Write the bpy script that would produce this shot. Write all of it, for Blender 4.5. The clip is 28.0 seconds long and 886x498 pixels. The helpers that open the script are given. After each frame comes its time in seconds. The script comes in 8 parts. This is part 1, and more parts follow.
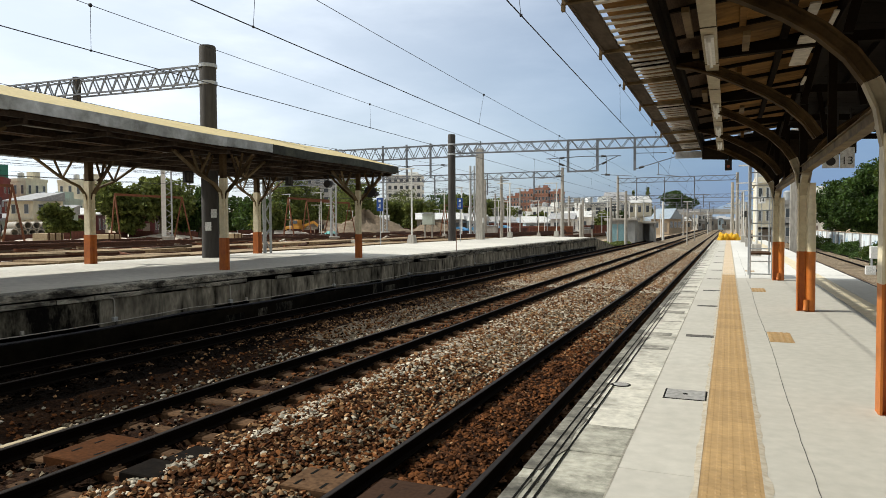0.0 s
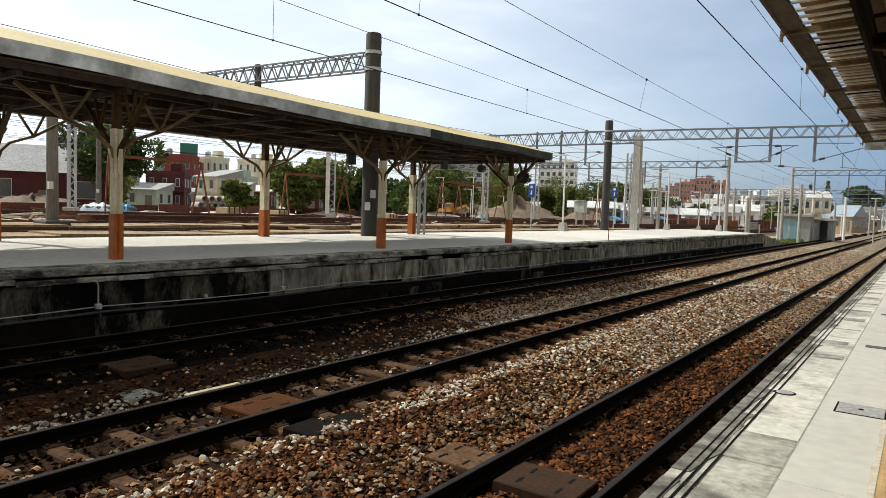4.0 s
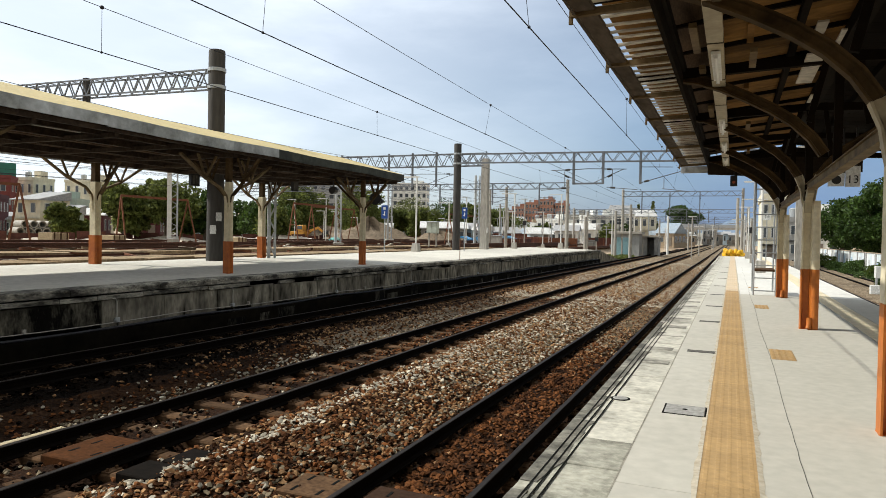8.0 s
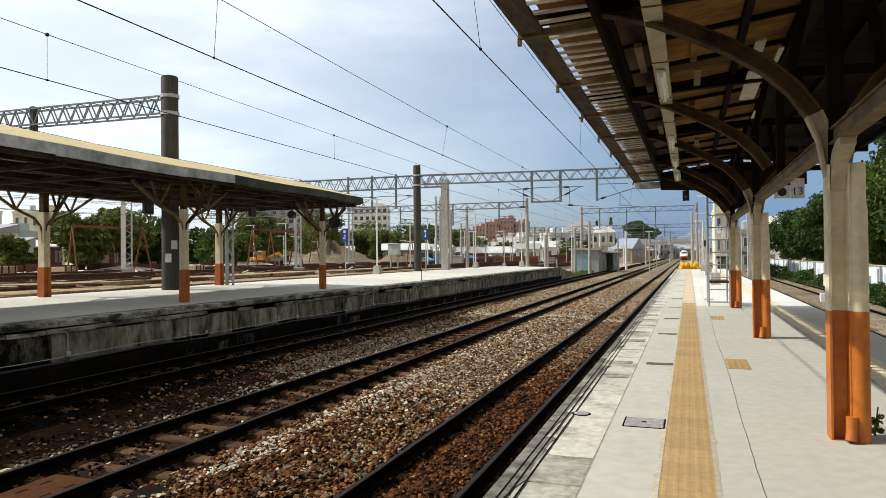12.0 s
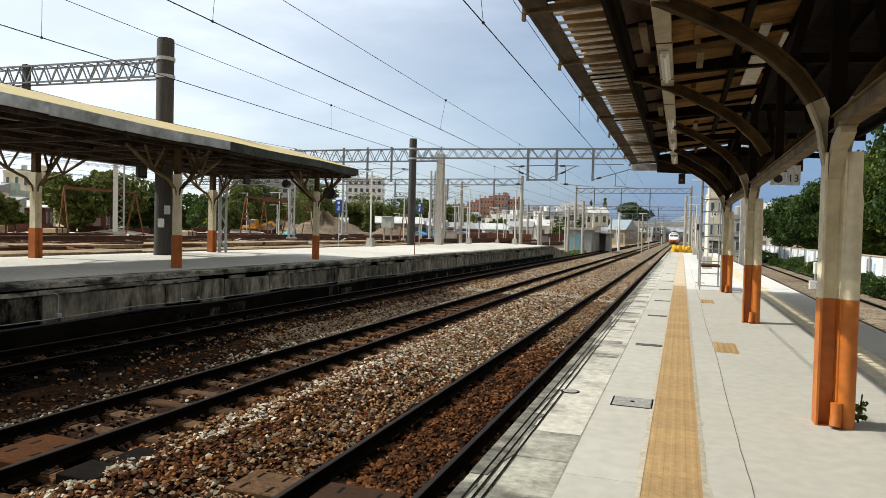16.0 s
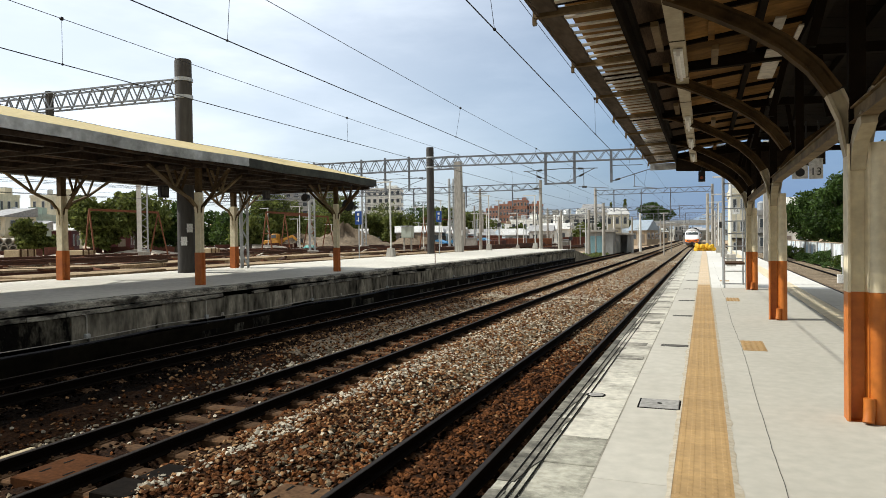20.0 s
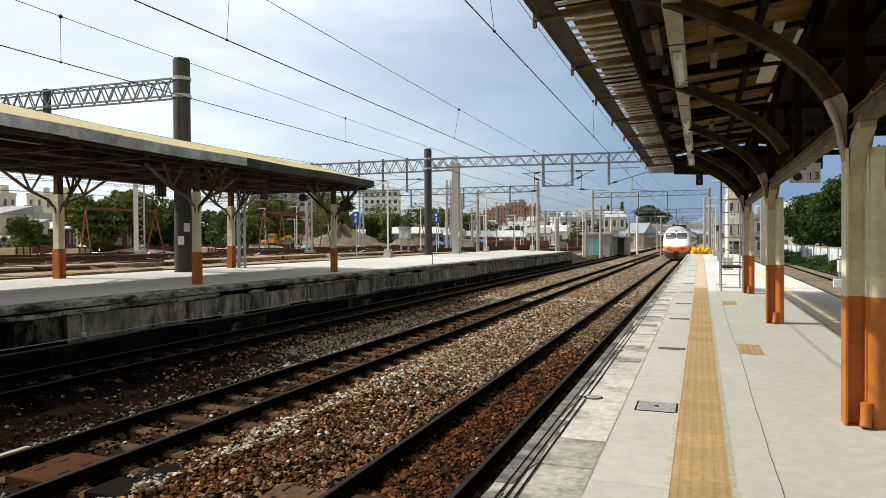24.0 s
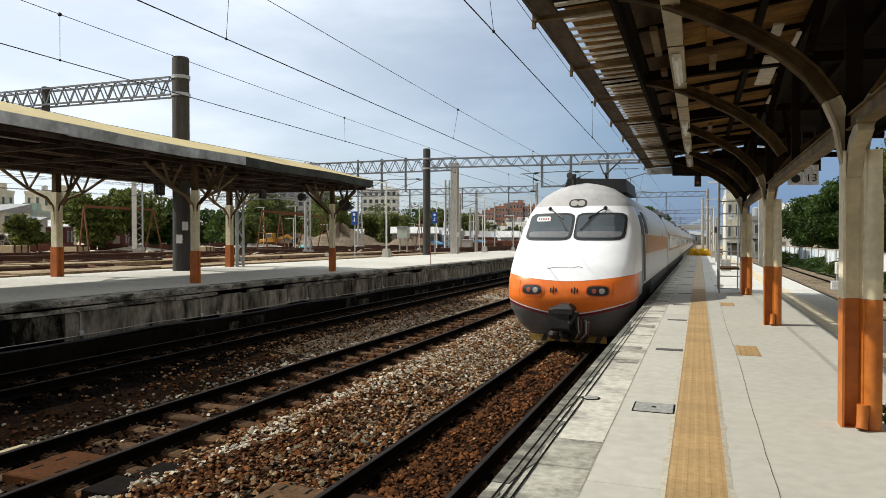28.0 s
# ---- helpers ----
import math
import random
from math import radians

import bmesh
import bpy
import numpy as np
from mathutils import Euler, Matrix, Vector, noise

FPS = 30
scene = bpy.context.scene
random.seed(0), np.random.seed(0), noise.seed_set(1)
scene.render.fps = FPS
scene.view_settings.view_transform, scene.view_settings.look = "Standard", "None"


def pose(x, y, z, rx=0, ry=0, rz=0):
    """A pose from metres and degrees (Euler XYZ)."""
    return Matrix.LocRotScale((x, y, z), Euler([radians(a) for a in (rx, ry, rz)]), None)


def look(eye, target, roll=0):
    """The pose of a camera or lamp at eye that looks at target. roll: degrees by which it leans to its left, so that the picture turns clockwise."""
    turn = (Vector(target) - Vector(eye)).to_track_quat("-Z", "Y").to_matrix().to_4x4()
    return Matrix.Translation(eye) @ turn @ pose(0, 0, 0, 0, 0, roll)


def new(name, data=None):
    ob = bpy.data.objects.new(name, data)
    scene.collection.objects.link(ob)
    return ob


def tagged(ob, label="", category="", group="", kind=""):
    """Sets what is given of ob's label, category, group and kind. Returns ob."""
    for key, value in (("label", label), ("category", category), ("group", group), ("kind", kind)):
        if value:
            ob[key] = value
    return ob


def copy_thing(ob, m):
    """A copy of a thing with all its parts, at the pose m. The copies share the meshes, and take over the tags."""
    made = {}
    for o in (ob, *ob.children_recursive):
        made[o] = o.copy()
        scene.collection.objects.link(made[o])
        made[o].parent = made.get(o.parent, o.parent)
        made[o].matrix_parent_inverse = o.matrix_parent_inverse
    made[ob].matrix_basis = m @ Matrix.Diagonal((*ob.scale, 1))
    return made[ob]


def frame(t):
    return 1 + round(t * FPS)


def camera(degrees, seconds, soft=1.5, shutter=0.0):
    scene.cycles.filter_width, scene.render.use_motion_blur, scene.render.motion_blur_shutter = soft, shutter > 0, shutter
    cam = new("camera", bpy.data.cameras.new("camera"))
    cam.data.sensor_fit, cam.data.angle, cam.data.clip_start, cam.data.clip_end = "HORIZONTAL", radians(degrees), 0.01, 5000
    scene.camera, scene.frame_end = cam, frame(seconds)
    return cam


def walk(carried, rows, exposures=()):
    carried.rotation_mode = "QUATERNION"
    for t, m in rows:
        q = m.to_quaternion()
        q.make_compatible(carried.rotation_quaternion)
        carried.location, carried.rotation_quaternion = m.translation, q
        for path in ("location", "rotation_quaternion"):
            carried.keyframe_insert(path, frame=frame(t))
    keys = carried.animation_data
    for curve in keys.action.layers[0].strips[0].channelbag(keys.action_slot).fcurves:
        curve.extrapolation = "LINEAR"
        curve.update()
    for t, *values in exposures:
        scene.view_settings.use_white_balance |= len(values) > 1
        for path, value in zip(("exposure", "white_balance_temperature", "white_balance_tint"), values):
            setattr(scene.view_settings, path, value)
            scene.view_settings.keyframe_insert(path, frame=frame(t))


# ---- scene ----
# one lens and one slightly swaying stand for the whole shot; y runs along the tracks, platform top is z = 0
cam = camera(66.5, 28.0, soft=0.75)
PATH = [
    (0.0, pose(-0.015, -0.002, 1.420, 88.04, 0.32, 22.86)),
    (0.5, pose(-0.008, 0.008, 1.420, 88.58, -0.23, 23.39)),
    (1.0, pose(-0.012, 0.014, 1.417, 87.51, -0.44, 23.00)),
    (1.5, pose(-0.019, 0.016, 1.415, 86.99, -1.45, 23.96)),
    (2.0, pose(-0.010, 0.004, 1.414, 88.04, -1.22, 24.47)),
    (2.5, pose(-0.024, 0.003, 1.416, 88.75, -1.26, 23.42)),
    (3.0, pose(-0.033, -0.018, 1.414, 86.10, -1.96, 29.08)),
    (3.5, pose(-0.029, -0.039, 1.421, 86.19, -1.77, 34.46)),
    (5.5, pose(0.018, -0.092, 1.409, 87.33, -2.12, 36.22)),
    (6.0, pose(-0.008, -0.090, 1.405, 87.41, -2.27, 34.16)),
    (6.5, pose(-0.014, -0.058, 1.417, 88.17, -2.17, 30.79)),
    (7.0, pose(-0.007, -0.043, 1.423, 89.26, -1.52, 26.49)),
    (7.5, pose(-0.027, -0.017, 1.421, 88.54, -1.44, 23.38)),
    (8.0, pose(-0.000, 0.000, 1.420, 88.79, -1.08, 23.23)),
    (8.5, pose(-0.014, -0.018, 1.421, 89.08, -0.96, 22.76)),
    (9.0, pose(0.014, -0.001, 1.416, 88.84, -0.19, 23.32)),
    (9.5, pose(0.056, 0.011, 1.425, 89.13, 0.19, 24.67)),
    (10.0, pose(0.051, 0.019, 1.441, 90.01, -0.34, 23.20)),
    (10.5, pose(0.030, -0.012, 1.425, 90.88, -0.79, 22.31)),
    (11.0, pose(0.035, -0.008, 1.432, 91.52, -0.66, 22.93)),
    (11.5, pose(0.041, 0.013, 1.421, 91.09, -1.19, 21.29)),
    (12.0, pose(0.041, 0.022, 1.416, 90.60, 0.60, 20.02)),
    (12.5, pose(0.025, 0.006, 1.412, 89.19, -0.03, 21.72)),
    (14.5, pose(0.025, 0.031, 1.409, 89.11, -1.16, 19.70)),
    (15.0, pose(0.016, 0.017, 1.411, 89.13, -1.17, 19.60)),
    (15.5, pose(0.014, 0.012, 1.418, 89.48, -0.84, 19.27)),
    (16.0, pose(0.018, 0.015, 1.414, 88.47, -1.41, 19.44)),
    (16.5, pose(0.018, 0.019, 1.409, 88.96, -1.45, 18.56)),
    (17.0, pose(0.021, 0.014, 1.409, 88.66, -0.96, 19.14)),
    (17.5, pose(0.014, -0.000, 1.411, 88.11, -0.33, 19.75)),
    (18.0, pose(0.011, 0.000, 1.413, 87.64, -0.07, 20.28)),
    (18.5, pose(0.012, 0.001, 1.421, 87.99, 0.22, 20.50)),
    (19.0, pose(0.014, 0.010, 1.414, 88.80, 0.32, 20.82)),
    (19.5, pose(0.023, 0.019, 1.412, 89.16, 0.53, 21.06)),
    (20.0, pose(0.030, 0.013, 1.414, 89.12, 0.78, 21.14)),
    (20.5, pose(0.032, 0.017, 1.417, 88.78, 0.89, 21.29)),
    (21.0, pose(0.025, 0.012, 1.414, 88.62, 0.66, 21.41)),
    (21.5, pose(0.019, 0.001, 1.420, 88.97, 0.84, 21.86)),
    (23.5, pose(0.011, 0.006, 1.418, 89.20, 0.25, 21.32)),
    (24.0, pose(0.016, 0.011, 1.413, 89.23, 0.32, 20.89)),
    (24.5, pose(0.015, 0.011, 1.418, 89.64, 0.20, 20.69)),
    (25.0, pose(0.020, 0.015, 1.420, 89.90, 0.25, 20.61)),
    (25.5, pose(0.017, 0.005, 1.422, 90.29, 0.13, 20.65)),
    (26.0, pose(0.018, 0.002, 1.417, 89.94, 0.19, 20.88)),
    (26.5, pose(0.012, -0.003, 1.420, 89.87, -0.06, 20.93)),
    (27.0, pose(0.019, 0.008, 1.420, 89.92, -0.14, 20.96)),
    (27.5, pose(0.015, 0.004, 1.418, 89.94, 0.06, 20.93)),
    (28.0, pose(0.019, 0.005, 1.414, 89.23, 0.03, 20.76)),
]
walk(cam, PATH, exposures=[(0.0, 0.0, 6380, 7.5), (3.5, 0.08, 6380, 7.5), (10.0, 0.03, 6380, 7.5), (20.0, 0.06, 6380, 7.5), (25.0, 0.0, 6380, 7.5), (28.0, -0.07, 6380, 7.5)])

# ---- light: afternoon sun from across the tracks, hazy bright sky ----
SUN_EL = radians(46.5)
SKY_FILL = (4.5, 4.4, 4.15)
SKY_SLATE, SKY_CLOUD, SKY_VEIL = (1.60, 2.72, 5.15), (4.5, 6.0, 8.6), (10.4, 10.9, 11.7)
world = bpy.data.worlds.new("sky")
scene.world = world
world.use_nodes = True
wn, wl = world.node_tree.nodes, world.node_tree.links
wn.clear()
w_out = wn.new("ShaderNodeOutputWorld")
w_bg = wn.new("ShaderNodeBackground")
w_sky = wn.new("ShaderNodeTexSky")
w_sky.sky_type = "NISHITA"
w_sky.sun_disc = False
w_sky.sun_elevation = SUN_EL
w_sky.sun_rotation = radians(258)
w_sky.air_density, w_sky.dust_density, w_sky.ozone_density = 1.0, 1.2, 1.6
w_bg.inputs["Strength"].default_value = 0.11
# an unseen warm-grey cloud deck overhead and behind, added to take the blue out of the shade; a thin bright veil of
# cloud round the sun, slate haze low down along the line
w_tc = wn.new("ShaderNodeTexCoord")


def w_math(op, *args):
    nd = wn.new("ShaderNodeMath")
    nd.operation = op
    for k, v in enumerate(args):
        if isinstance(v, (int, float)):
            nd.inputs[k].default_value = v
        else:
            wl.new(v, nd.inputs[k])
    return nd.outputs[0]


def w_range(v, a, b, c, d):
    nd = wn.new("ShaderNodeMapRange")
    nd.interpolation_type = "SMOOTHSTEP"
    for k, q in zip(("From Min", "From Max", "To Min", "To Max"), (a, b, c, d)):
        nd.inputs[k].default_value = q
    wl.new(v, nd.inputs["Value"])
    return nd.outputs[0]


def w_blend(fac, a, b):
    nd = wn.new("ShaderNodeMix")
    nd.data_type = "RGBA"
    wl.new(fac, nd.inputs["Factor"])
    for key, v in (("A", a), ("B", b)):
        if isinstance(v, tuple):
            nd.inputs[key].default_value = (*v, 1)
        else:
            wl.new(v, nd.inputs[key])
    return nd.outputs["Result"]


w_dot = wn.new("ShaderNodeVectorMath")
w_dot.operation = "DOT_PRODUCT"
w_dot.inputs[1].default_value = (-0.80, 0.05, 0.60)
wl.new(w_tc.outputs["Generated"], w_dot.inputs[0])
w_sep = wn.new("ShaderNodeSeparateXYZ")
wl.new(w_tc.outputs["Generated"], w_sep.inputs[0])
w_map = wn.new("ShaderNodeMapping")
w_map.inputs["Scale"].default_value = (1.0, 1.0, 3.6)
wl.new(w_tc.outputs["Generated"], w_map.inputs["Vector"])
w_noise = wn.new("ShaderNodeTexNoise")
w_noise.inputs["Scale"].default_value, w_noise.inputs["Detail"].default_value, w_noise.inputs["Roughness"].default_value = 2.1, 7.0, 0.55
wl.new(w_map.outputs["Vector"], w_noise.inputs["Vector"])
w_cloud = w_range(w_noise.outputs["Fac"], 0.35, 0.70, 0.0, 1.0)
w_veil = w_math("MULTIPLY", w_range(w_dot.outputs["Value"], 0.12, 0.84, 0.0, 1.0), w_math("MULTIPLY_ADD", w_cloud, 0.45, 0.62))
w_low = w_math("MULTIPLY", w_range(w_sep.outputs["Z"], 0.02, 0.34, 1.0, 0.0), w_range(w_dot.outputs["Value"], -0.1, 0.62, 1.0, 0.0))
w_low = w_math("MULTIPLY", w_low, w_math("MULTIPLY_ADD", w_cloud, -0.35, 0.85))
w_col = w_blend(w_low, w_sky.outputs["Color"], SKY_SLATE)
w_col = w_blend(w_math("MULTIPLY", w_cloud, 0.12), w_col, SKY_CLOUD)
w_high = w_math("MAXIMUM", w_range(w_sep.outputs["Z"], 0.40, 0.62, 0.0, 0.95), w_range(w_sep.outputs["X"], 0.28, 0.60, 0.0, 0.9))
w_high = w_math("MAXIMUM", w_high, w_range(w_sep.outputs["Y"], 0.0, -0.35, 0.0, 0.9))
w_col = w_blend(w_high, w_col, SKY_FILL)
w_col = w_blend(w_veil, w_col, SKY_VEIL)
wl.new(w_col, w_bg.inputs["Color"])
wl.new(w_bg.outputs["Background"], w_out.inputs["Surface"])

sun = new("sun", bpy.data.lights.new("sun", "SUN"))
sun.data.energy, sun.data.angle, sun.data.color = 4.6, radians(0.6), (1.0, 0.94, 0.84)
sun.matrix_world = look((-40 * math.cos(SUN_EL), -6.0, 40 * math.sin(SUN_EL)), (0, 0, 0))


# ---- materials ----
def mat(name, base, dark=None, rough=0.75, metal=0.0, scale=1.2, amount=0.5, fine=22.0, fine_amt=0.25, bump=0.25, bdist=0.01, piece=0.0,
        island=0.0, local=False, stretch=(1, 1, 1), spec=0.4, light=None, edges=(0.36, 0.68)):
    """A surface with broad stains (base to dark), fine grain and relief; piece / island vary it from piece to piece."""
    m = bpy.data.materials.new(name)
    m.use_nodes = True
    n, l = m.node_tree.nodes, m.node_tree.links
    b = n["Principled BSDF"]
    b.inputs["Roughness"].default_value, b.inputs["Metallic"].default_value = rough, metal
    b.inputs["Specular IOR Level"].default_value = spec
    if local:
        co = n.new("ShaderNodeTexCoord").outputs["Object"]
    else:
        co = n.new("ShaderNodeNewGeometry").outputs["Position"]
    mp = n.new("ShaderNodeMapping")
    mp.inputs["Scale"].default_value = stretch
    l.new(co, mp.inputs["Vector"])
    n1, n2 = n.new("ShaderNodeTexNoise"), n.new("ShaderNodeTexNoise")
    n1.inputs["Scale"].default_value, n1.inputs["Detail"].default_value, n1.inputs["Roughness"].default_value = scale, 8, 0.68
    n2.inputs["Scale"].default_value, n2.inputs["Detail"].default_value = fine, 3
    l.new(mp.outputs[0], n1.inputs["Vector"])
    l.new(mp.outputs[0], n2.inputs["Vector"])
    r1 = n.new("ShaderNodeMapRange")
    r1.inputs["From Min"].default_value, r1.inputs["From Max"].default_value = edges
    r1.inputs["To Max"].default_value = amount
    l.new(n1.outputs["Fac"], r1.inputs["Value"])
    mx = n.new("ShaderNodeMix")
    mx.data_type = "RGBA"
    mx.inputs["A"].default_value = (*base, 1)
    mx.inputs["B"].default_value = (*(dark or [c * 0.55 for c in base]), 1)
    l.new(r1.outputs[0], mx.inputs["Factor"])
    hsv = n.new("ShaderNodeHueSaturation")
    r2 = n.new("ShaderNodeMapRange")
    r2.inputs["From Min"].default_value, r2.inputs["From Max"].default_value = 0.3, 0.7
    r2.inputs["To Min"].default_value, r2.inputs["To Max"].default_value = 1 - fine_amt, 1 + fine_amt
    l.new(n2.outputs["Fac"], r2.inputs["Value"])
    value = r2.outputs[0]
    for on, src in ((piece, "ShaderNodeObjectInfo"), (island, "ShaderNodeNewGeometry")):
        if on:
            s = n.new(src)
            r3 = n.new("ShaderNodeMapRange")
            r3.inputs["To Min"].default_value, r3.inputs["To Max"].default_value = 1 - on, 1 + on
            l.new(s.outputs["Random" if src == "ShaderNodeObjectInfo" else "Random Per Island"], r3.inputs["Value"])
            mul = n.new("ShaderNodeMath")
            mul.operation = "MULTIPLY"
            l.new(value, mul.inputs[0])
            l.new(r3.outputs[0], mul.inputs[1])
            value = mul.outputs[0]
    l.new(value, hsv.inputs["Value"])
    l.new(mx.outputs["Result"], hsv.inputs["Color"])
    l.new(hsv.outputs["Color"], b.inputs["Base Color"])
    if bump:
        bp = n.new("ShaderNodeBump")
        bp.inputs["Strength"].default_value, bp.inputs["Distance"].default_value = bump, bdist
        l.new(n2.outputs["Fac"], bp.inputs["Height"])
        l.new(bp.outputs["Normal"], b.inputs["Normal"])
    if light:
        b.inputs["Emission Color"].default_value, b.inputs["Emission Strength"].default_value = (*light[:3], 1), light[3]
    return m


CONCRETE = mat("platform_concrete", (0.465, 0.447, 0.39), (0.39, 0.372, 0.32), rough=0.85, scale=0.7, amount=0.6, fine=9, fine_amt=0.07, bump=0.12, piece=0.05)
COPING = mat("coping_concrete", (0.50, 0.48, 0.41), (0.13, 0.125, 0.10), rough=0.9, scale=1.5, amount=0.85, fine=14, fine_amt=0.18, piece=0.10, edges=(0.50, 0.68))
OLD_DECK = mat("old_platform_concrete", (0.56, 0.54, 0.48), (0.40, 0.38, 0.33), rough=0.9, scale=0.5, fine=8, fine_amt=0.12, piece=0.06)
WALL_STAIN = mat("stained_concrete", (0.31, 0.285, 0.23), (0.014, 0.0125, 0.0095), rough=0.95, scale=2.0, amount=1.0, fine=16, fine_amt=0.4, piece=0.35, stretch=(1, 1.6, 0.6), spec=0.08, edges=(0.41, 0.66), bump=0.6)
JOINT = mat("dark_joint", (0.10, 0.095, 0.085), rough=0.95)
GROOVE = mat("black_groove", (0.010, 0.010, 0.009), rough=0.95, spec=0.05)
TACTILE = mat("ochre_tactile_tile", (0.40, 0.262, 0.115), (0.31, 0.20, 0.09), rough=0.7, scale=2.0, fine=18, fine_amt=0.12, piece=0.10)
STEEL_LID = mat("steel_lid", (0.34, 0.335, 0.315), (0.22, 0.21, 0.19), rough=0.7, metal=0.1, scale=6)
BALLAST = mat("ballast_bed", (0.028, 0.0125, 0.0055), (0.008, 0.004, 0.002), rough=0.95, scale=1.1, amount=0.8, fine=26, fine_amt=0.6, bump=1.0, bdist=0.04, spec=0.08)
# near-black bed: the island canopy's shadow is put into the colour
BALLAST_SHADE = mat("shaded_bed", (0.006, 0.004, 0.0025), (0.003, 0.002, 0.0015), rough=0.95, scale=1.1, amount=0.8, fine=26, fine_amt=0.6, bump=1.0, bdist=0.04, spec=0.03)
DIRT = mat("brown_dirt", (0.036, 0.017, 0.0075), (0.010, 0.005, 0.0025), rough=0.95, scale=1.6, amount=0.9, fine=20, fine_amt=0.6, bump=1.0, bdist=0.04, spec=0.05)
BALLAST_GREY = mat("ballast_grey", (0.27, 0.215, 0.150), (0.085, 0.060, 0.038), rough=0.95, scale=1.3, amount=0.8, fine=14, fine_amt=0.7, bump=1.0, bdist=0.05, spec=0.08)
STONE_BROWN = mat("rusty_stone", (0.140, 0.053, 0.017), (0.022, 0.010, 0.005), rough=0.95, scale=2.2, amount=0.95, fine=30, fine_amt=0.2, island=0.72, bump=0.4, spec=0.12)
STONE_GREY = mat("grey_stone", (0.185, 0.150, 0.100), (0.05, 0.038, 0.025), rough=0.95, scale=1.2, amount=0.75, fine=30, fine_amt=0.2, island=0.65, bump=0.4, spec=0.1)
STONE_WHITE = mat("pale_stone", (0.46, 0.42, 0.335), (0.25, 0.205, 0.15), rough=0.95, scale=3, fine=30, fine_amt=0.15, island=0.4, bump=0.4, spec=0.15)
# rust taken down to near black; the rails' shaded sides are in the colour
RAIL_SIDE = mat("rusty_shaded_rail", (0.005, 0.0035, 0.0025), (0.003, 0.002, 0.0015), rough=0.9, scale=2, fine=30, spec=0.04)
RAIL_TOP = mat("worn_rail_head", (0.022, 0.017, 0.014), (0.010, 0.008, 0.006), rough=0.6, metal=0.1, scale=2, fine=40, fine_amt=0.1, bump=0.05, spec=0.10)
SLEEPER = mat("weathered_sleeper", (0.088, 0.050, 0.026), (0.022, 0.013, 0.007), rough=0.95, scale=3, fine=20, fine_amt=0.35, piece=0.35, spec=0.1)
RUST_PLATE = mat("rusty_plate", (0.070, 0.027, 0.009), (0.03, 0.014, 0.007), rough=0.9, scale=3, fine=25, spec=0.06)
BEIGE = mat("beige_paint", (0.70, 0.63, 0.45), (0.44, 0.36, 0.22), rough=0.6, scale=2.5, amount=0.6, fine=14, fine_amt=0.1, bump=0.1)
ORANGE = mat("orange_paint", (0.52, 0.16, 0.02), (0.33, 0.085, 0.015), rough=0.5, scale=3, amount=0.6, fine=14, fine_amt=0.12, bump=0.1)
RUST_RED = mat("orange_brown_paint", (0.41, 0.112, 0.012), (0.22, 0.050, 0.008), rough=0.6, scale=3, amount=0.6, fine=14, fine_amt=0.12, bump=0.1)
# near black: the deep shade under the platform canopy is put into this colour
STRUCT_DARK = mat("canopy_shade_dark", (0.010, 0.0062, 0.003), (0.004, 0.0025, 0.0014), rough=0.9, scale=2, amount=0.8, fine=16, spec=0.08)
BOARDS = mat("roof_boards", (0.25, 0.132, 0.038), (0.050, 0.025, 0.008), rough=0.85, scale=1.6, amount=0.8, fine=10, fine_amt=0.25, piece=0.25, stretch=(0.5, 1, 1), spec=0.12)
ROOF_YELLOW = mat("yellow_roof_sheet", (0.50, 0.41, 0.20), (0.38, 0.31, 0.15), rough=0.6, scale=0.7, fine=6, fine_amt=0.1, piece=0.05)
FASCIA = mat("grey_blue_fascia", (0.62, 0.65, 0.66), (0.26, 0.27, 0.25), rough=0.34, metal=0.35, scale=0.8, amount=1.0, fine=5, fine_amt=0.2, piece=0.22, edges=(0.40, 0.64))
FASCIA_OLD = mat("mossy_dark_fascia", (0.055, 0.062, 0.045), (0.020, 0.022, 0.016), rough=0.6, metal=0.1, scale=1.1, amount=1.0, fine=7, fine_amt=0.3, edges=(0.40, 0.60))
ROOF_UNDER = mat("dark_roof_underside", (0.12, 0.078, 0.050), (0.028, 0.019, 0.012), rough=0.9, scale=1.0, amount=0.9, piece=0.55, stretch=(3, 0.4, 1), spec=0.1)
GALV = mat("galvanised_steel", (0.46, 0.48, 0.49), (0.30, 0.32, 0.33), rough=0.45, metal=0.55, scale=3, fine=20, fine_amt=0.12)
# dark copy of the galvanised steel: the silhouette against the sky is in the colour
TRUSS = mat("silhouette_galvanised_steel", (0.19, 0.205, 0.225), (0.11, 0.12, 0.135), rough=0.6, metal=0.2, scale=3, fine=20, fine_amt=0.12)
WHITE_STEEL = mat("white_painted_steel", (0.72, 0.72, 0.69), (0.5, 0.5, 0.47), rough=0.55, scale=2, fine=14, fine_amt=0.1)
DARK_POLE = mat("dark_concrete_pole", (0.060, 0.056, 0.052), (0.025, 0.023, 0.021), rough=0.85, scale=1.5, fine=12, stretch=(1, 1, 0.2))
POLE = mat("concrete_pole", (0.40, 0.38, 0.34), (0.24, 0.22, 0.19), rough=0.9, scale=1.5, fine=12, stretch=(1, 1, 0.2))
WIRE = mat("wire", (0.035, 0.035, 0.04), rough=0.6, metal=0.4, bump=0)
BLACK = mat("black_plastic", (0.018, 0.018, 0.02), rough=0.5, fine_amt=0.1, bump=0.05)
WHITE = mat("white_plastic", (0.75, 0.75, 0.73), rough=0.5, fine_amt=0.06, bump=0.03)
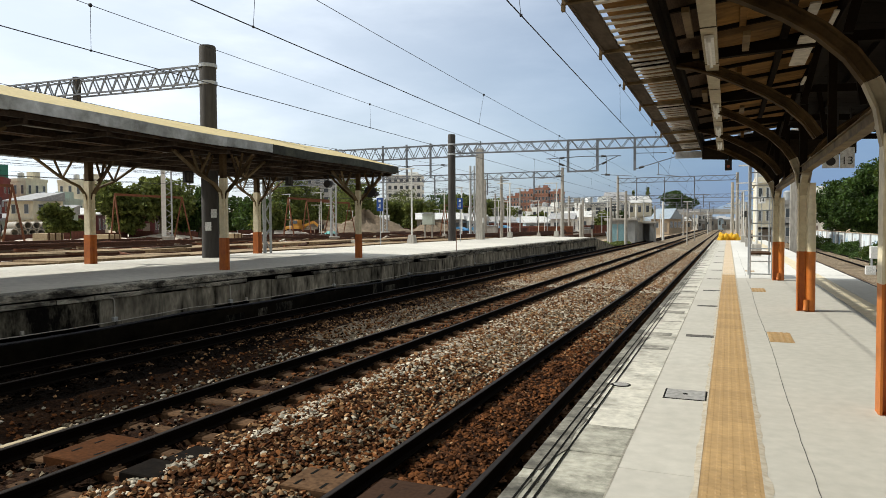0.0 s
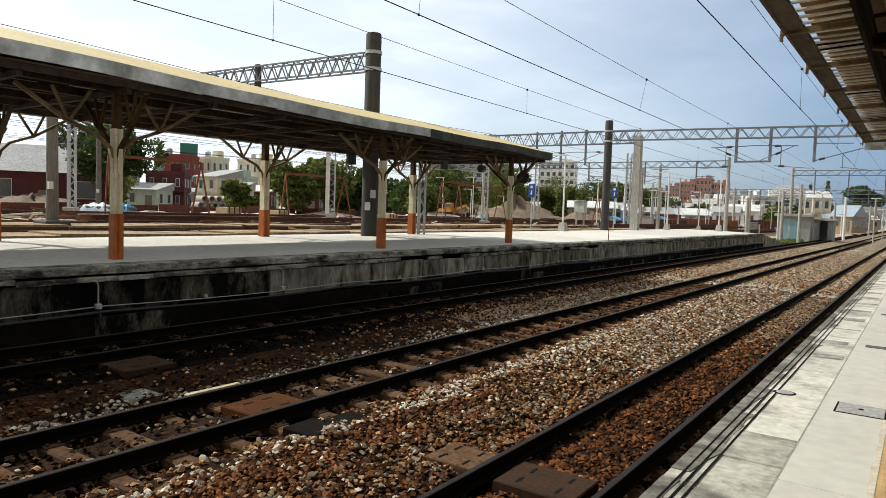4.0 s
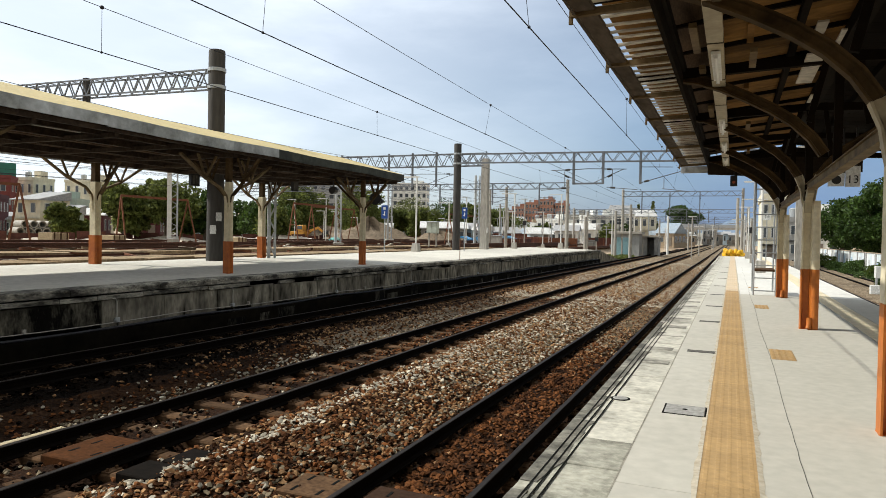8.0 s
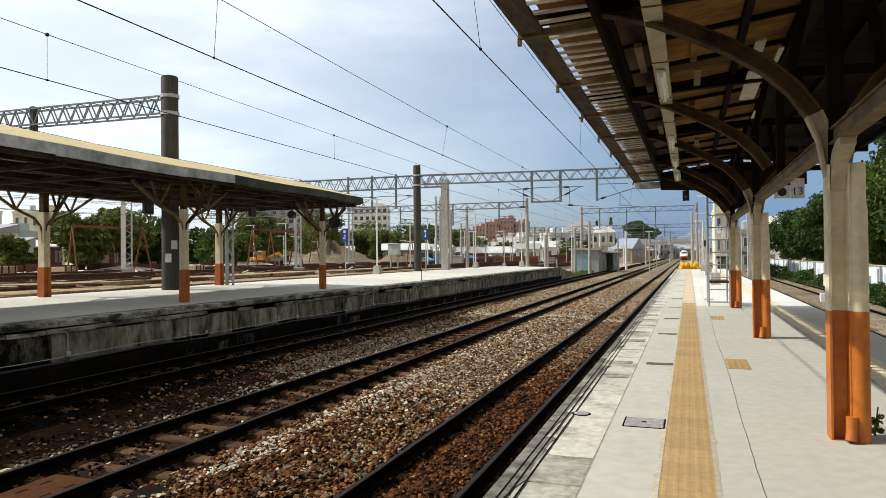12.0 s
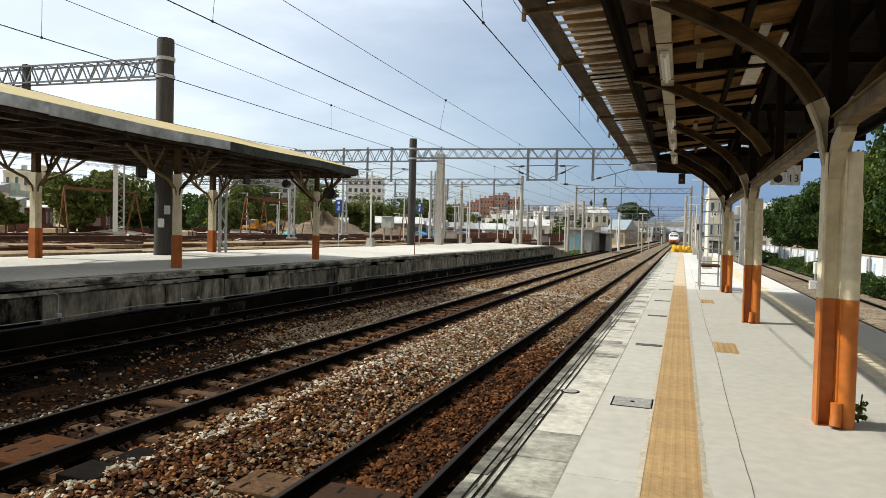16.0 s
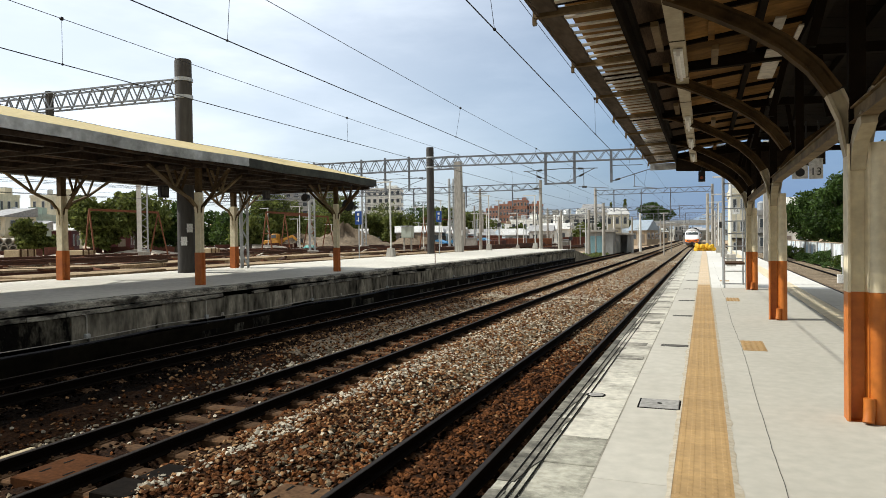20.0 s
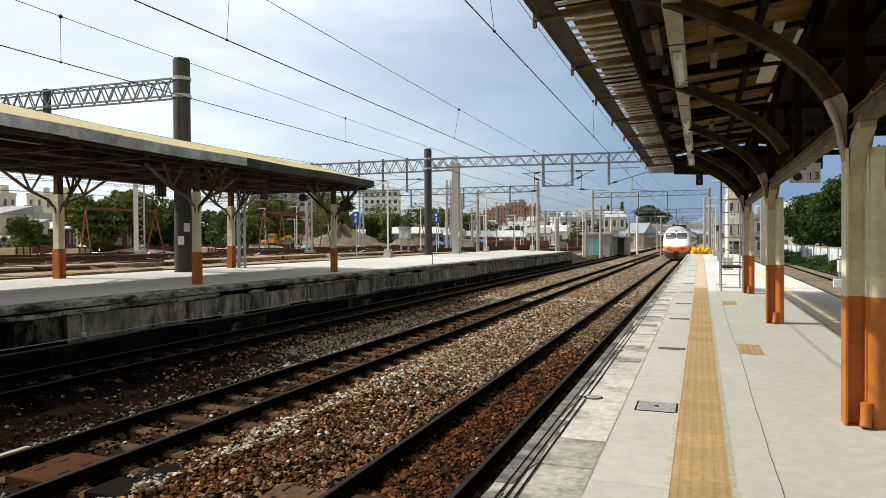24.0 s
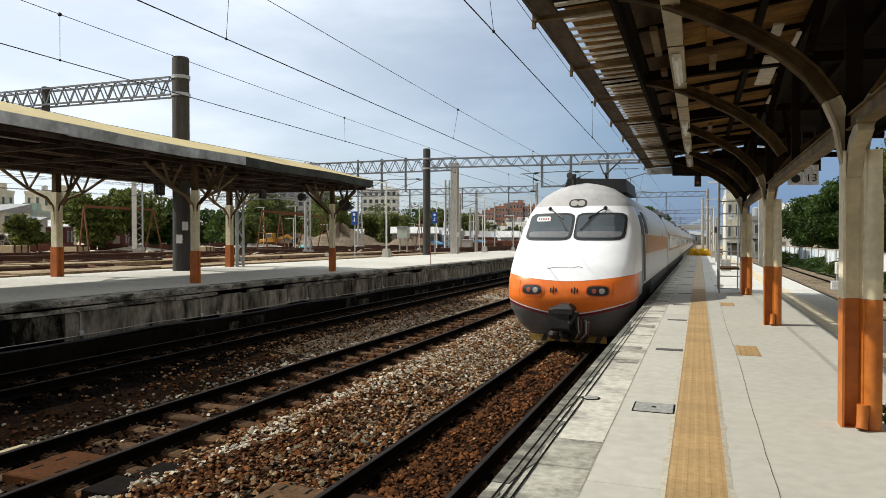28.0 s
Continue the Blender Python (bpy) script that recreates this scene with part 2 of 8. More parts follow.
SIGN_BLUE = mat("blue_sign", (0.015, 0.065, 0.27), rough=0.4, fine_amt=0.06, bump=0)
TUBE = mat("lamp_tube", (0.85, 0.85, 0.8), rough=0.3, fine_amt=0.02, bump=0)
LEAF = mat("leaves", (0.052, 0.095, 0.018), (0.016, 0.036, 0.007), rough=0.6, scale=0.5, amount=0.9, fine=6, fine_amt=0.2, island=0.5, bump=0, spec=0.25)
LEAF_LIGHT = mat("light_leaves", (0.090, 0.130, 0.020), (0.026, 0.050, 0.009), rough=0.6, scale=0.5, amount=0.8, fine=6, fine_amt=0.2, island=0.5, bump=0, spec=0.25)
LEAF_FAR = mat("far_leaves", (0.150, 0.180, 0.045), (0.040, 0.058, 0.016), rough=0.7, scale=0.45, amount=0.9, fine=3, fine_amt=0.25, island=0.5, bump=0, spec=0.2)
BARK = mat("bark", (0.13, 0.10, 0.07), (0.06, 0.045, 0.03), rough=0.95, scale=3, fine=20, stretch=(1, 1, 0.3))
EARTH = mat("dry_earth", (0.46, 0.36, 0.245), (0.22, 0.15, 0.095), rough=0.95, scale=0.35, amount=0.9, fine=3.2, fine_amt=0.4, bump=0.7, bdist=0.06)
GRASS = mat("grass", (0.10, 0.14, 0.035), (0.16, 0.14, 0.06), rough=0.9, scale=0.6, fine=8, fine_amt=0.35, island=0.4, bump=0)
RUST = mat("rust", (0.19, 0.075, 0.035), (0.09, 0.035, 0.02), rough=0.9, scale=2, fine=14, fine_amt=0.3)
HEAP = mat("heap_soil", (0.19, 0.145, 0.098), (0.09, 0.068, 0.047), rough=0.95, scale=0.5, fine=3, fine_amt=0.35, bump=0.9, bdist=0.08)
RUBBLE = mat("rubble", (0.60, 0.54, 0.46), (0.28, 0.2, 0.14), rough=0.95, scale=1, fine=6, island=0.5)
TRAIN_WHITE = mat("train_white", (0.88, 0.89, 0.91), (0.80, 0.81, 0.83), rough=0.28, scale=0.8, amount=0.4, fine=5, fine_amt=0.03, bump=0, local=True, spec=0.5)
TRAIN_SILVER = mat("train_silver", (0.47, 0.465, 0.45), (0.36, 0.35, 0.335), rough=0.32, metal=0.2, scale=1, amount=0.5, fine=8, fine_amt=0.06, bump=0.02, local=True)
TRAIN_ORANGE = mat("train_orange", (0.90, 0.205, 0.028), (0.72, 0.16, 0.028), rough=0.32, scale=1.5, amount=0.4, fine=8, fine_amt=0.05, bump=0, local=True)
# browner copy of the train orange, with the side's shade in the colour
TRAIN_BAND = mat("train_shaded_orange", (0.40, 0.165, 0.045), (0.28, 0.115, 0.035), rough=0.4, scale=1.5, amount=0.4, fine=8, fine_amt=0.06, bump=0, local=True)
TRAIN_GREY = mat("train_grey", (0.16, 0.16, 0.165), (0.09, 0.09, 0.09), rough=0.5, scale=2, amount=0.6, fine=10, fine_amt=0.12, bump=0.05, local=True)
MAROON = mat("train_maroon", (0.22, 0.02, 0.03), rough=0.4, fine_amt=0.05, bump=0, local=True)
TRAIN_GLASS = mat("train_glass", (0.045, 0.06, 0.065), (0.03, 0.04, 0.045), rough=0.06, scale=2, fine_amt=0.05, bump=0, local=True, spec=0.8)
# near-black stones that carry painted shade by the rails and the island wall
SHADE_STONE = mat("shade_dark_stone", (0.007, 0.0042, 0.0024), (0.003, 0.002, 0.0015), rough=0.95, scale=1.6, amount=0.8, fine=30, fine_amt=0.2, island=0.6, bump=0.4, spec=0.04)
TAN_STONE = mat("tan_stone", (0.31, 0.185, 0.090), (0.11, 0.052, 0.022), rough=0.95, scale=1.4, amount=0.8, fine=30, fine_amt=0.2, island=0.55, bump=0.4, spec=0.15)
TRAIN_ROOF = mat("train_roof_grey", (0.46, 0.45, 0.44), (0.30, 0.29, 0.28), rough=0.4, scale=1.2, amount=0.8, fine=6, fine_amt=0.05, bump=0, local=True)
# black lower wall: shade below the coping is put into the colour
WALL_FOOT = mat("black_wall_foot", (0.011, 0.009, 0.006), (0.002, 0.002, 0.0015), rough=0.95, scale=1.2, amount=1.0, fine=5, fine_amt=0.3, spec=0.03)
STAIN_SLAB = mat("stained_slab", (0.32, 0.305, 0.26), (0.09, 0.086, 0.07), rough=0.95, scale=4, amount=0.9, fine=14, fine_amt=0.3, piece=0.25, edges=(0.40, 0.62))
YELLOW = mat("yellow_paint", (0.75, 0.45, 0.02), (0.55, 0.3, 0.02), rough=0.6, scale=2, fine_amt=0.15)
GLASS_DARK = mat("window_glass", (0.05, 0.06, 0.07), (0.09, 0.10, 0.11), rough=0.12, scale=0.4, fine_amt=0.05, bump=0, piece=0.4, spec=0.6)
TARP = mat("blue_tarpaulin", (0.05, 0.22, 0.45), (0.10, 0.32, 0.5), rough=0.5, scale=1.5)


def leafy(m, share=0.32):
    """Lets part of the light shine through thin leaves."""
    n, l = m.node_tree.nodes, m.node_tree.links
    b, out = n["Principled BSDF"], n["Material Output"]
    tr, mix = n.new("ShaderNodeBsdfTranslucent"), n.new("ShaderNodeMixShader")
    hue = n.new("ShaderNodeHueSaturation")
    hue.inputs["Value"].default_value, hue.inputs["Hue"].default_value = 1.3, 0.485
    l.new(b.inputs["Base Color"].links[0].from_socket, hue.inputs["Color"])
    l.new(hue.outputs["Color"], tr.inputs["Color"])
    mix.inputs["Fac"].default_value = share
    l.new(b.outputs["BSDF"], mix.inputs[1])
    l.new(tr.outputs["BSDF"], mix.inputs[2])
    l.new(mix.outputs["Shader"], out.inputs["Surface"])


for leaf_mat in (LEAF, LEAF_LIGHT, LEAF_FAR, GRASS):
    leafy(leaf_mat)


def paint(name, base, **kw):
    return mat(name, base, [c * 0.68 for c in base], **{**dict(rough=0.85, scale=0.35, amount=0.7, fine=3, fine_amt=0.12, stretch=(1, 1, 0.5)), **kw})


# ---- mesh tools ----
class MB:
    """Gathers vertices and faces for one mesh."""

    def __init__(self):
        self.v, self.f = [], []

    def add(self, verts, faces):
        o = len(self.v)
        self.v.extend(tuple(p) for p in verts)
        self.f.extend(tuple(i + o for i in q) for q in faces)
        return self

    def box(self, x, y, z, sx, sy, sz, rz=0.0):
        """A box centred on x, y, standing on z."""
        c, s = math.cos(rz), math.sin(rz)
        vs = []
        for dz in (0, sz):
            for dx, dy in ((-1, -1), (1, -1), (1, 1), (-1, 1)):
                a, b = dx * sx / 2, dy * sy / 2
                vs.append((x + a * c - b * s, y + a * s + b * c, z + dz))
        return self.add(vs, [(3, 2, 1, 0), (4, 5, 6, 7), (0, 1, 5, 4), (1, 2, 6, 5), (2, 3, 7, 6), (3, 0, 4, 7)])

    def slab(self, x, y, z, sx, sy, sz, e=0.01):
        """A box with a chamfered top edge."""
        vs = []
        for dz, k in ((0, 0), (sz - e, 0), (sz, e)):
            for dx, dy in ((-1, -1), (1, -1), (1, 1), (-1, 1)):
                vs.append((x + dx * (sx / 2 - k), y + dy * (sy / 2 - k), z + dz))
        fs = [(3, 2, 1, 0), (8, 9, 10, 11)]
        for k in (0, 4):
            fs += [(k + i, k + (i + 1) % 4, k + 4 + (i + 1) % 4, k + 4 + i) for i in range(4)]
        return self.add(vs, fs)

    def sweep(self, pts, prof, up=(0, 0, 1), caps=True, scales=None):
        """A closed outline (side, up) carried along points."""
        pts = [Vector(p) for p in pts]
        n, k, vs, fs = len(pts), len(prof), [], []
        for i, p in enumerate(pts):
            t = (pts[min(i + 1, n - 1)] - pts[max(i - 1, 0)]).normalized()
            side = t.cross(Vector(up))
            side = side.normalized() if side.length > 1e-6 else Vector((1, 0, 0))
            w = side.cross(t)
            sc = scales[i] if scales else 1.0
            vs += [p + side * a * sc + w * b * sc for a, b in prof]
        for i in range(n - 1):
            for j in range(k):
                a, b = i * k + j, i * k + (j + 1) % k
                fs.append((a, b, b + k, a + k))
        if caps:
            fs += [tuple(range(k))[::-1], tuple(range((n - 1) * k, n * k))]
        return self.add(vs, fs)

    def beam(self, p0, p1, w, h, up=(0, 0, 1)):
        return self.sweep([p0, p1], [(-w / 2, -h / 2), (w / 2, -h / 2), (w / 2, h / 2), (-w / 2, h / 2)], up)

    def tube(self, p0, p1, r, n=8, r1=None):
        ring = [(math.cos(2 * math.pi * i / n), math.sin(2 * math.pi * i / n)) for i in range(n)]
        up = (0, 0, 1) if abs((Vector(p1) - Vector(p0)).normalized().z) < 0.95 else (0, 1, 0)
        return self.sweep([p0, p1], ring, up, scales=[r, r if r1 is None else r1])

    def pipe(self, pts, r, n=6, up=(0, 0, 1)):
        ring = [(r * math.cos(2 * math.pi * i / n), r * math.sin(2 * math.pi * i / n)) for i in range(n)]
        return self.sweep(pts, ring, up)

    def lathe(self, x, y, prof, n=12):
        vs = [(x + r * math.cos(2 * math.pi * i / n), y + r * math.sin(2 * math.pi * i / n), z) for r, z in prof for i in range(n)]
        fs = [(k * n + i, k * n + (i + 1) % n, (k + 1) * n + (i + 1) % n, (k + 1) * n + i) for k in range(len(prof) - 1) for i in range(n)]
        fs += [tuple(range(n))[::-1], tuple(range((len(prof) - 1) * n, len(prof) * n))]
        return self.add(vs, fs)

    def prism(self, poly, axis, a, b):
        """An outline carried along an axis from a to b; the outline lies in the two other axes."""
        k = len(poly)
        put = {"x": lambda u, w, d: (d, u, w), "y": lambda u, w, d: (u, d, w), "z": lambda u, w, d: (u, w, d)}[axis]
        vs = [put(u, w, d) for d in (a, b) for u, w in poly]
        fs = [(i, (i + 1) % k, k + (i + 1) % k, k + i) for i in range(k)] + [tuple(range(k))[::-1], tuple(range(k, 2 * k))]
        return self.add(vs, fs)

    def ball(self, c, r, n=8, m=6, sz=1.0):
        vs, fs = [], []
        for i in range(m + 1):
            a = math.pi * i / m
            for j in range(n):
                b = 2 * math.pi * j / n
                vs.append((c[0] + r * math.sin(a) * math.cos(b), c[1] + r * math.sin(a) * math.sin(b), c[2] + r * sz * math.cos(a)))
        for i in range(m):
            for j in range(n):
                fs.append((i * n + j, i * n + (j + 1) % n, (i + 1) * n + (j + 1) % n, (i + 1) * n + j))
        return self.add(vs, fs)

    def mesh(self, name, material, smooth=False):
        me = bpy.data.meshes.new(name)
        me.from_pydata(self.v, [], self.f)
        me.materials.append(material)
        if smooth:
            me.polygons.foreach_set("use_smooth", [True] * len(me.polygons))
            me.set_sharp_from_angle(angle=radians(38))
        me.update()
        return me


def thing(name, label, category, group="", at=(0, 0, 0), rz=0.0, kind=""):
    ob = tagged(new(name), label, category, group, kind)
    ob.matrix_basis = pose(*at, 0, 0, rz)
    return ob


def part(name, mb, material, parent, label="", smooth=False, kind=""):
    me = mb if isinstance(mb, bpy.types.Mesh) else mb.mesh(name, material, smooth)
    ob = new(name, me)
    ob.parent = parent
    return tagged(ob, label, kind=kind)


def solid(name, mb, material, label, category, group="", kind="", smooth=False, at=(0, 0, 0), rz=0.0):
    """A thing that is one mesh."""
    ob = tagged(new(name, mb.mesh(name, material, smooth)), label, category, group, kind)
    ob.matrix_basis = pose(*at, 0, 0, rz)
    return ob


def array_mesh(name, verts, faces, material, smooth=False):
    """A large mesh from numpy arrays of one face size."""
    me = bpy.data.meshes.new(name)
    n, k = faces.shape
    me.vertices.add(len(verts))
    me.vertices.foreach_set("co", verts.astype(np.float32).ravel())
    me.loops.add(n * k)
    me.loops.foreach_set("vertex_index", faces.astype(np.int32).ravel())
    me.polygons.add(n)
    me.polygons.foreach_set("loop_start", np.arange(0, n * k, k, dtype=np.int32))
    me.update(calc_edges=True)
    me.polygons.foreach_set("use_smooth", np.full(n, smooth, dtype=bool))
    me.materials.append(material)
    return me


def smoothstep(a, b, x):
    t = np.clip((x - a) / (b - a), 0, 1)
    return t * t * (3 - 2 * t)


def put_text(name, body, size, material, parent, m):
    """Writing in the built-in font, as a thin mesh."""
    cu = bpy.data.curves.new(name, "FONT")
    cu.body, cu.size, cu.extrude, cu.align_x, cu.align_y = body, size, 0.002, "CENTER", "CENTER"
    tmp = bpy.data.objects.new(name, cu)
    scene.collection.objects.link(tmp)
    bpy.context.view_layer.update()
    me = bpy.data.meshes.new_from_object(tmp.evaluated_get(bpy.context.evaluated_depsgraph_get()))
    bpy.data.objects.remove(tmp)
    me.materials.clear()
    me.materials.append(material)
    ob = new(name, me)
    ob.parent = parent
    ob.matrix_basis = m
    return ob

# ---- plan: tracks as (centre x, rail-top z), platforms, canopies ----
GAUGE = 1.067
T1, T2, T3 = (-2.72, -0.97), (-6.35, -0.86), (-9.85, -0.73)
EDGE_X, LEFT_EDGE, LEFT_BACK = -1.117, -11.45, -18.35
PLAT_END = 66.0


def ground_z(x, y):
    left = 1 - smoothstep(-20.2, -18.6, x)
    far = smoothstep(70, 110, y)
    z = -1.4 + left * (1.48 - 0.5 * far) + smoothstep(5.5, 9.5, x) * 0.38
    bumps = 0.18 * np.sin(x * 0.31 + 1.3 * np.sin(y * 0.11)) * np.sin(y * 0.23 + x * 0.07) * smoothstep(-21, -27, x) * (1 - smoothstep(200, 400, np.abs(y)))
    return z + far * 0.42 * (1 - left) * smoothstep(-11, -13, x) + bumps


def axis(*steps):
    out = [steps[0]]
    for stop, step in steps[1:]:
        n = max(1, int(round((stop - out[-1]) / step)))
        out += list(np.linspace(out[-1], stop, n + 1)[1:])
    return np.array(out)


def build_ground():
    xs = axis(-4000, (-600, 850), (-120, 60), (-22, 3), (-17, 0.5), (12, 2), (60, 8), (600, 90), (4000, 850))
    ys = axis(-600, (-40, 80), (120, 2.5), (400, 20), (4500, 820))
    X, Y = np.meshgrid(xs, ys)
    v = np.stack([X, Y, ground_z(X, Y)], -1).reshape(-1, 3)
    nx = len(xs)
    i = (np.arange(len(ys) - 1)[:, None] * nx + np.arange(nx - 1)).ravel()
    me = array_mesh("ground", v, np.stack([i, i + 1, i + nx + 1, i + nx], 1), EARTH, True)
    tagged(new("ground", me), "dry brown earth and rubble ground around the tracks", "ground", kind="structure")


def rail_dip(x):
    """The stones lie lower beside each rail."""
    d = np.full_like(np.asarray(x, float), 9.0)
    for cx, top in (T1, T2, T3):
        for sx in (-1, 1):
            d = np.minimum(d, np.abs(x - (cx + sx * 0.566 + 0.08)))
    return 0.10 * np.clip(1.25 - d / 0.22, 0, 1)


def bed_z(x, y):
    xp = [-11.6, -10.9, -9.85, -8.6, -8.1, -7.5, -6.35, -5.4, -4.9, -4.4, -3.7, -2.72, -1.9, -1.1]
    zp = [-1.02, -0.93, -0.885, -0.90, -0.93, -1.00, -1.025, -1.02, -0.97, -0.975, -1.09, -1.13, -1.14, -1.18]
    return np.interp(x, xp, zp) - rail_dip(x) + 0.022 * np.sin(x * 7.1 + y * 2.3) * np.sin(y * 4.7 - x * 3.1) + 0.012 * np.sin(x * 17 + y * 11)


def build_bed():
    xs = np.linspace(-11.6, -1.0, 96)
    ys = axis(-14, (30, 0.25), (80, 1.0), (420, 8))
    X, Y = np.meshgrid(xs, ys)
    v = np.stack([X, Y, bed_z(X, Y)], -1).reshape(-1, 3)
    nx = len(xs)
    i = (np.arange(len(ys) - 1)[:, None] * nx + np.arange(nx - 1)).ravel()
    me = array_mesh("ballast_bed", v, np.stack([i, i + 1, i + nx + 1, i + nx], 1), BALLAST, True)
    me.materials.append(BALLAST_GREY)
    me.materials.append(BALLAST_SHADE)
    me.materials.append(DIRT)
    xc = np.tile((xs[:-1] + xs[1:]) / 2, len(ys) - 1)
    yc = np.repeat((ys[:-1] + ys[1:]) / 2, nx - 1)
    grey = ((xc > -3.6) & (yc > 17 + 2 * np.sin(xc * 5))) | ((xc > -5.7) & (xc < -3.5) & (yc > 11)) | (yc > 34 + 6 * np.sin(xc * 2)) & (xc > -9) | ((xc > -8.4) & (xc < -7.2) & (yc > 12))
    # the near end below the island wall gets the shade-black bed
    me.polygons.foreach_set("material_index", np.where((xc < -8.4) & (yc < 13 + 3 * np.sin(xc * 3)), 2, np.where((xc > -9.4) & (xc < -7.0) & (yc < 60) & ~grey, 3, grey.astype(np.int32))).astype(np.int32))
    tagged(new("ballast_bed", me), "brown and grey crushed stone bed under the tracks", "ballast", kind="structure")


def stone_field(name, material, label, n, xr, yr, size, keep=None, seed=1):
    """Loose stones, each a lumpy eight-cornered body, lying on the bed."""
    rng = np.random.default_rng(seed)
    x = rng.uniform(*xr, n)
    u = rng.uniform(0, 1, n)
    y = yr[0] + (yr[1] - yr[0]) * u ** 1.7
    if keep is not None:
        k = keep(x, y, rng.uniform(0, 1, n))
        x, y = x[k], y[k]
    n = len(x)
    s = rng.uniform(*size, n) * (1 + 0.3 * (rng.uniform(0, 1, n) > 0.9))
    base = np.array([(0, 0, -1), (1, 0, 0), (0, 1, 0), (-1, 0, 0), (0, -1, 0), (0, 0, 1), (0.66, 0.66, 0.45), (-0.66, 0.66, -0.4), (-0.6, -0.66, 0.5)])
    faces = np.array([(0, 2, 1), (0, 7, 2), (0, 3, 7), (0, 4, 3), (0, 1, 4), (1, 2, 6), (2, 5, 6), (1, 6, 5), (2, 7, 3), (2, 3, 5), (3, 8, 5), (3, 4, 8), (4, 5, 8), (4, 1, 5)])
    v = base[None] * (1 + rng.uniform(-0.32, 0.32, (n, len(base), 3)))
    v = v * (s[:, None, None] * np.stack([rng.uniform(0.7, 1.2, n), rng.uniform(0.7, 1.2, n), rng.uniform(0.45, 0.85, n)], -1)[:, None, :])
    a = rng.uniform(0, 6.283, n)
    tilt = rng.uniform(-0.6, 0.6, n)
    c, d = np.cos(a)[:, None], np.sin(a)[:, None]
    vx, vy, vz = v[..., 0] * c - v[..., 1] * d, v[..., 0] * d + v[..., 1] * c, v[..., 2]
    ct, st = np.cos(tilt)[:, None], np.sin(tilt)[:, None]
    vx, vz = vx * ct - vz * st, vx * st + vz * ct
    z = bed_z(x, y) + s * 0.30 + rng.uniform(0, 0.018, n)
    v = np.stack([vx + x[:, None], vy + y[:, None], vz + z[:, None]], -1).reshape(-1, 3)
    f = (faces[None] + (np.arange(n) * len(base))[:, None, None]).reshape(-1, 3)
    tagged(new(name, array_mesh(name, v, f, material)), label, "ballast", kind="stuff")


RAIL_PROF = [(-0.0625, 0), (0.0625, 0), (0.0625, 0.012), (0.012, 0.03), (0.012, 0.105), (0.0325, 0.118), (0.0325, 0.147), (0.026, 0.153),
             (-0.026, 0.153), (-0.0325, 0.147), (-0.0325, 0.118), (-0.012, 0.105), (-0.012, 0.03), (-0.0625, 0.012)]


def rail_mesh(y0, y1):
    ys = list(axis(y0, (40, 20), (y1, 30))) if y1 > 60 else [y0, y1]
    mb = MB().sweep([(0, y, 0) for y in ys], RAIL_PROF)
    me = mb.mesh("rail", RAIL_SIDE)
    me.materials.append(RAIL_TOP)
    k = len(RAIL_PROF)
    idx = [1 if (i % k) in (6, 7, 8) and i < k * (len(ys) - 1) else 0 for i in range(len(me.polygons))]
    me.polygons.foreach_set("material_index", idx)
    return me


SLEEPER_MESHES = []
for sl_i in range(3):
    random.seed(20 + sl_i)
    sl = MB()
    e = [random.uniform(-0.03, 0.03) for q in range(8)]
    sl.slab(0, 0, -0.13, 2.1 + e[0], 0.21 + e[1], 0.145, 0.02)
    for sx in (-1, 1):
        xx = sx * (GAUGE / 2 + 0.033)
        sl.box(xx, 0, 0.012, 0.30, 0.17, 0.012)
        for ky in (-0.055, 0.055):
            for kx in (-0.10, 0.10):
                sl.lathe(xx + kx, ky, [(0.016, 0.02), (0.016, 0.05), (0.008, 0.055)], 6)
    SLEEPER_MESHES.append(sl.mesh("sleeper", SLEEPER))


def track(name, cx, top, y0, y1, near, label, sink=0.0):
    """Two rails on sleepers; the sleepers that the camera passes nearest are parts of their own."""
    t = thing(name, label, "railway track", "parallel tracks", at=(cx, 0, top - 0.153))
    me = rail_mesh(y0, y1)
    for sx in (-1, 1):
        r = part("rail", me, None, t, "dark rusty rail with a worn grey head")
        r.location.x = sx * (GAUGE / 2 + 0.0325)
    y, i, rest = y0 + 0.3, 0, MB()
    rng = random.Random(int(-cx * 10))
    while y < min(y1, 110):
        if near[0] < y < near[1]:
            s = part("sleeper", SLEEPER_MESHES[rng.randrange(3)], None, t)
            s.location = (rng.uniform(-0.03, 0.03), y, rng.uniform(-0.015, 0.004) - sink)
        elif y > near[1]:
            rest.slab(0, y, -0.13 - sink, 2.1, 0.21, 0.14, 0.02)
        y += 0.62
    if rest.v:
        part("far_sleeper", rest, SLEEPER, t, "weathered sleepers far down the line", kind="stuff")
    return t


